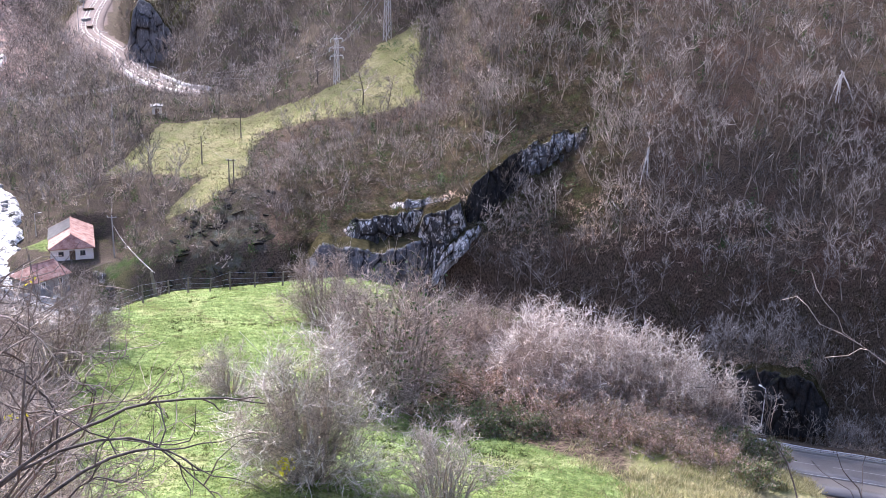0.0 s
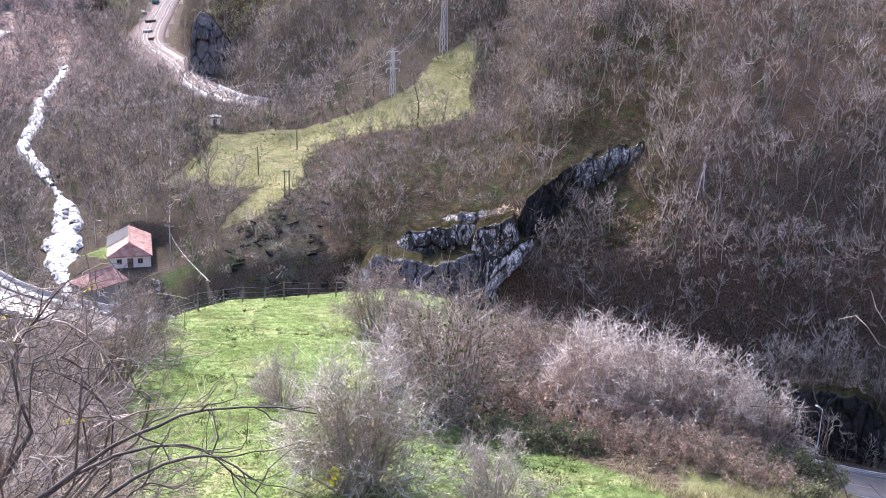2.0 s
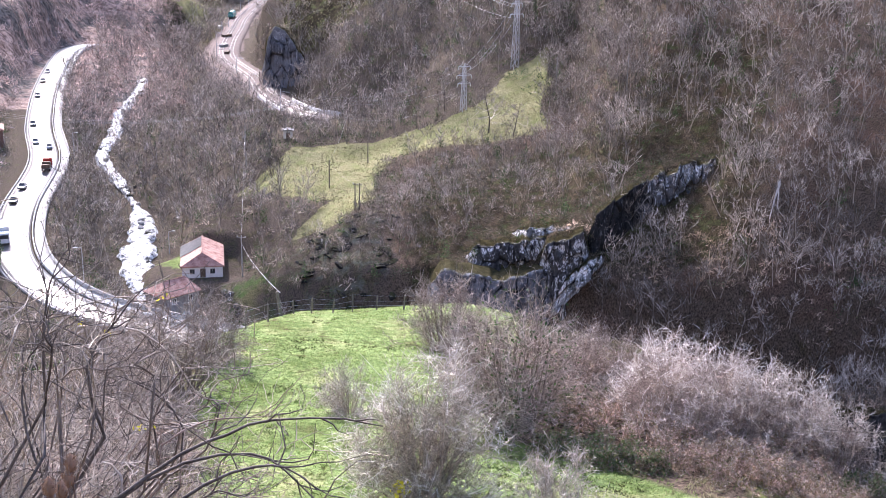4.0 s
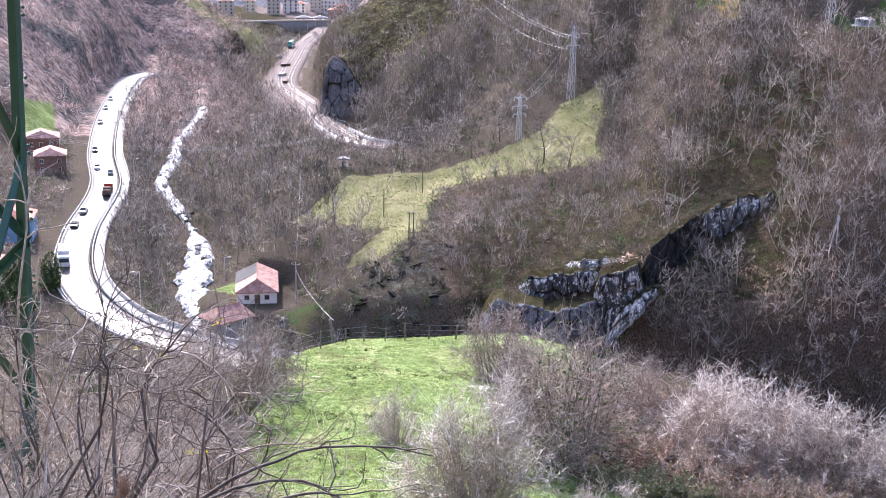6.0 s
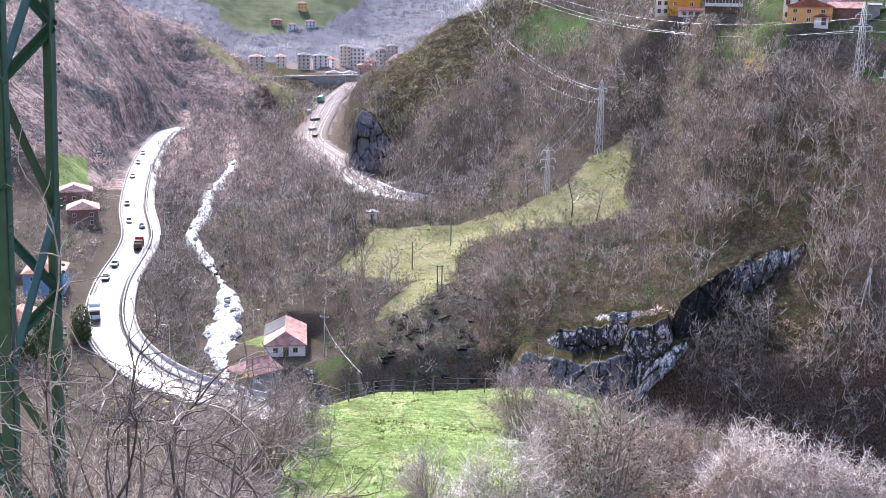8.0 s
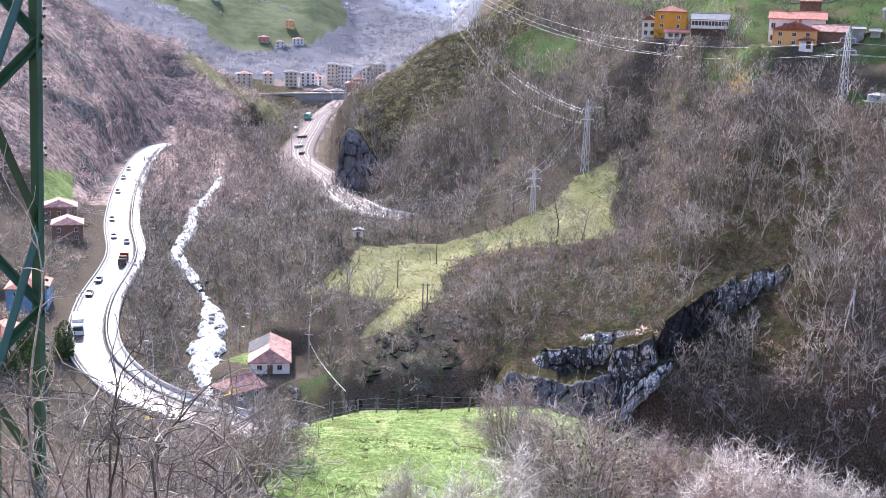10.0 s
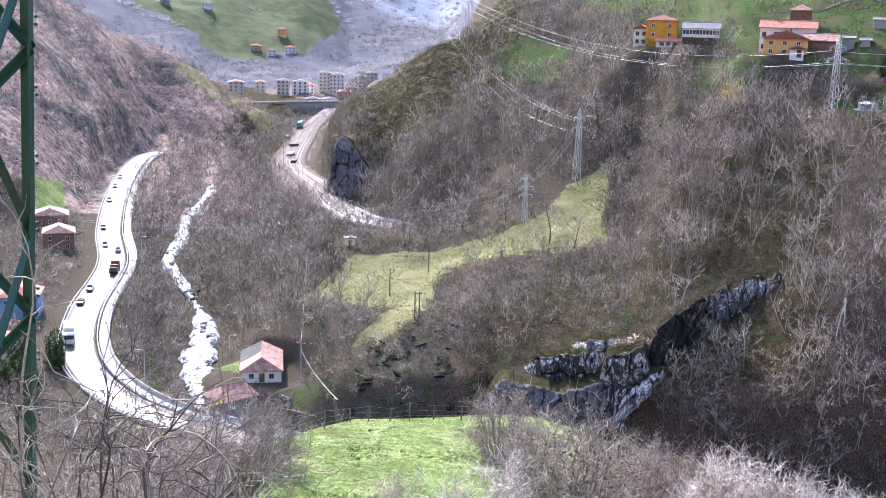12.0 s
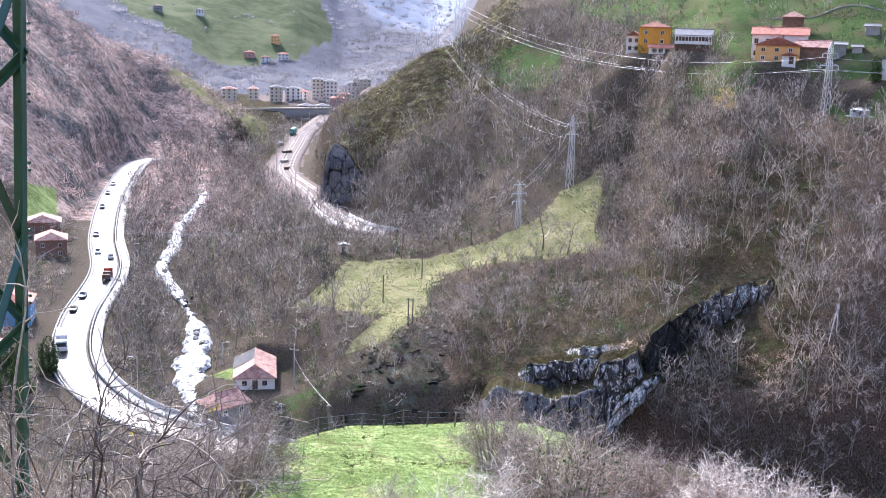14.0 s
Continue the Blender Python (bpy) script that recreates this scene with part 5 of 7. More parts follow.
def limb(name, path, radius, mat, label, shoots=0, seed=1, to_ground=True):
    """One long bare branch along places given by bearing, height angle and distance."""
    rng = np.random.default_rng(seed)
    pts = fine_line([polar(*p) for p in path], 0.12)
    if to_ground:
        x, y, z = pts[0]
        g = ground_z(x, y)
        pts = np.concatenate([np.array([[x - 0.5, y - 0.1, g - 0.1], [x - 0.3, y - 0.05, (g + z) / 2]]), pts])
    w, side = Wood(), []
    wob = rng.normal(size=pts.shape) * radius * 0.35
    w.stem(pts + wob, np.linspace(radius, radius * 0.25, len(pts)), 6)
    for k in range(shoots):
        p, d = along(pts, rng.uniform(0.3, 1))
        br = bend(rng, p, d + rng.normal(size=3) * 0.6, rng.uniform(0.15, 0.5), 6, 0.36, 0.05)
        s = Wood()
        s.stem(br, np.linspace(radius * 0.4, 0.0014, 6), 4)
        side.append(s)
    ob = thing(name, Matrix.Identity(4), label, "branch")
    branch = part("branch", w.mesh("branch", mat), None, ob)
    for s in side:
        part("side_shoot", s.mesh("side_shoot", mat), None, branch)
    return ob


limb("arching_branch", ((25.5, -29.5, 4.3), (20.6, -27.2, 4.3), (18.1, -26.4, 4.3), (15.4, -25.85, 4.3), (11.4, -25.9, 4.25), (9.2, -26.3, 4.2)), 0.011, M_DARKSTEM, "long dark bare branch arching over the meadow", 5, 3)
limb("arching_branch", ((24, -29, 4.4), (20.5, -27.6, 4.4), (16.7, -27.4, 4.4), (14.9, -28.3, 4.35), (13.5, -29.5, 4.3), (12.0, -31.0, 4.25)), 0.009, M_DARKSTEM, "dark bare branch drooping at its tip", 7, 4)
limb("arching_branch", ((23, -30.5, 4.0), (19.5, -28.8, 4.0), (16.5, -28.1, 4.0), (14.8, -28.2, 4.0), (13.0, -29.3, 4.0)), 0.010, M_DARKSTEM, "dark forked bare branch over the bank", 6, 8)
limb("arching_branch", ((28, -21.5, 5.5), (25, -19.4, 5.5), (22.5, -19.2, 5.4), (20.6, -19.0, 5.3)), 0.006, M_GREYSTEM, "thin grey branch with a few yellow leaves", 4, 5)
limb("arching_branch", ((25.5, -20.5, 5.2), (23.5, -20.6, 5.2), (21.5, -21.6, 5.2), (20.3, -23.0, 5.1), (19.5, -24.6, 5.1)), 0.008, M_GREYSTEM, "thin grey arching branch of the thicket", 6, 6)
limb("arching_branch", ((27.4, -24, 5.0), (27.2, -20.5, 5.0), (26.6, -18.2, 5.0), (25.9, -16.8, 5.0)), 0.009, M_DARKSTEM, "upright dark branch of the thicket", 8, 7)
limb("arching_branch", ((31.4, -24, 5.6), (31.0, -18, 5.6), (30.2, -13, 5.6), (30.8, -10.2, 5.6)), 0.011, M_GREYSTEM, "pale upright stem in front of the mast", 8, 9)
limb("arching_branch", ((24.6, -26, 4.6), (25.2, -22.5, 4.6), (23.6, -20.4, 4.6), (22.0, -18.8, 4.6)), 0.010, M_DARKSTEM, "dark crooked branch of the thicket", 9, 10)
brake = np.random.default_rng(91)
for i in range(26):
    b, e, d = brake.uniform(21, 37), brake.uniform(-33, -25), brake.uniform(4.3, 7.0)
    path, rise, drift = [(b, e, d)], brake.uniform(0.8, 2.6), brake.uniform(-2.6, 0.4)
    roof = float(np.interp(b, (18, 22, 26, 36), (-28, -25.5, -21, -17)))
    for k in range(4):
        b, e = b + drift + brake.normal() * 1.1, min(e + rise + brake.normal() * 0.9, roof)
        rise, drift = rise * 0.72, drift * 1.05
        path.append((max(b, 15.5), e, d + brake.normal() * 0.1))
    limb("bramble_cane", path, brake.uniform(0.004, 0.009), (M_DARKSTEM, M_GREYSTEM, M_RUSTSTEM, M_GREYSTEM)[i % 4], "crooked bare cane of the thicket on the bank", 7, 200 + i)
crook = np.random.default_rng(64)
for i in range(30):
    b, e, d = crook.uniform(17.5, 33), crook.uniform(-29, -25), crook.uniform(4.2, 6.0)
    roof = float(np.interp(b, (17, 20, 24, 34), (-26, -23.5, -19.5, -16.5))) + crook.normal() * 0.6
    path, lean = [(b, e, d)], crook.uniform(-1.3, 1.3)
    for k in range(6):
        lean = lean * 0.5 + crook.normal() * 0.9
        b, e = b + lean, e + (roof - e) * crook.uniform(0.18, 0.5) + crook.normal() * 0.25
        path.append((max(b, 14.5), e, d + crook.normal() * 0.12))
    limb("thorn_branch", path, crook.uniform(0.0045, 0.008), (M_DARKSTEM, M_GREYSTEM, M_BROWNSTEM)[i % 3], "crooked dark thorn branch of the thicket on the bank", 9, 300 + i)
limb("twig", ((-21.4, -30.5, 4.6), (-20.6, -28.2, 4.6), (-19.4, -26.6, 4.6), (-18.2, -24.7, 4.6)), 0.006, M_DARKSTEM, "dark bare twig on the bank above the road", 4, 12)
limb("twig", ((-25.0, -30, 4.6), (-23.9, -27.9, 4.6), (-22.9, -27.2, 4.6), (-22.4, -26.1, 4.6)), 0.005, M_DARKSTEM, "dark bare twig on the bank above the road", 2, 13)
limb("twig", ((-27.5, -23, 4.8), (-25.0, -22.2, 4.8), (-23.4, -21.4, 4.8), (-22.3, -20.9, 4.8)), 0.004, M_GREYSTEM, "thin pale twig on the bank above the road", 3, 14)


TEASELS = ((26.4, -27.4, 3.6), (26.6, -28.1, 3.6), (27.6, -28.4, 3.4), (27.0, -28.6, 3.5))


def teasel(bearing, elevation, distance, seed):
    """A dry teasel: a spiny egg-shaped seed head on a thin stem, with curved bracts under it."""
    rng = np.random.default_rng(seed)
    x, y, z = polar(bearing, elevation, distance)
    g = ground_z(x, y)
    ob = thing("teasel", pose(x, y, g), "dry brown teasel seed head on a thin stem", "teasel", "teasels on the bank")
    w = Wood()
    w.stem(np.array([(-0.05, 0, -0.1), (0.02, 0.02, (z - g) * 0.5), (0, 0, z - g)]), (0.006, 0.005, 0.004), 5)
    for k in range(6):
        a = k * 1.05 + rng.normal() * 0.2
        c, s = math.cos(a), math.sin(a)
        w.stem(np.array([(0, 0, z - g - 0.005), (c * 0.03, s * 0.03, z - g), (c * 0.04, s * 0.04, z - g + 0.05)]), (0.002, 0.0016, 0.0008), 3)
    part("stem", w.mesh("stem", M_RUSTSTEM), None, ob)
    w = Wood()
    w.stem(np.array([(0, 0, z - g + h) for h in (-0.004, 0.006, 0.022, 0.042, 0.058, 0.066)]), (0.004, 0.014, 0.019, 0.017, 0.010, 0.003), 9)
    n = 170
    a, h = rng.uniform(0, 6.28, n), rng.uniform(0.0, 1.0, n)
    r = 0.018 * np.sqrt(np.clip(1 - (h * 2 - 0.9) ** 2 * 0.8, 0.05, 1))
    base = np.stack([np.cos(a) * r, np.sin(a) * r, z - g + h * 0.064], 1)
    w.slivers(base, base + np.stack([np.cos(a) * 0.008, np.sin(a) * 0.008, np.full(n, 0.005)], 1), 0.0016, rng)
    part("seed_head", w.mesh("seed_head", M_TEASEL), None, ob)


M_TEASEL = island_material("teasel_heads", ((0.16, 0.085, 0.05), (0.30, 0.18, 0.115), (0.42, 0.29, 0.20)), 0.8, 0.0)
for i, (b, e, d) in enumerate(TEASELS):
    teasel(b, e, d, 70 + i)


def leaf_sprig(bearing, elevation, distance, n, size, seed):
    rng = np.random.default_rng(seed)
    w = Wood()
    w.leaves(rng.normal(size=(n, 3)) * size * 1.6, size, rng)
    ob = new("leaf_sprig", w.mesh("leaf_sprig", M_YELLOWLEAF))
    ob.location = polar(bearing, elevation, distance)
    ob["kind"] = "stuff"
    tagged(ob, "a few yellow-green leaves on a bare twig", "leaves", "yellow leaves on the twigs")


for i, (b, e, d, n, s) in enumerate(((20.9, -19.3, 5.3, 7, 0.012), (24.0, -21.0, 5.2, 6, 0.011), (25.3, -20.4, 5.2, 5, 0.012), (22.6, -25.6, 5.0, 6, 0.012))):
    leaf_sprig(b, e, d, n, s, i)
leaf_sprig(8.25, -29.3, 37, 60, 0.10, 50)

# ---------- green lattice mast beside the camera ----------
def angle_bar(bm, a, b, w, t, facing):
    """An L-shaped steel bar from a to b, its corner towards facing."""
    a, b, f = Vector(a), Vector(b), Vector(facing)
    z = (b - a).normalized()
    x = (f - z * f.dot(z)).normalized()
    y = z.cross(x)
    for u, v in (((x + y).normalized(), (x - y).normalized()), ((x - y).normalized(), (x + y).normalized())):
        c = [a + v * 0, a - u * w, a - u * w - v * t, a - v * t]
        lo = [bm.verts.new(p) for p in c]
        hi = [bm.verts.new(p + (b - a)) for p in c]
        for i in range(4):
            bm.faces.new((lo[i], lo[(i + 1) % 4], hi[(i + 1) % 4], hi[i]))
        bm.faces.new(lo[::-1]), bm.faces.new(hi)


def lattice_mast():
    corners = [Vector((-4.06, 6.89)), Vector((-3.93, 6.05)), Vector((-4.78, 5.90)), Vector((-4.91, 6.74))]
    mid = sum(corners, Vector((0, 0))) / 4
    base = ground_z(mid.x, mid.y)
    mast = thing("power_mast", pose(mid.x - 0.045, mid.y, base, 0, 2.2, 0), "dark green painted steel lattice mast with bolted braces", "mast")
    low, high, pitch = -0.6, 14.0, 0.92
    for c in corners:
        bm = bmesh.new()
        o = c - mid
        angle_bar(bm, (o.x, o.y, low), (o.x, o.y, high), 0.085, 0.010, (o.x, o.y, 0))
        part("leg", bm, M_GREENSTEEL, mast)
    for k in range(4):
        p, q = corners[k] - mid, corners[(k + 1) % 4] - mid
        out = Vector(((p + q).x, (p + q).y, 0)).normalized() * 0.012
        for n in range(int((high - low) / pitch)):
            z0 = low + n * pitch + (0.30 if k % 2 else 0.0)
            z1 = z0 + pitch
            for s, (u, v) in enumerate(((p, q), (q, p))):
                bm = bmesh.new()
                off = out * (1 if s else -1)
                if n % 2 == s:
                    angle_bar(bm, Vector((u.x, u.y, z0)) + off, Vector((v.x, v.y, z1)) + off, 0.055, 0.008, (out.x, out.y, 0))
                    part("brace", bm, M_GREENSTEEL, mast)
                else:
                    bm.free()
    for c in (corners[0], corners[1]):
        o = c - mid
        bm = bmesh.new()
        for n in range(int((high - low) / 0.46)):
            for s in (0, 0.05):
                beam(bm, (o.x * 1.0 + 0.03, o.y - 0.03, low + n * 0.46 + s), (o.x + 0.045, o.y - 0.045, low + n * 0.46 + s), 0.011, sides=6)
        part("bolting", bm, M_GREENSTEEL, mast)["kind"] = "stuff"


lattice_mast()


# ---------- fence along the meadow's far edge ----------
def fence():
    ob = thing("wire_fence", pose(0, 0, 0), "old wooden post and wire fence along the meadow's edge", "fence")
    tops = []
    rng = np.random.default_rng(9)
    for b in (20.5, 18.6, 16.8, 15.6, 14.2, 13.25, 12.1, 11.0, 9.7, 8.2, 6.6, 5.0):
        d = float(np.interp(b, *zip(*EDGE))) - 5.0
        x, y = spot(b, d)
        z = ground_z(x, y)
        h = rng.uniform(1.05, 1.45)
        bm = bmesh.new()
        top = (x + rng.normal() * 0.06, y, z + h)
        beam(bm, (x, y, z - 0.4), top, 0.065, 0.05, 6)
        part("post", bm, M_WOODPOST, ob)
        tops.append((top, (x, y, z)))
    for f in (0.95, 0.6, 0.3):
        for (t0, b0), (t1, b1) in zip(tops[:-1], tops[1:]):
            bm = bmesh.new()
            beam(bm, Vector(b0).lerp(Vector(t0), f), Vector(b1).lerp(Vector(t1), f), 0.006, sides=3)
            part("wire", bm, M_GALV, ob)


fence()

# ---------- crags ----------
def rock_material(name, dark, light, lichen, much, wet=0.5):
    """Jointed limestone: blocks of differing tone, dark joints, white lichen on some blocks and in streaks, black water stains, moss on the flats."""
    m = bpy.data.materials.new(name)
    m.use_nodes = True
    t = m.node_tree
    bsdf = t.nodes["Principled BSDF"]
    geo = t.nodes.new("ShaderNodeNewGeometry")

    def tex(size, squash=(1.0, 1.0, 1.0), detail=6.0, rough=0.65):
        s = t.nodes.new("ShaderNodeVectorMath")
        s.operation = "MULTIPLY"
        s.inputs[1].default_value = squash
        t.links.new(geo.outputs["Position"], s.inputs[0])
        n = t.nodes.new("ShaderNodeTexNoise")
        n.inputs["Scale"].default_value, n.inputs["Detail"].default_value, n.inputs["Roughness"].default_value = size, detail, rough
        t.links.new(s.outputs[0], n.inputs["Vector"])
        return n.outputs[0]

    def value(name):
        a = t.nodes.new("ShaderNodeAttribute")
        a.attribute_name = name
        return a.outputs["Fac"]

    def calc(op, a, b):
        n = t.nodes.new("ShaderNodeMath")
        n.operation = op
        for sock, v in zip(n.inputs, (a, b)):
            if isinstance(v, float):
                sock.default_value = v
            else:
                t.links.new(v, sock)
        return n.outputs[0]

    def stretch(v, a, b):
        n = t.nodes.new("ShaderNodeMapRange")
        n.inputs[1].default_value, n.inputs[2].default_value = a, b
        t.links.new(v, n.inputs[0])
        return n.outputs[0]

    def blend(fac, a, b):
        n = t.nodes.new("ShaderNodeMix")
        n.data_type = "RGBA"
        t.links.new(fac, n.inputs[0])
        for sock, v in ((n.inputs[6], a), (n.inputs[7], b)):
            if isinstance(v, tuple):
                sock.default_value = (*v, 1)
            else:
                t.links.new(v, sock)
        return n.outputs[2]

    tone, joint = value("tone"), value("joint")
    grain = tex(3.0)
    colour = blend(stretch(calc("ADD", calc("MULTIPLY", tone, 0.5), grain), 0.5, 1.0), dark, light)
    patch = calc("ADD", calc("MULTIPLY", tone, 0.30), calc("ADD", tex(1.1, (1, 1, 0.6)), calc("MULTIPLY", calc("SUBTRACT", value("top"), 0.6), 0.28)))
    streak = tex(0.9, (1.3, 1.3, 0.10), 3.0)
    pale = calc("MAXIMUM", stretch(patch, 0.92 - much * 0.2, 0.97 - much * 0.2), calc("MULTIPLY", stretch(streak, 0.62 - much * 0.05, 0.66 - much * 0.05), 0.8))
    pale = calc("MULTIPLY", pale, stretch(tex(3.2, (1, 1, 0.5), 5.0, 0.75), 0.44, 0.54))
    colour = blend(pale, colour, lichen)
    colour = blend(calc("MULTIPLY", stretch(tex(0.75, (1.2, 1.2, 0.13), 4.0), 0.56, 0.62), wet), colour, (0.012, 0.012, 0.015))
    colour = blend(stretch(joint, 0.4, 0.9), colour, (0.014, 0.014, 0.016))
    up = t.nodes.new("ShaderNodeSeparateXYZ")
    t.links.new(geo.outputs["Normal"], up.inputs[0])
    moss = calc("MULTIPLY", stretch(up.outputs[2], 0.6, 0.85), stretch(tex(0.7), 0.46, 0.56))
    colour = blend(moss, colour, (0.035, 0.036, 0.016))
    t.links.new(colour, bsdf.inputs["Base Color"])
    bsdf.inputs["Roughness"].default_value, bsdf.inputs["Specular IOR Level"].default_value = 0.95, 0.1
    b = t.nodes.new("ShaderNodeBump")
    b.inputs["Strength"].default_value, b.inputs["Distance"].default_value = 0.7, 0.25
    t.links.new(tex(2.2, (1, 1, 0.6)), b.inputs["Height"])
    t.links.new(b.outputs[0], bsdf.inputs["Normal"])
    return m


M_ROCK = rock_material("dark_limestone", (0.030, 0.029, 0.029), (0.135, 0.13, 0.126), (0.80, 0.78, 0.76), 1.12, 0.9)
M_BLUEROCK = rock_material("blue_grey_limestone", (0.072, 0.074, 0.084), (0.21, 0.213, 0.226), (0.42, 0.415, 0.41), 0.5, 0.4)
# same limestone, darkened: shade put into the colour of gully and road faces
M_SHADEROCK = rock_material("shade_dark_limestone", (0.012, 0.012, 0.012), (0.052, 0.05, 0.049), (0.20, 0.195, 0.19), 0.2, 0.7)
M_STREAKROCK = rock_material("lichened_limestone", (0.05, 0.05, 0.055), (0.22, 0.215, 0.21), (0.80, 0.78, 0.76), 1.25, 0.6)
M_PALEROCK = rock_material("pale_limestone", (0.10, 0.095, 0.09), (0.40, 0.385, 0.37), (0.88, 0.86, 0.83), 1.5, 0.6)


def cells(u, v, su, sv, seed):
    """Irregular blocks on a face: each block's own number, and how near its joint is (1 at the joint)."""
    gu, gv = u / su, v / sv
    iu, iv = np.floor(gu), np.floor(gv)
    first, second, tone = np.full(u.shape, 9.0), np.full(u.shape, 9.0), np.zeros(u.shape)
    for a in (-1, 0, 1):
        for b in (-1, 0, 1):
            cu, cv = iu + a, iv + b
            dd = np.hypot(cu + lattice(cu, cv, seed) - gu, cv + lattice(cu, cv, seed + 31) - gv)
            closer = dd < first
            second = np.where(closer, first, np.minimum(second, dd))
            tone = np.where(closer, lattice(cu, cv, seed + 57), tone)
            first = np.where(closer, dd, first)
    return tone, np.clip(1 - (second - first) / 0.16, 0, 1)


def crag(stations, depth, seed, mat, label, rough=1.0):
    """A rock face: stations of bearing, distance, foot and brow; broken into blocks and flutes, with a cap of turf that runs back into the slope."""
    st = np.array(stations, float)
    length = np.concatenate([[0], np.cumsum(np.hypot(np.diff(st[:, 0]) * 3.6, np.diff(st[:, 1])))])
    far = st[0, 1] > 300
    n = max(8, int(length[-1] / (0.5 if far else 0.26)))
    u = np.linspace(0, length[-1], n)
    b, d, foot, brow = (np.interp(u, length, st[:, i]) for i in range(4))
    step = cells(u, u * 0 + seed * 7.0, 1.7, 9.0, seed + 11)[0] - 0.5
    brow = brow + (relief(u, u * 0 + seed, 7, seed, 2) * 0.7 + step * 0.8) * rough
    end = np.minimum(1, np.minimum(u, length[-1] - u) / 3.5)
    brow = foot + (brow - foot) * (0.45 + 0.55 * end)
    rows = 40
    v = np.linspace(0, 1, rows)
    U, V = np.meshgrid(u, v, indexing="ij")
    Z = foot[:, None] + (brow - foot)[:, None] * V
    k0 = 1.5 if far else 1.0
    big, j0 = cells(U + relief(U, Z, 3, seed, 2) * 0.5, Z, 2.6 * k0, 5.5 * k0, seed + 3)
    small, j1 = cells(U + relief(U, Z, 1.5, seed + 4, 2) * 0.3, Z + big * 3, 0.95 * k0, 1.5 * k0, seed + 5)
    D = d[:, None] + (V ** 1.6) * 1.8 + ((big - 0.5) * 2.0 + (small - 0.5) * 0.8 + j0 * 0.5 + j1 * 0.14) * rough * k0 + relief(U, Z, 1.0, seed + 9, 2) * 0.15
    D = D + ((1 - end) ** 2 * 4.0)[:, None]
    back = np.linspace(0.12, 1, 7)
    Dc = D[:, -1:] * (1 - back[None] ** 0.5) + (d[:, None] + 1.8) * back[None] ** 0.5 + back[None] * depth
    Zc = Z[:, -1:] + back[None] * (0.5 if mat is M_BLUEROCK and not far else 0.0) + relief(U[:, :7], back[None] * 9, 2.0, seed + 2, 2) * 0.35
    B = np.radians(b)[:, None]
    D, Z = np.concatenate([D, Dc], 1), np.concatenate([Z, Zc], 1)
    x, y = -np.sin(B) * D, np.cos(B) * D
    ground = terrain(x[:, rows:], y[:, rows:])
    mixw = np.array([[0, 0, 0, 0, 0, 0.1, 1.0]])
    Z[:, rows:] = Z[:, rows:] * (1 - mixw) + (ground - 0.3) * mixw
    k = Z.shape[1]
    i, j = np.meshgrid(np.arange(n - 1), np.arange(k - 1), indexing="ij")
    quads = np.stack([i * k + j, i * k + j + 1, (i + 1) * k + j + 1, (i + 1) * k + j], -1).reshape(-1, 4)
    slots = (j.ravel() >= rows).astype(int)
    me = mesh_from("crag", np.stack([x, y, Z], -1).reshape(-1, 3), quads, [mat, M_LEDGE if mat is M_BLUEROCK and not far else M_TURF], slots=slots)
    pad = np.zeros((n, 7))
    for key, val in (("tone", np.concatenate([big * 0.5 + small * 0.5, pad + 0.5], 1)), ("joint", np.concatenate([np.maximum(j0, j1 * 0.75), pad], 1)), ("top", np.concatenate([np.where(V > 0.95, 0.2, V), pad], 1))):
        at = me.attributes.new(key, "FLOAT", "POINT")
        at.data.foreach_set("value", val.ravel().astype(np.float32))
    tagged(new("crag", me), label, "rock face", "limestone crags")
    return np.stack([x[:, rows + 1], y[:, rows + 1], Z[:, rows + 1]], 1)


M_LEDGE = material("ledge_grass", (0.018, 0.017, 0.009), (0.072, 0.064, 0.034), rough=1.0, size=1.2, fine=6, bump=0.8, spec=0.0)
M_TURF = material("rough_turf", (0.010, 0.009, 0.005), (0.050, 0.043, 0.021), rough=1.0, size=1.2, fine=6, bump=0.8, spec=0.0)
FACES = (
    (M_BLUEROCK, "blue-grey limestone face under a grassy ledge", 1.0), (M_ROCK, "dark limestone wall above a grassy ledge", 0.8),
    (M_ROCK, "tall fluted limestone buttress with white streaks", 1.0), (M_SHADEROCK, "overhanging rock along a gully, shade put into its dark colour", 0.6),
    (M_STREAKROCK, "broken grey crag at the top of the wood", 1.8), (M_PALEROCK, "pale broken rock at the foot of the gully", 1.7),
    (M_BLUEROCK, "high dark cliff above the railway", 0.9), (M_SHADEROCK, "rock face above the road, coloured dark for shade", 0.9),
    (M_STREAKROCK, "stepped pale limestone tier over the main wall", 1.0),
)
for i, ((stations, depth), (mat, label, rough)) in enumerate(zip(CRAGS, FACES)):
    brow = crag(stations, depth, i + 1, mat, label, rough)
    rng = np.random.default_rng(500 + i)
    brow = brow[rng.uniform(size=len(brow)) < (0.3 if i in (0, 6) else 0.55)] - (0, 0, 0.25)
    brow[:, :2] *= 1 + rng.uniform(-0.002, 0.006, (len(brow), 1))
    scatter(BRUSH, brow, rng.uniform(0, 6.28, len(brow)), rng.uniform(0.35, 0.95, len(brow)) * {0: 0.55, 6: 1.6}.get(i, 1.0), "brow_bushes", M_HEDGE if i % 2 else M_BRUSH, "heath bushes and tufts hanging over the brow of a crag", "scrub")

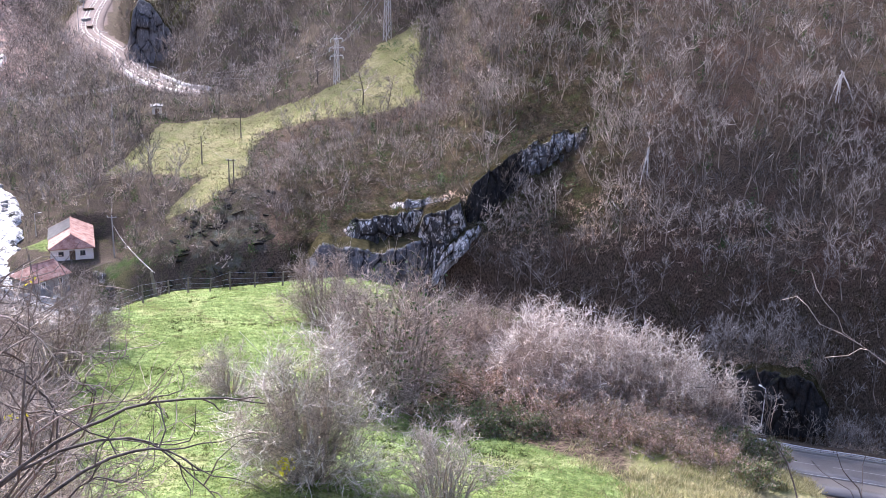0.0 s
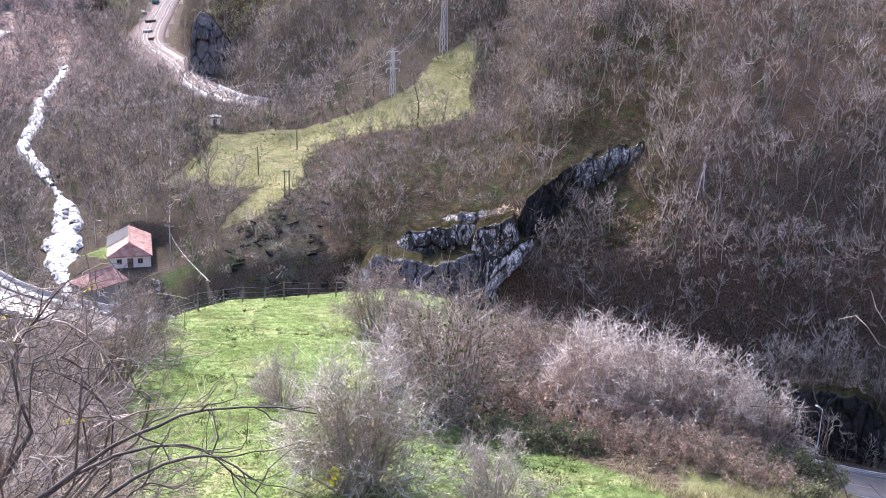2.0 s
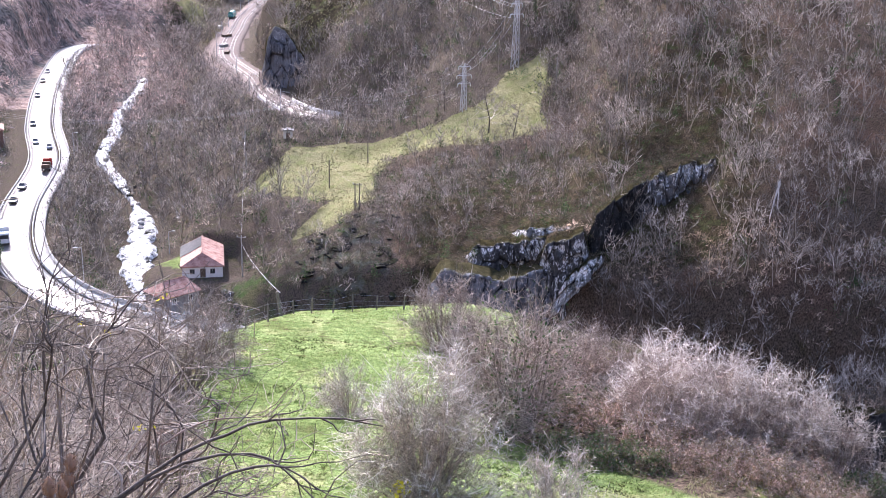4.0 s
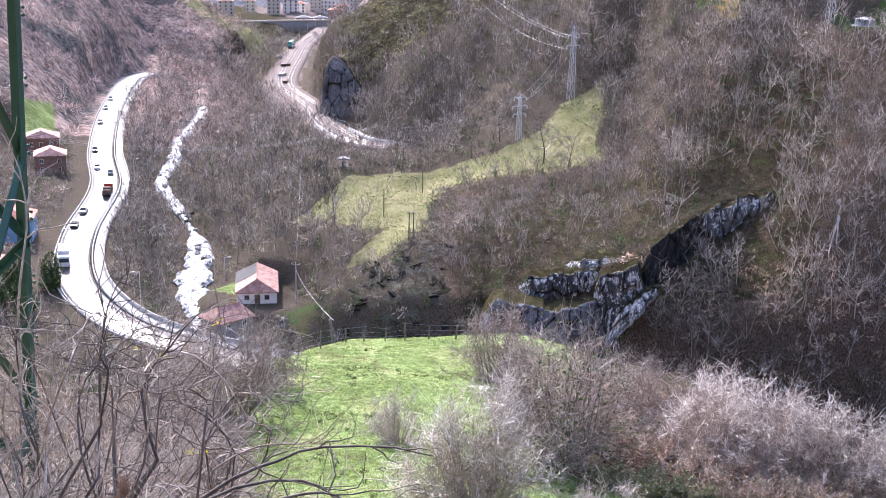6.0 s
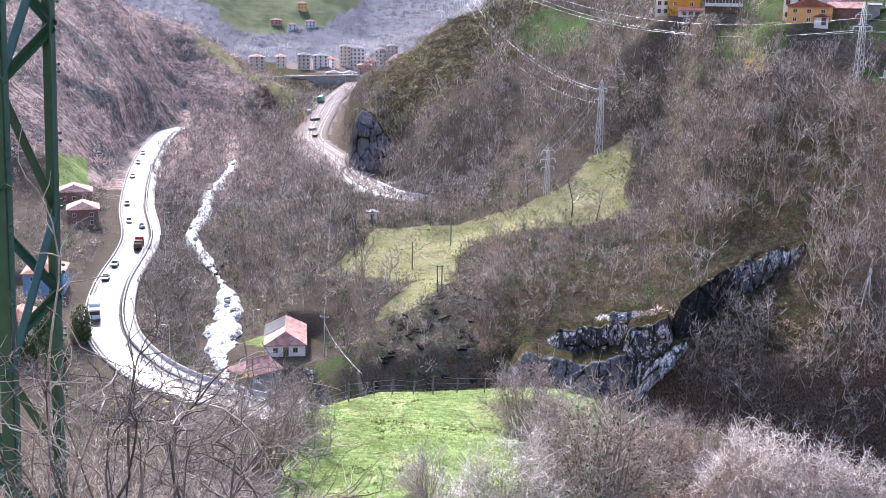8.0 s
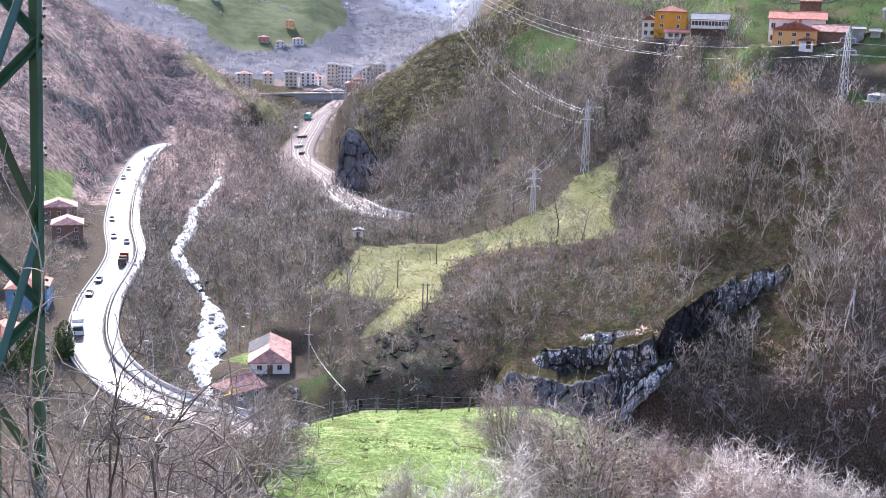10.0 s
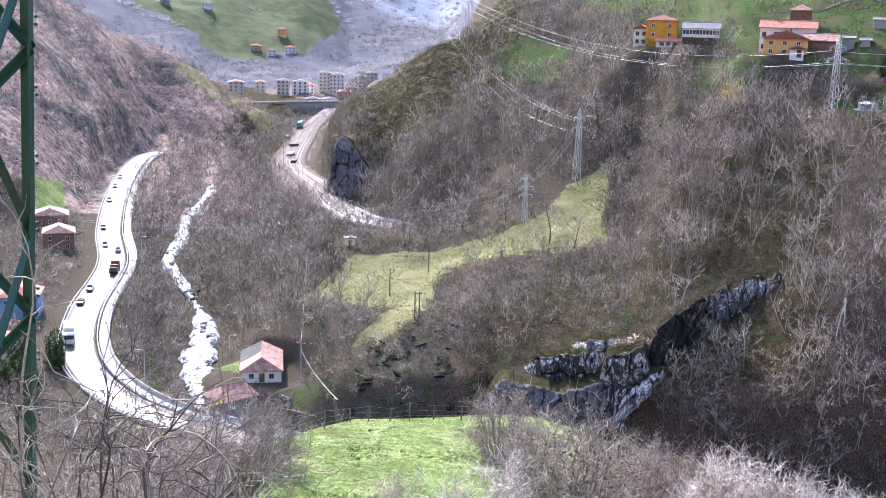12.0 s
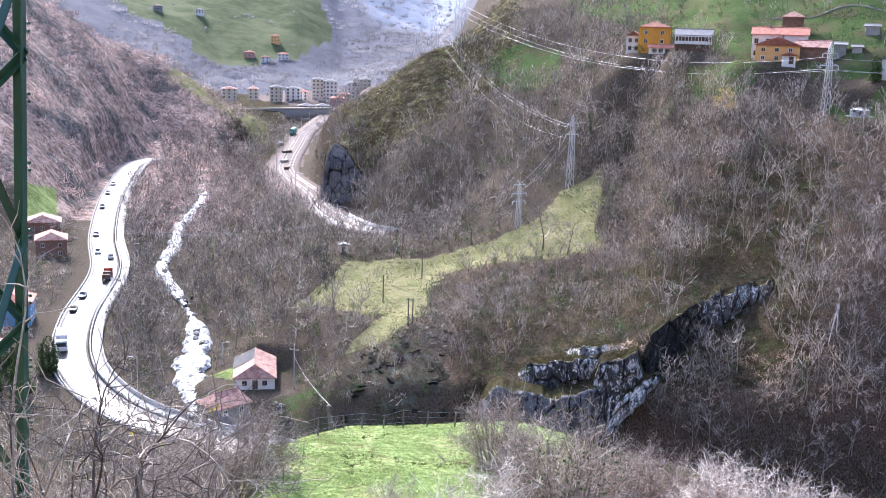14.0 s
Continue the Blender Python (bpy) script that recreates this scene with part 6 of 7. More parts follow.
# ---------- houses ----------
M_DARKGLASS = material("window_glass", (0.015, 0.018, 0.022), (0.04, 0.045, 0.05), rough=0.12, size=0.5, bump=0.0, spec=0.6)
M_ORANGE = material("orange_render", (0.62, 0.27, 0.035), (0.78, 0.40, 0.075), size=1.5, bump=0.1)
M_OCHRE = material("pale_orange_render", (0.66, 0.36, 0.13), (0.80, 0.48, 0.20), size=1.5, bump=0.1)
M_BLUE = material("blue_render", (0.13, 0.26, 0.42), (0.22, 0.38, 0.55), size=1.2, bump=0.1)
M_BRICK = material("brown_brick", (0.15, 0.085, 0.06), (0.27, 0.17, 0.13), size=0.8, fine=10)
M_REDBRICK = material("red_render", (0.42, 0.20, 0.17), (0.56, 0.33, 0.29), size=2.0)
M_CREAM = material("cream_render", (0.50, 0.45, 0.37), (0.66, 0.61, 0.52), size=2.0)
M_SLATE = material("grey_sheet_roof", (0.14, 0.14, 0.145), (0.27, 0.265, 0.26), size=1.0, fine=6)
M_OLDTILE = material("weathered_tiles", (0.17, 0.06, 0.042), (0.56, 0.36, 0.30), size=1.1, fine=5, bump=0.3)
M_WOOD = material("brown_wood", (0.07, 0.045, 0.03), (0.16, 0.11, 0.08), size=0.6)
M_STONE = material("stone_wall", (0.16, 0.15, 0.14), (0.36, 0.34, 0.32), size=0.8, fine=5)


def roof_bm(w, d, h, over=0.4, hip=0.0, thick=0.18, rows=0):
    """A pitched roof on a w by d house, ridge along y, with courses of tiles as ribs."""
    bm = bmesh.new()
    W, D = w / 2 + over, d / 2 + over
    for z in (0, -thick):
        a = [bm.verts.new(p) for p in ((-W, -D, z), (W, -D, z), (W, D, z), (-W, D, z))]
        r = [bm.verts.new(p) for p in ((0, -D + hip, h + z), (0, D - hip * 0.5, h + z))]
        faces = ((a[0], a[1], r[0]), (a[1], a[2], r[1], r[0]), (a[2], a[3], r[1]), (a[3], a[0], r[0], r[1]))
        for f in faces:
            bm.faces.new(f if z == 0 else f[::-1])
        if z == 0:
            top = a
        else:
            for i in range(4):
                bm.faces.new((top[i], a[i], a[(i + 1) % 4], top[(i + 1) % 4]))
    return bm


def house(name, x, y, z, yaw, w, d, wall_h, roof_h, wall_mat, roof_mat, label, openings=(), hip=0.0, below=2.0, chimney=None, group="", ridge_across=False):
    """openings: (side, along, bottom, width, height, kind); side 0 front (-y), 1 right (+x), 2 left (-x)."""
    ob = thing(name, pose(x, y, z, 0, 0, yaw), label, "house", group)
    bm = bmesh.new()
    box(bm, -w / 2, -d / 2, -below, w / 2, d / 2, wall_h)
    if not hip:
        if ridge_across:
            for s in (-1, 1):
                v = [bm.verts.new(p) for p in ((s * w / 2, -d / 2, wall_h), (s * w / 2, d / 2, wall_h), (s * w / 2, 0, wall_h + roof_h * 0.93))]
                bm.faces.new(v)
        else:
            for s in (-1, 1):
                v = [bm.verts.new(p) for p in ((-w / 2, s * d / 2, wall_h), (w / 2, s * d / 2, wall_h), (0, s * d / 2, wall_h + roof_h * 0.93))]
                bm.faces.new(v)
    part("wall", bm, wall_mat, ob)
    turn = Matrix.Rotation(radians(90), 4, "Z") if ridge_across else Matrix.Identity(4)
    rw, rd = (d, w) if ridge_across else (w, d)
    roof = part("roof", roof_bm(rw, rd, roof_h, hip=hip), roof_mat, ob, at=Matrix.Translation((0, 0, wall_h)) @ turn)
    bm = bmesh.new()
    beam(bm, (0, -rd / 2 - 0.35 + hip, roof_h + 0.02), (0, rd / 2 + 0.35 - hip * 0.5, roof_h + 0.02), 0.13, sides=6)
    part("ridge", bm, roof_mat, roof)
    for side, u, b, ow, oh, kind in openings:
        at = {0: Matrix.Translation((u, -d / 2, b)), 1: Matrix.Translation((w / 2, u, b)) @ Matrix.Rotation(radians(90), 4, "Z"), 2: Matrix.Translation((-w / 2, u, b)) @ Matrix.Rotation(radians(-90), 4, "Z")}[side]
        win = part(kind, box(bmesh.new(), -ow / 2, -0.03, 0, ow / 2, 0.08, oh), M_DARKGLASS if kind == "window" else M_WOOD, ob, at=at)
        f = bmesh.new()
        t = 0.10
        box(f, -ow / 2 - t, -0.07, -t, -ow / 2, 0.02, oh + t), box(f, ow / 2, -0.07, -t, ow / 2 + t, 0.02, oh + t)
        box(f, -ow / 2, -0.07, oh, ow / 2, 0.02, oh + t)
        if kind == "window":
            box(f, -ow / 2, -0.10, -t, ow / 2, 0.02, 0)
            box(f, -0.03, -0.05, 0, 0.03, 0.0, oh)
        part("frame", f, M_WHITEWALL if wall_mat is not M_WHITEWALL else M_STONE, win)
    if chimney:
        cx, cy, ch = chimney
        c = bmesh.new()
        box(c, cx - 0.3, cy - 0.3, wall_h, cx + 0.3, cy + 0.3, wall_h + roof_h + ch)
        box(c, cx - 0.4, cy - 0.4, wall_h + roof_h + ch, cx + 0.4, cy + 0.4, wall_h + roof_h + ch + 0.15)
        part("chimney", c, M_STONE, ob)
    return ob


def windows(side, xs, bottoms, w=0.9, h=1.1):
    return tuple((side, u, b, w, h, "window") for b in bottoms for u in xs)


# by the river
farm = house("farmhouse", -79.5, 231.5, -4.2, 18, 8.8, 15.5, 2.7, 2.6, M_WHITEWALL, M_OLDTILE, "low white farmhouse with a patched red tile roof by the river", ((0, -2.2, 1.0, 0.9, 0.95, "window"), (0, 2.2, 1.0, 0.9, 0.95, "window"), (0, 0.1, 0.05, 1.05, 2.0, "door")), hip=2.2, below=2.5)
bm = bmesh.new()
lo, hi = Vector((-4.95, -1.2, 2.76)), Vector((-0.15, -1.2, 5.36))
v = [bm.verts.new(p) for p in (lo, hi, hi + Vector((0, 7.6, 0)), lo + Vector((0, 8.8, 0)))]
f = bm.faces.new(v)
bmesh.ops.solidify(bm, geom=[f], thickness=0.08)
part("roof_patch", bm, M_SLATE, farm, "grey sheet patch on the roof")
house("farm_barn", -79.5, 211.5, -5.5, -35, 7.0, 8.5, 2.6, 2.3, M_STONE, M_OLDTILE, "stone barn with an old red tile roof by the river", windows(1, (-2, 2), (0.9,)), hip=2.5, below=3.0)
# across the road
house("blue_house", -146, 244, 1.2, 22, 9.5, 10, 5.6, 2.0, M_BLUE, M_TILE, "bright blue rendered house with a red hipped roof beside the road", windows(1, (-3, 0, 3), (0.9, 3.6)) + windows(0, (-2.5, 2.5), (0.9, 3.6)), hip=4.0)
house("brick_house", -171, 309, 3.5, 28, 9, 9, 5.6, 1.9, M_BRICK, M_OLDTILE, "brown brick house with a red tile roof beside the road", windows(0, (-2.5, 2.5), (0.9, 3.4)) + windows(1, (-2, 2), (0.9, 3.4)), hip=3.0, group="brick houses by the road")
house("brick_house", -186, 331, 4.0, 28, 11, 9, 6.0, 2.0, M_BRICK, M_OLDTILE, "brown brick house behind another beside the road", windows(0, (-3, 0, 3), (0.9, 3.4)) + windows(1, (-2, 2), (0.9, 3.4)), hip=3.0, group="brick houses by the road")
house("roadside_house", -135, 214, -0.5, 20, 9, 9, 4.4, 1.9, M_CREAM, M_TILE, "cream house with a red tile roof below the road", windows(1, (-2, 2), (0.9,)) + windows(0, (-2, 2), (0.9,)), hip=3.5)
# on the hill
house("orange_house", 7.6, 362, 69.6, -4, 9.6, 8.5, 8.2, 1.7, M_ORANGE, M_TILE, "tall orange rendered house with a red tile roof on the hill", windows(0, (-2.6, 2.4), (5.9, 3.2)) + windows(0, (1.8,), (0.6,), 1.0, 1.5), hip=3.2, chimney=(2, 1, 0.4))
house("house_porch", 9.6, 355.5, 69.6, -4, 7.4, 3.2, 1.9, 0.9, M_WHITEWALL, M_TILE, "low white porch with a red tile roof before the orange house", windows(0, (-2, 0, 2), (0.5,), 1.2, 1.0), ridge_across=True)
house("white_cottage", 1.2, 365, 69.5, -4, 4.4, 7, 5.6, 1.2, M_WHITEWALL, M_OLDTILE, "narrow white cottage beside the orange house", windows(0, (-1, 1), (1.0, 3.4)))
gallery = house("gallery_house", 18.2, 334, 71.0, -6, 10.2, 7, 4.6, 1.7, M_WOOD, M_SLATE, "dark raised timber house with a white glazed gallery", (), ridge_across=True)
bm = bmesh.new()
box(bm, -5.2, -4.0, 2.0, 5.2, -3.52, 2.9), box(bm, -5.2, -4.0, 4.1, 5.2, -3.52, 4.4)
for i in range(12):
    box(bm, -5.2 + i * 0.93, -4.0, 2.9, -5.05 + i * 0.93, -3.52, 4.1)
part("gallery", bm, M_WHITEWALL, gallery, "white glazed gallery")
house("white_house", 39.8, 314, 69.4, -9, 14.2, 8, 7.0, 1.9, M_WHITEWALL, M_TILE, "long white two-storey house with a red tile roof", windows(0, (-6, -3, 1, 4.5), (4.6, 1.4)), ridge_across=True, chimney=(-3, 0, 0.5))
house("yellow_house", 38.2, 304.5, 69.4, -8, 11, 7, 4.3, 2.1, M_OCHRE, M_TILE, "pale orange gabled house in front of a white one", windows(0, (-3.6, -0.2, 3.2), (2.6, 0.5), 0.9, 0.9), chimney=(1, 1, 0.3))
house("stone_barn", 47.2, 306, 69.8, -10, 8.6, 6.5, 3.6, 1.7, M_BRICK, M_OLDTILE, "dark stone barn with a brown tile roof beside the houses", (), ridge_across=True)
house("garden_shed", 40.5, 299.5, 69.0, -8, 3.4, 3, 2.2, 0.8, M_WHITEWALL, M_TILE, "small white shed below the yellow house", ((0, 0.6, 0, 1.0, 1.8, "door"),))
house("granary", 44.5, 327, 79, -8, 5.6, 5.6, 2.4, 1.6, M_WOOD, M_OLDTILE, "square dark wooden granary with a tiled pyramid roof", (), hip=2.9)
for x, y, z, w in ((54.5, 308, 72, 2.8), (58.5, 307, 71.5, 2.4), (64, 318, 77, 3.6)):
    house("hill_shed", x, y, z, -10, w, 3.5, 2.3, 0.6, M_CONCRETE, M_SLATE, "small grey shed on the terraced hillside", (), ridge_across=True, group="sheds on the hillside")
house("white_hill_house", 66.5, 292, 66.2, -25, 8, 7, 5.0, 2.0, M_WHITEWALL, M_SLATE, "white house with a grey roof at the hillside's edge", windows(2, (-1.5, 1.5), (1.0, 3.2)))
house("track_hut", -77.5, 303, 11.2, 16, 2.6, 2.6, 2.7, 0.3, M_WHITEWALL, M_SLATE, "small white electrical hut at the field's corner", ((0, 0.0, 0.1, 0.9, 1.9, "door"),), below=0.8)


def water_tank(x, y):
    z = ground_z(x, y)
    ob = thing("water_tank", pose(x, y, z, 0, 0, 0) @ Matrix.Scale(0.78, 4), "low blue-grey round tank with a shallow cone roof", "tank")
    bm = bmesh.new()
    bmesh.ops.create_cone(bm, cap_ends=True, segments=28, radius1=2.9, radius2=2.9, depth=2.4, matrix=Matrix.Translation((0, 0, 0.9)))
    part("body", bm, M_BLUEGREY, ob)
    bm = bmesh.new()
    bmesh.ops.create_cone(bm, cap_ends=True, segments=28, radius1=3.05, radius2=0.35, depth=0.7, matrix=Matrix.Translation((0, 0, 2.44)))
    part("roof", bm, M_GALV, ob)
    bm = bmesh.new()
    bmesh.ops.create_cone(bm, cap_ends=True, segments=28, radius1=4.2, radius2=4.2, depth=0.5, matrix=Matrix.Translation((0, 0, -0.12)))
    part("plinth", bm, M_CONCRETE, ob)


M_BLUEGREY = material("blue_grey_sheet", (0.20, 0.24, 0.30), (0.32, 0.36, 0.42), rough=0.5, size=1.0)
water_tank(55, 278)

# ---------- the town up the valley ----------
def block(bearing, distance, w, h, storeys, mat, roof, label, turn=0.0, depth=10.0):
    x, y = spot(bearing, distance)
    z = ground_z(x, y)
    n = max(2, int(w / 3.2))
    xs = [(-w / 2 + (i + 0.5) * w / n) for i in range(n)]
    return house("town_house", x, y, z, bearing + turn, w, depth, h, 1.8, mat, roof, label, windows(0, xs, [0.9 + s * h / storeys for s in range(storeys)], 1.2, 1.4), hip=3.5, below=3, group="town houses", ridge_across=False)


for b, d, w, h, s, m, r, l in (
    (20.2, 880, 15, 14, 4, M_CREAM, M_OLDTILE, "cream four-storey house at the edge of town"),
    (19.0, 905, 10, 11, 3, M_CREAM, M_OLDTILE, "narrow cream house at the edge of town"),
    (17.85, 880, 12, 15, 4, M_CREAM, M_SLATE, "tall cream town house with a grey roof"),
    (17.0, 890, 15, 14, 4, M_WHITEWALL, M_SLATE, "white town house with many windows"),
    (16.5, 905, 9, 10, 3, M_WHITEWALL, M_TILE, "white town house with a tiled roof"),
    (16.35, 850, 14, 7.5, 2, M_REDBRICK, M_SLATE, "low red-walled station building"),
    (15.5, 860, 14, 7.0, 2, M_WHITEWALL, M_SLATE, "white hall with a pale roof beside the tracks"),
    (15.75, 940, 12, 20, 5, M_CREAM, M_SLATE, "five-storey cream and red block of flats"),
    (15.15, 945, 16, 21, 5, M_WHITEWALL, M_SLATE, "pale five-storey block of flats"),
    (14.75, 870, 14, 9, 3, M_REDBRICK, M_TILE, "red gabled town house by the road"),
    (14.35, 900, 11, 10, 3, M_CREAM, M_TILE, "cream town house by the road"),
    (13.95, 950, 13, 18, 4, M_WHITEWALL, M_SLATE, "white four-storey town house"),
    (13.35, 960, 12, 16, 4, M_CREAM, M_SLATE, "cream four-storey town house"),
    (18.4, 1180, 11, 8, 2, M_WHITEWALL, M_TILE, "white house in the hamlet on the far slope"),
    (17.9, 1240, 12, 9, 2, M_OCHRE, M_TILE, "orange house in the hamlet on the far slope"),
    (17.5, 1190, 14, 8, 2, M_WHITEWALL, M_TILE, "long white house in the hamlet on the far slope"),
    (19.2, 1190, 14, 7, 2, M_REDBRICK, M_TILE, "reddish house in the hamlet on the far slope"),
    (21.6, 1300, 12, 6, 2, M_WHITEWALL, M_SLATE, "white farm on the far green slope"),
    (23.6, 1280, 12, 7, 2, M_STONE, M_OLDTILE, "stone farm on the far green slope"),
):
    block(b, d, w * 0.8, h * 0.74, s, m, r, l)


# ---------- poles, lamps, pylons and wires ----------
def lattice_pylon(x, y, height, base_w, arms, label, yaw=0.0, mat=None, base_z=None):
    z = ground_z(x, y) if base_z is None else base_z
    ob = thing("pylon", pose(x, y, z, 0, 0, yaw), label, "pylon", "lattice pylons")
    top_w, mat = base_w * 0.5, mat or M_GALV

    def corner(k, h):
        w = (base_w + (top_w - base_w) * min(1, h / (height * 0.92))) / 2
        return Vector((w * (1 if k in (0, 1) else -1), w * (1 if k in (1, 2) else -1), h))
    for k in range(4):
        bm = bmesh.new()
        beam(bm, corner(k, -0.5), corner(k, height * 0.92), 0.075)
        beam(bm, corner(k, height * 0.92), (0, 0, height), 0.08)
        part("leg", bm, mat, ob)
        h, s = 0.0, 0
        while h < height * 0.9:
            step = max(1.2, (corner(0, h).x) * 1.9)
            a, b = (k, (k + 1) % 4) if s % 2 else ((k + 1) % 4, k)
            bm = bmesh.new()
            beam(bm, corner(a, h), corner(b, min(h + step, height * 0.92)), 0.06, sides=3)
            part("brace", bm, mat, ob)
            h, s = h + step, s + 1
    ends = []
    for h, reach in arms:
        for side in ((-1, 1) if reach > 0 else (1,)):
            r = abs(reach) * side
            bm = bmesh.new()
            beam(bm, (0, 0.2, h), (r, 0, h), 0.08, sides=3), beam(bm, (0, -0.2, h), (r, 0, h), 0.08, sides=3), beam(bm, (0, 0, h + 0.9), (r, 0, h), 0.05, sides=3)
            arm = part("crossarm", bm, mat, ob)
            bm = bmesh.new()
            for i in range(4):
                bmesh.ops.create_cone(bm, cap_ends=True, segments=8, radius1=0.16, radius2=0.16, depth=0.12, matrix=Matrix.Translation((r, 0, h - 0.2 - i * 0.2)))
            beam(bm, (r, 0, h), (r, 0, h - 0.95), 0.04, sides=5)
            part("insulator", bm, M_INSUL, arm)
            ends.append(Matrix.Translation((x, y, z)) @ Matrix.Rotation(radians(yaw), 4, "Z") @ Vector((r, 0, h - 0.9)))
    return ends


M_INSUL = material("glass_insulator", (0.45, 0.48, 0.46), (0.7, 0.72, 0.7), rough=0.2, size=0.3, bump=0)
M_WIRE = material("aluminium_wire", (0.5, 0.51, 0.53), (0.66, 0.67, 0.69), rough=0.4, size=0.5, metal=0.3, bump=0)


def wire(a, b, sag, radius=0.035, name="power_line"):
    w = Wood()
    t = np.linspace(0, 1, 25)[:, None]
    pts = np.array(a)[None] * (1 - t) + np.array(b)[None] * t
    pts[:, 2] -= (4 * sag * t * (1 - t))[:, 0]
    w.stem(pts, np.full(25, radius), 4)
    tagged(new(name, w.mesh(name, M_WIRE)), "slack pale aluminium power line over the valley", "power line", "power lines")


A = lattice_pylon(-14.8, 320.3, 21, 1.7, ((18.2, 1.8), (15.2, 2.2), ), "tall grey lattice pylon at the field's corner", 35)
B = lattice_pylon(-27.5, 300.5, 12.6, 1.3, ((12.0, 1.9), (9.6, 2.3), (7.4, 2.0)), "grey lattice pylon among the trees by the field", 35)
C = lattice_pylon(47.5, 281, 17.0, 1.6, ((14.2, 2.0), (11.4, 2.4)), "grey lattice pylon among bare trees on the slope", 20)
sx, sy = spot(8.6, 447)
S = lattice_pylon(sx, sy, 22, 4.0, ((18, 4.0), (14, 5.0)), "pale lattice pylon on the ridge", 70)
sx, sy = spot(9.9, 470)
S2 = lattice_pylon(sx, sy, 20, 2.6, ((17, 3.0), (14, 3.4)), "dark lattice pylon on the ridge", 70)
sx, sy = spot(10.7, 500)
S3 = lattice_pylon(sx, sy, 14, 3.0, ((11.5, 3.0),), "lattice pylon on the far side of the ridge", 70)
for i in (0, 1, 2):
    wire(S2[i], A[i], 7 + i, 0.032)
    wire(A[i], B[i], 2.0, 0.03)
for i in (0, 2, 3):
    wire(S[i], C[i], 9, 0.034)
    wire(C[i], (C[i].x + 90, C[i].y - 5, C[i].z + 14), 5, 0.034)
    wire(S[i], S2[min(i, 3)], 1.0, 0.03)
for i in (0, 2, 4):
    wire(B[i], (-66, 296 - i, 25), 3, 0.014)
    wire((-66, 296 - i, 25), (-150, 262 - i, 24), 5, 0.014)


def utility_pole(x, y, h, mat, label, arm=True, lean=0.0, twin=False):
    z = ground_z(x, y)
    ob = thing("utility_pole", pose(x, y, z, 0, lean, 0), label, "pole", "utility poles")
    for dx in ((-0.5, 0.5) if twin else (0,)):
        bm = bmesh.new()
        beam(bm, (dx, 0, -0.6), (dx, 0, h), 0.16, 0.11, 8)
        part("pole", bm, mat, ob)
    if arm:
        bm = bmesh.new()
        box(bm, -1.0, -0.06, h - 0.5, 1.0, 0.06, h - 0.38)
        bar = part("crossarm", bm, mat, ob)
        for u in (-0.9, 0, 0.9):
            bm = bmesh.new()
            beam(bm, (u, 0, h - 0.38), (u, 0, h - 0.12), 0.07, sides=6)
            part("insulator", bm, M_INSUL, bar)
    return Vector((x, y, z + h - 0.2))


P1 = utility_pole(-56.3, 260, 7.0, M_WOODPOST, "dark wooden utility pole in the pale field", False)
P2 = utility_pole(-50.3, 280, 7.6, M_WOODPOST, "dark wooden utility pole in the pale field", False)
P3 = utility_pole(-44.2, 233, 6.2, M_WOODPOST, "twin wooden pole with a crossarm and white insulators", True, 0, True)
P4 = utility_pole(-40, 298, 4.2, M_WOODPOST, "short pole with white insulators at the field's top", True)
P5 = utility_pole(-59.5, 298, 7.5, M_WOODPOST, "leaning wooden pole at the field's top", True, 4)
P6 = utility_pole(-68.5, 225.5, 9.5, M_CONCRETE, "slender concrete pole beside the farmhouse", True)
P7 = utility_pole(-84, 283, 11, M_CONCRETE, "tall slender concrete pole among the trees", False)
P8 = utility_pole(-2.6, 303, 8, M_CONCRETE, "thin concrete pole in the wood above the field", False)
P9 = utility_pole(14.4, 265, 8.5, M_CONCRETE, "thin pale pole standing out of the bare wood", False)
for a, b in ((P5, P1), (P1, P3), (P5, P4), (P6, P7)):
    wire(a, b, 1.2, 0.013, "cable")
fx, fy = spot(14.9, 77.5)
utility_pole(fx, fy, 1.9, M_WOODPOST, "thick dark stub post in the fence with a cable stay", False, -8)
wire(P6 + Vector((0, 0, -1.5)), (fx, fy, ground_z(fx, fy) + 1.8), 0.8, 0.02, "cable")


def street_lamp(x, y, h, yaw, z=None):
    z = ground_z(x, y) if z is None else z
    ob = thing("street_lamp", pose(x, y, z, 0, 0, yaw), "tall grey steel street lamp beside the valley road", "street lamp", "street lamps along the road")
    bm = bmesh.new()
    beam(bm, (0, 0, -0.3), (0, 0, h), 0.10, 0.06, 8)
    beam(bm, (0, 0, h), (0.9, 0, h + 0.15), 0.045, sides=6)
    part("post", bm, M_GALV, ob)
    bm = bmesh.new()
    box(bm, 0.8, -0.16, h + 0.06, 1.6, 0.16, h + 0.22, 0.04)
    part("lamp_head", bm, M_WHITEWALL, ob)


street_lamp(56.5, 169, 6.6, 120, -11)
street_lamp(-97.5, 209, 7.5, 200)
street_lamp(-127.5, 233, 7.0, -20)
street_lamp(-140, 300, 8, 0)
street_lamp(-214, 492, 8, 60)
street_lamp(-91.5, 243, 5.5, 20)


# ---------- along the road: barriers, walkway, markings ----------
def beside(line, offset, lift=0.0):
    p = fine_line(line, 3.0)
    d = np.gradient(p[:, :2], axis=0)
    d /= np.linalg.norm(d, axis=1)[:, None]
    q = p.copy()
    q[:, :2] += np.stack([-d[:, 1], d[:, 0]], 1) * offset
    q[:, 2] += lift
    return q


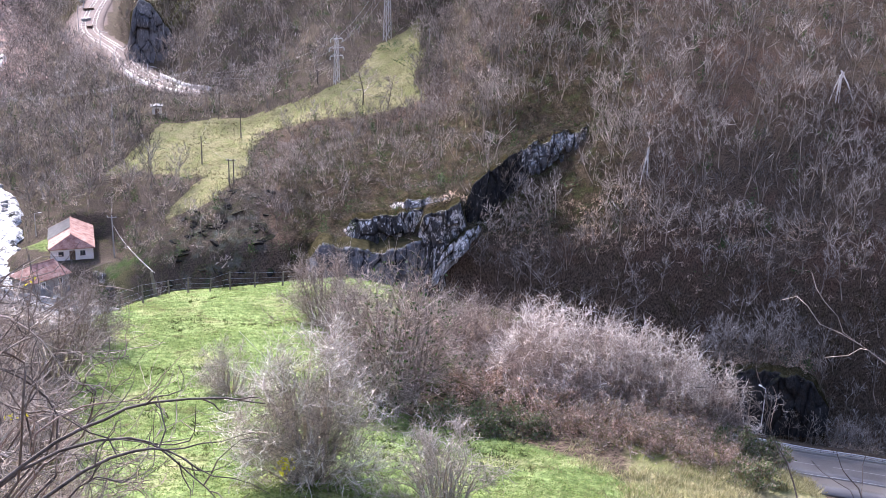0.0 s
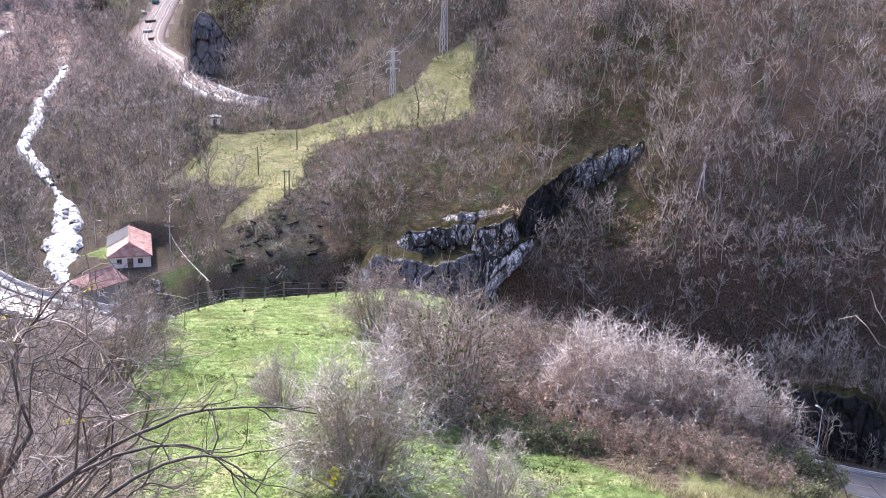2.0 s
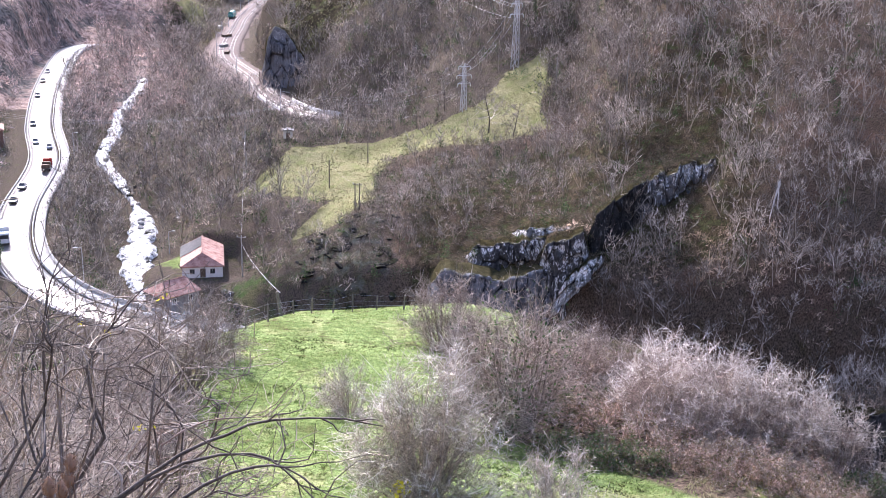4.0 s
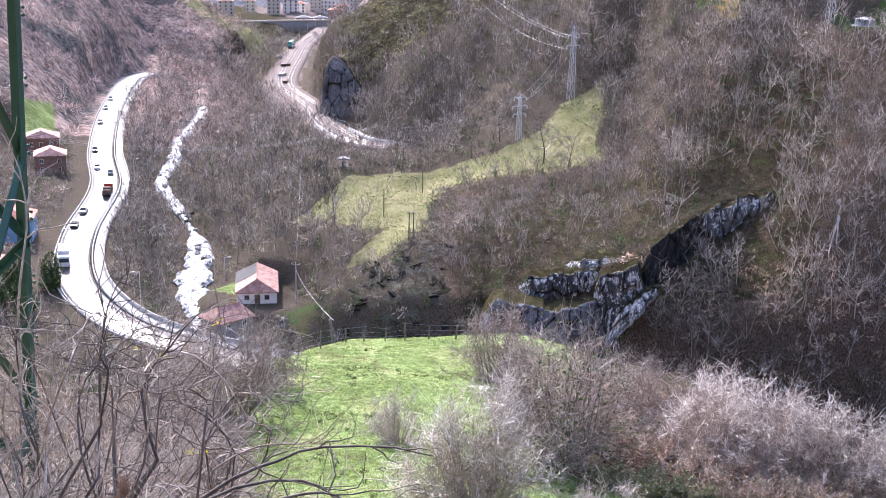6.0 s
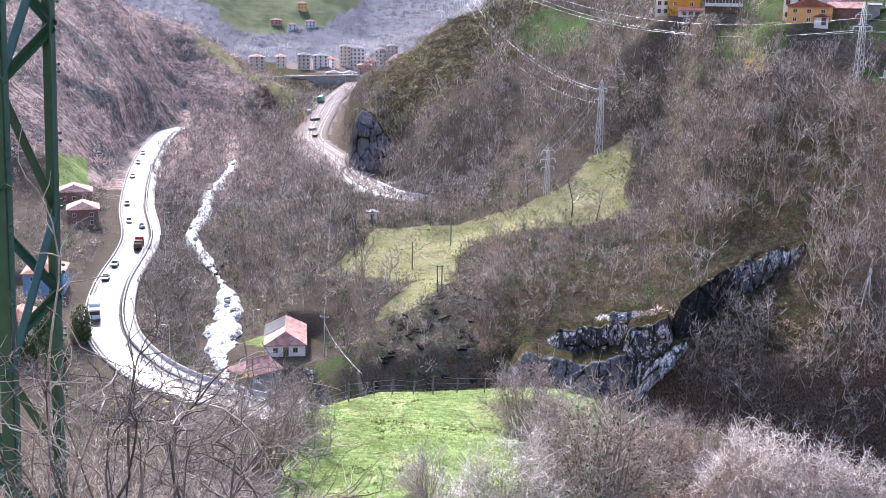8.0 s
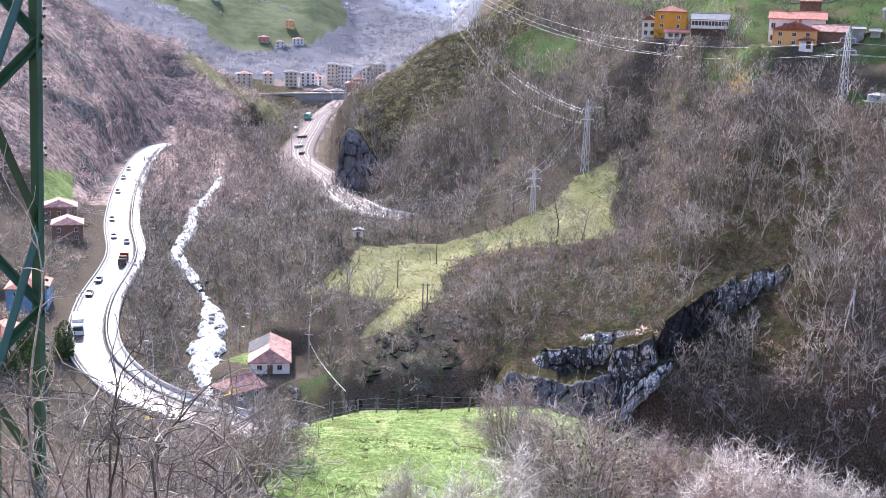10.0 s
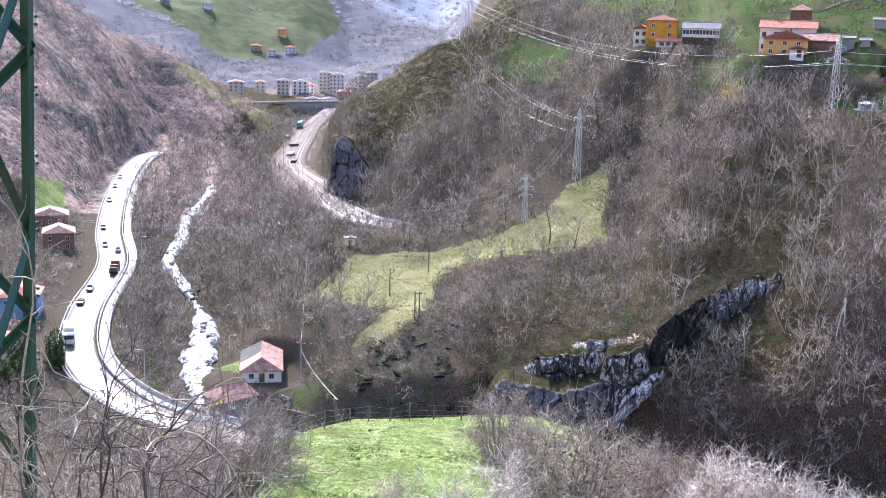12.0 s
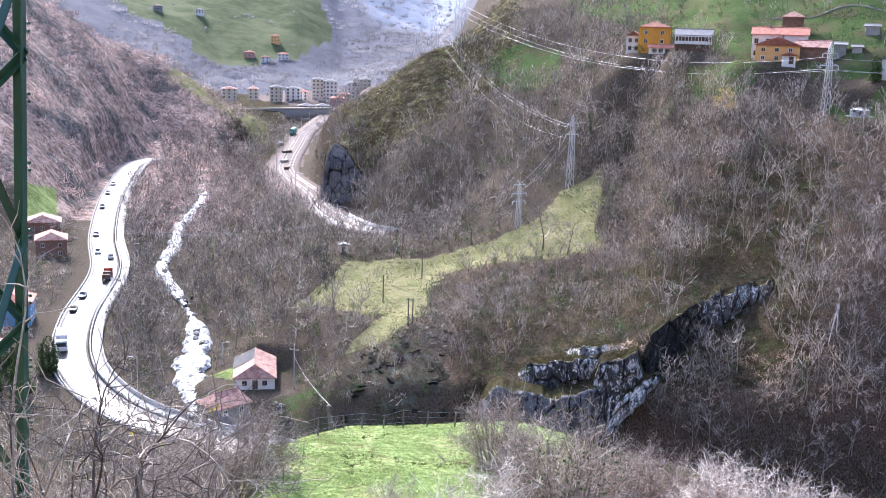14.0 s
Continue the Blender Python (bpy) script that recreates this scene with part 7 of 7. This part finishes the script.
def strip(name, pts, width, height, mat, label, category, y_min=-1e9, y_max=1e9):
    """A long low wall or band on a line, with square section."""
    pts = pts[(pts[:, 1] > y_min) & (pts[:, 1] < y_max)]
    d = np.gradient(pts[:, :2], axis=0)
    d /= np.linalg.norm(d, axis=1)[:, None]
    s = np.stack([-d[:, 1], d[:, 0], d[:, 0] * 0], 1) * width / 2
    up = np.array([0, 0, height])
    ring = np.stack([pts - s, pts - s + up, pts + s + up, pts + s], 1)
    n = len(ring)
    i, j = np.meshgrid(np.arange(n - 1), np.arange(4), indexing="ij")
    j2 = (j + 1) % 4
    quads = np.stack([i * 4 + j, i * 4 + j2, (i + 1) * 4 + j2, (i + 1) * 4 + j], -1).reshape(-1, 4)
    return tagged(new(name, mesh_from(name, ring.reshape(-1, 3), quads, mat)), label, category, kind="structure")


strip("pavement", beside(ROAD, -5.8, -0.3), 2.0, 0.5, M_CONCRETE, "pale concrete walkway along the road", "pavement", 180)
strip("parapet", beside(ROAD, -7.0, -1.5), 0.3, 2.5, M_CONCRETE, "concrete parapet on the river side of the road", "parapet", 180)
strip("kerb", beside(ROAD, 4.2, -0.2), 0.3, 0.55, M_CONCRETE, "low concrete kerb wall along the road", "kerb", 205)
strip("retaining_wall", beside(ROAD, -4.4, -0.2), 0.25, 0.45, M_CONCRETE, "low concrete plinth below the guard rail", "kerb", -1e9)


strip("layby", beside(ROAD, 6.4, -0.35), 5.0, 0.42, M_ASPHALT, "wide wet asphalt lay-by beside the road", "road", 100, 172)
strip("bridge_parapet", beside(RAIL, 4.6, -1.2), 0.5, 2.3, M_PALECONC, "white concrete parapet of the short railway bridge", "parapet", 337, 366)
strip("bridge_parapet", beside(RAIL, -4.6, -1.2), 0.5, 2.3, M_PALECONC, "white concrete parapet of the short railway bridge", "parapet", 334, 362)


def guard_rail(offset, y_min, y_max, label):
    pts = beside(ROAD, offset, 0.0)
    pts = pts[(pts[:, 1] > y_min) & (pts[:, 1] < y_max)]
    ob = thing("guard_rail", Matrix.Identity(4), label, "guard rail", "guard rails along the road")
    for z in (0.45, 0.72):
        w = Wood()
        w.stem(pts + np.array([0, 0, z]), np.full(len(pts), 0.10), 4)
        part("rail", w.mesh("rail", M_GALV), None, ob)
    me = None
    for p in pts[::1]:
        if me is None:
            bm = bmesh.new()
            box(bm, -0.06, -0.06, -0.4, 0.06, 0.06, 0.85)
            first = part("post", bm, M_DARKSTEEL, ob, at=Matrix.Translation(p))
            me = first.data
        else:
            part("post", me, None, ob, at=Matrix.Translation(p))


M_DARKSTEEL = material("dark_steel", (0.05, 0.05, 0.052), (0.12, 0.12, 0.12), rough=0.5, size=0.5)
guard_rail(-4.4, 175, 520, "galvanised guard rail with dark posts on the river side")
guard_rail(-4.4, 120, 172, "galvanised guard rail with dark posts below the wooded slope")


def markings():
    w = []
    for off, dash in ((0.0, True), (3.4, False), (-3.4, False)):
        p = beside(ROAD, off, 0.16 - abs(off) * 0.008)
        q = beside(ROAD, off + 0.14, 0.16 - abs(off) * 0.008)
        for i in range(len(p) - 1):
            if not dash or i % 3:
                w.append((p[i], p[i + 1], q[i + 1], q[i]))
    v = np.array(w).reshape(-1, 3)
    tagged(new("road_marking", mesh_from("road_marking", v, np.arange(len(v)).reshape(-1, 4), M_PAINT)), "worn white lane lines on the wet road", "road marking", kind="structure")


M_PAINT = material("road_paint", (0.22, 0.22, 0.215), (0.46, 0.46, 0.45), size=1.0, rough=0.5, bump=0)
markings()

# ---------- railway ----------
M_BALLAST = material("ballast", (0.10, 0.076, 0.068), (0.21, 0.17, 0.155), size=1.5, fine=10, spec=0.05)
M_RAIL = material("rail_steel", (0.45, 0.43, 0.42), (0.65, 0.64, 0.63), rough=0.3, size=1.0, metal=0.7, bump=0)
ribbon(RAIL, 6.0, 0.0, M_BALLAST, "track_bed", "pinkish stone ballast bed of the double railway track", "railway", 0.5)
for c in (-2.2, 2.2):
    track = thing("railway_track", Matrix.Identity(4), "curved steel railway track on pale ballast", "railway track", "railway tracks")
    for o in (-0.72, 0.72):
        w = Wood()
        pts = beside(RAIL, c + o, 0.22)
        w.stem(pts, np.full(len(pts), 0.085), 4)
        part("rail", w.mesh("rail", M_RAIL), None, track)
    p, q = beside(RAIL, c - 1.25, 0.1), beside(RAIL, c + 1.25, 0.1)
    me = None
    for i in range(0, len(p) - 1, 2):
        mid = (p[i] + q[i]) / 2
        yaw = math.degrees(math.atan2(q[i][1] - p[i][1], q[i][0] - p[i][0]))
        if me is None:
            me = part("sleeper", box(bmesh.new(), -1.25, -0.14, -0.08, 1.25, 0.14, 0.05), M_CONCRETE, track, at=pose(*mid, 0, 0, yaw)).data
        elif i < 260:
            part("sleeper", me, None, track, at=pose(*mid, 0, 0, yaw))
for i, p in enumerate(beside(RAIL, 5.0, 0)[6::14]):
    ob = thing("catenary_mast", pose(*p), "slender railway catenary mast with an arm", "mast", "catenary masts")
    bm = bmesh.new()
    beam(bm, (0, 0, -0.5), (0, 0, 7), 0.14, 0.10, 6)
    part("post", bm, M_GALV, ob)
    bm = bmesh.new()
    beam(bm, (0, 0, 6.4), (2.8, 0.6, 6.0), 0.05, sides=5), beam(bm, (0, 0, 5.4), (2.8, 0.6, 6.0), 0.04, sides=5)
    part("arm", bm, M_GALV, ob)
bridge_wall = np.array([(*spot(b, 775 + (19.5 - b) * 6), 7.0) for b in np.linspace(20.5, 15.0, 20)])
strip("embankment_wall", bridge_wall, 1.0, 10.0, M_STONE, "long grey stone retaining wall below the town", "wall")
strip("parapet", bridge_wall + np.array([0, 0.2, 10.0]), 1.6, 1.0, M_CREAM, "pale parapet on top of the retaining wall", "parapet")


# terrace walls on the hill
for d, a0, a1 in ((344, -12, -6.5),):
    line = np.array([(*spot(b, d + math.sin(b * 1.7) * 2.5), 0.0) for b in np.arange(a0, a1, 0.25)])
    line[:, 2] = terrain(line[:, 0], line[:, 1]) - 0.4
    strip("terrace_wall", line, 0.4, 0.75, M_STONE, "low dry-stone terrace wall on the green hillside", "wall")

# ---------- vehicles ----------
def car_paint(name, c):
    return material(name, tuple(v * 0.85 for v in c), c, rough=0.25, size=1.0, bump=0.0, spec=0.6)


M_TYRE = material("tyre", (0.012, 0.012, 0.012), (0.03, 0.03, 0.03), rough=0.9, size=0.2)
M_LAMP = material("lamp_glass", (0.6, 0.6, 0.58), (0.8, 0.8, 0.78), rough=0.15, size=0.2, bump=0)
PAINTS = {k: car_paint(k + "_paint", v) for k, v in {"silver": (0.42, 0.43, 0.45), "black": (0.02, 0.02, 0.022), "white": (0.75, 0.75, 0.74), "red": (0.35, 0.03, 0.025), "dark_blue": (0.03, 0.045, 0.09), "grey": (0.16, 0.165, 0.17)}.items()}


def loft(bm, sections):
    """Joins cross-sections (each a ring of places) into a closed body."""
    rings = [[bm.verts.new(p) for p in ring] for ring in sections]
    for a, b in zip(rings[:-1], rings[1:]):
        for i in range(len(a)):
            bm.faces.new((a[i], a[(i + 1) % len(a)], b[(i + 1) % len(b)], b[i]))
    bm.faces.new(rings[0][::-1]), bm.faces.new(rings[-1])


def ring(y, half, low, high, tuck=0.12):
    return [(-half, y, low + 0.1), (-half + 0.06, y, low), (half - 0.06, y, low), (half, y, low + 0.1), (half, y, high - tuck), (half - tuck, y, high), (-half + tuck, y, high), (-half, y, high - tuck)]


def wheels(ob, places, r, w):
    for x, y in places:
        bm = bmesh.new()
        bmesh.ops.create_cone(bm, cap_ends=True, segments=18, radius1=r, radius2=r, depth=w, matrix=Matrix.Translation((x, y, r)) @ Matrix.Rotation(radians(90), 4, "Y"))
        wheel = part("wheel", bm, M_TYRE, ob)
        bm = bmesh.new()
        bmesh.ops.create_cone(bm, cap_ends=True, segments=12, radius1=r * 0.6, radius2=r * 0.6, depth=w + 0.03, matrix=Matrix.Translation((x, y, r)) @ Matrix.Rotation(radians(90), 4, "Y"))
        part("rim", bm, M_GALV, wheel)


def car(m, paint, label):
    ob = thing("car", m, label, "car", "cars on the valley road")
    bm = bmesh.new()
    loft(bm, [ring(-2.1, 0.72, 0.32, 0.62), ring(-1.95, 0.84, 0.24, 0.74), ring(-0.9, 0.87, 0.2, 0.9), ring(1.5, 0.87, 0.2, 0.95), ring(1.95, 0.83, 0.26, 0.9), ring(2.1, 0.74, 0.34, 0.7)])
    part("body", bm, PAINTS[paint], ob)
    bm = bmesh.new()
    loft(bm, [ring(-1.0, 0.76, 0.84, 0.93, 0.02), ring(-0.35, 0.68, 0.84, 1.42), ring(0.9, 0.66, 0.84, 1.44), ring(1.75, 0.72, 0.84, 0.98, 0.02)])
    part("window", bm, M_DARKGLASS, ob, "dark glazed cabin")
    bm = bmesh.new()
    loft(bm, [ring(-0.3, 0.62, 1.40, 1.46, 0.02), ring(0.9, 0.6, 1.41, 1.48, 0.02)])
    part("roof", bm, PAINTS[paint], ob)
    for s in (-1, 1):
        part("headlight", box(bmesh.new(), s * 0.45, -2.09, 0.52, s * 0.74, -1.98, 0.66, 0.02), M_LAMP, ob)
    wheels(ob, ((-0.78, -1.3), (0.78, -1.3), (-0.78, 1.3), (0.78, 1.3)), 0.31, 0.2)


def lorry(m, cab, box_mat, length, label, load=False):
    ob = thing("lorry", m, label, "lorry", "lorries on the valley road")
    bm = bmesh.new()
    loft(bm, [ring(-length / 2, 1.15, 0.5, 2.6), ring(-length / 2 + 0.2, 1.22, 0.45, 2.8), ring(-length / 2 + 2.1, 1.22, 0.45, 2.85)])
    part("cab", bm, cab, ob)
    part("windscreen", box(bmesh.new(), -1.05, -length / 2 - 0.04, 1.5, 1.05, -length / 2 + 0.1, 2.4, 0.03), M_DARKGLASS, ob)
    bm = bmesh.new()
    box(bm, -1.2, -length / 2 + 2.2, 0.8, 1.2, length / 2, 1.0)
    part("chassis", bm, M_DARKSTEEL, ob)
    bm = bmesh.new()
    if load:
        for i in range(3):
            box(bm, -1.1, -length / 2 + 2.6 + i * 1.5, 1.02, 1.1, -length / 2 + 3.8 + i * 1.5, 2.0 + (i % 2) * 0.5, 0.05)
    else:
        box(bm, -1.25, -length / 2 + 2.4, 1.02, 1.25, length / 2, 3.6, 0.05)
    part("load" if load else "box_body", bm, box_mat, ob)
    wheels(ob, [(s * 1.0, y) for s in (-1, 1) for y in (-length / 2 + 1.2, length / 2 - 2.2, length / 2 - 1.0)], 0.48, 0.3)


def on_road(y, lane):
    """The pose of a vehicle in a lane: lane 1 comes down the valley, -1 goes up."""
    line = ROAD_LINE[ROAD_LINE[:, 1] > 195]
    i = int(np.argmin(np.abs(line[:, 1] - y)))
    i = min(max(i, 1), len(line) - 2)
    d = line[i + 1] - line[i - 1]
    n = np.array([-d[1], d[0]]) / np.hypot(d[0], d[1])
    p = line[i, :2] + n * 1.75 * lane
    yaw = math.degrees(math.atan2(d[1], d[0])) - 90 + (0 if lane > 0 else 180)
    return pose(p[0], p[1], line[i, 2] + 0.15, 0, 0, yaw)


for y, lane, paint in ((432, 1, "silver"), (412, 1, "black"), (385, 1, "dark_blue"), (340, 1, "grey"), (318, 1, "white"), (310, -1, "silver"), (270, 1, "grey"), (256, 1, "black")):
    car(on_road(y, lane), paint, paint.replace("_", " ") + " car driving on the wet valley road")
lorry(on_road(288, -1), PAINTS["red"], M_WOOD, 7.0, "red lorry with an open loaded bed on the road", True)
lorry(on_road(228, 1), PAINTS["white"], PAINTS["white"], 9.0, "white box lorry on the wet valley road")


def wagon(x, y, yaw, mat, label, length=12.0):
    z = ground_z(x, y) + 0.3
    ob = thing("railway_wagon", pose(x, y, z, 0, 0, yaw), label, "railway wagon", "wagons in the yard")
    bm = bmesh.new()
    loft(bm, [[(-length / 2, -1.4, 0.9), (-length / 2, 1.4, 0.9), (-length / 2, 1.4, 3.0), (-length / 2, 0.8, 3.7), (-length / 2, -0.8, 3.7), (-length / 2, -1.4, 3.0)], [(length / 2, -1.4, 0.9), (length / 2, 1.4, 0.9), (length / 2, 1.4, 3.0), (length / 2, 0.8, 3.7), (length / 2, -0.8, 3.7), (length / 2, -1.4, 3.0)]])
    part("body", bm, mat, ob)
    for s in (-1, 1):
        bm = bmesh.new()
        box(bm, s * length / 3 - 1.2, -1.1, -0.2, s * length / 3 + 1.2, 1.1, 0.9, 0.1)
        part("bogie", bm, M_DARKSTEEL, ob)
    for i in range(5):
        u = -length / 2 + 1.4 + i * (length - 2.8) / 4
        part("window", box(bmesh.new(), u - 0.6, -1.44, 2.0, u + 0.6, -1.38, 2.8), M_DARKGLASS, ob)


M_TEAL = material("teal_paint", (0.02, 0.18, 0.16), (0.05, 0.28, 0.25), rough=0.5, size=1.5)
wx, wy = spot(17.0, 655)
wagon(wx, wy, 100, M_TEAL, "teal railway carriage standing in the yard", 14)
for i, (b, d) in enumerate(((17.3, 560), (17.45, 520), (17.3, 495), (17.6, 600))):
    wx, wy = spot(b, d)
    stack = thing("sleeper_stack", pose(wx, wy, ground_z(wx, wy), 0, 0, 60 + i * 20), "stack of timber sleepers in the railway yard", "stack", "stacks in the yard")
    for k in range(4):
        bm = bmesh.new()
        box(bm, -2.6, -1.0, k * 0.4, 2.6, 1.0, k * 0.4 + 0.3, 0.03)
        part("layer", bm, M_CONCRETE if i % 2 else M_WOOD, stack)

# ---------- river stones, rubble and garden things ----------
stones = np.random.default_rng(4)


def boulder(seed, size):
    rng = np.random.default_rng(seed)
    bm = bmesh.new()
    bmesh.ops.create_icosphere(bm, subdivisions=2, radius=size)
    for v in bm.verts:
        v.co *= 1 + rng.normal() * 0.10
        v.co.z *= 0.7
    return bm


ROCKS = []
for k in range(4):
    me = bpy.data.meshes.new("boulder")
    b = boulder(k, 1.0)
    b.to_mesh(me)
    b.free()
    me.materials.append(M_ROCK if k % 2 else M_STONE)
    ROCKS.append(me)
for i in range(150):
    j = stones.integers(0, len(RIVER_LINE) - 1)
    p = RIVER_LINE[j]
    if not 205 < p[1] < 450:
        continue
    w = 3.4 if p[1] < 270 else 2.2
    o = stones.uniform(-1.1, 1.1) * w
    ob = new("boulder", ROCKS[i % 4])
    ob.matrix_basis = pose(p[0] + o, p[1] + stones.uniform(-2, 2), p[2] - 0.2, 0, 0, stones.uniform(0, 360)) @ Matrix.Scale(stones.uniform(0.3, 0.95), 4)
    tagged(ob, "rounded grey boulder in the white river", "boulder", "boulders in the river")
for x, y, s in ((-69.2, 217.5, 1.1), (-70.3, 218.2, 0.8), (-68.6, 216.3, 0.7), (-66.5, 214.5, 0.9)):
    ob = new("boulder", ROCKS[0])
    ob.data = ROCKS[0].copy()
    ob.data.materials[0] = M_PALEROCK
    ob.matrix_basis = pose(x, y, ground_z(x, y) + 0.2, 0, 0, x * 40) @ Matrix.Scale(s, 4)
    tagged(ob, "pale rubble heap of stone beside the farmyard", "rubble", "pale rubble by the farm")
# the outcrops reuse the shade-darkened limestone
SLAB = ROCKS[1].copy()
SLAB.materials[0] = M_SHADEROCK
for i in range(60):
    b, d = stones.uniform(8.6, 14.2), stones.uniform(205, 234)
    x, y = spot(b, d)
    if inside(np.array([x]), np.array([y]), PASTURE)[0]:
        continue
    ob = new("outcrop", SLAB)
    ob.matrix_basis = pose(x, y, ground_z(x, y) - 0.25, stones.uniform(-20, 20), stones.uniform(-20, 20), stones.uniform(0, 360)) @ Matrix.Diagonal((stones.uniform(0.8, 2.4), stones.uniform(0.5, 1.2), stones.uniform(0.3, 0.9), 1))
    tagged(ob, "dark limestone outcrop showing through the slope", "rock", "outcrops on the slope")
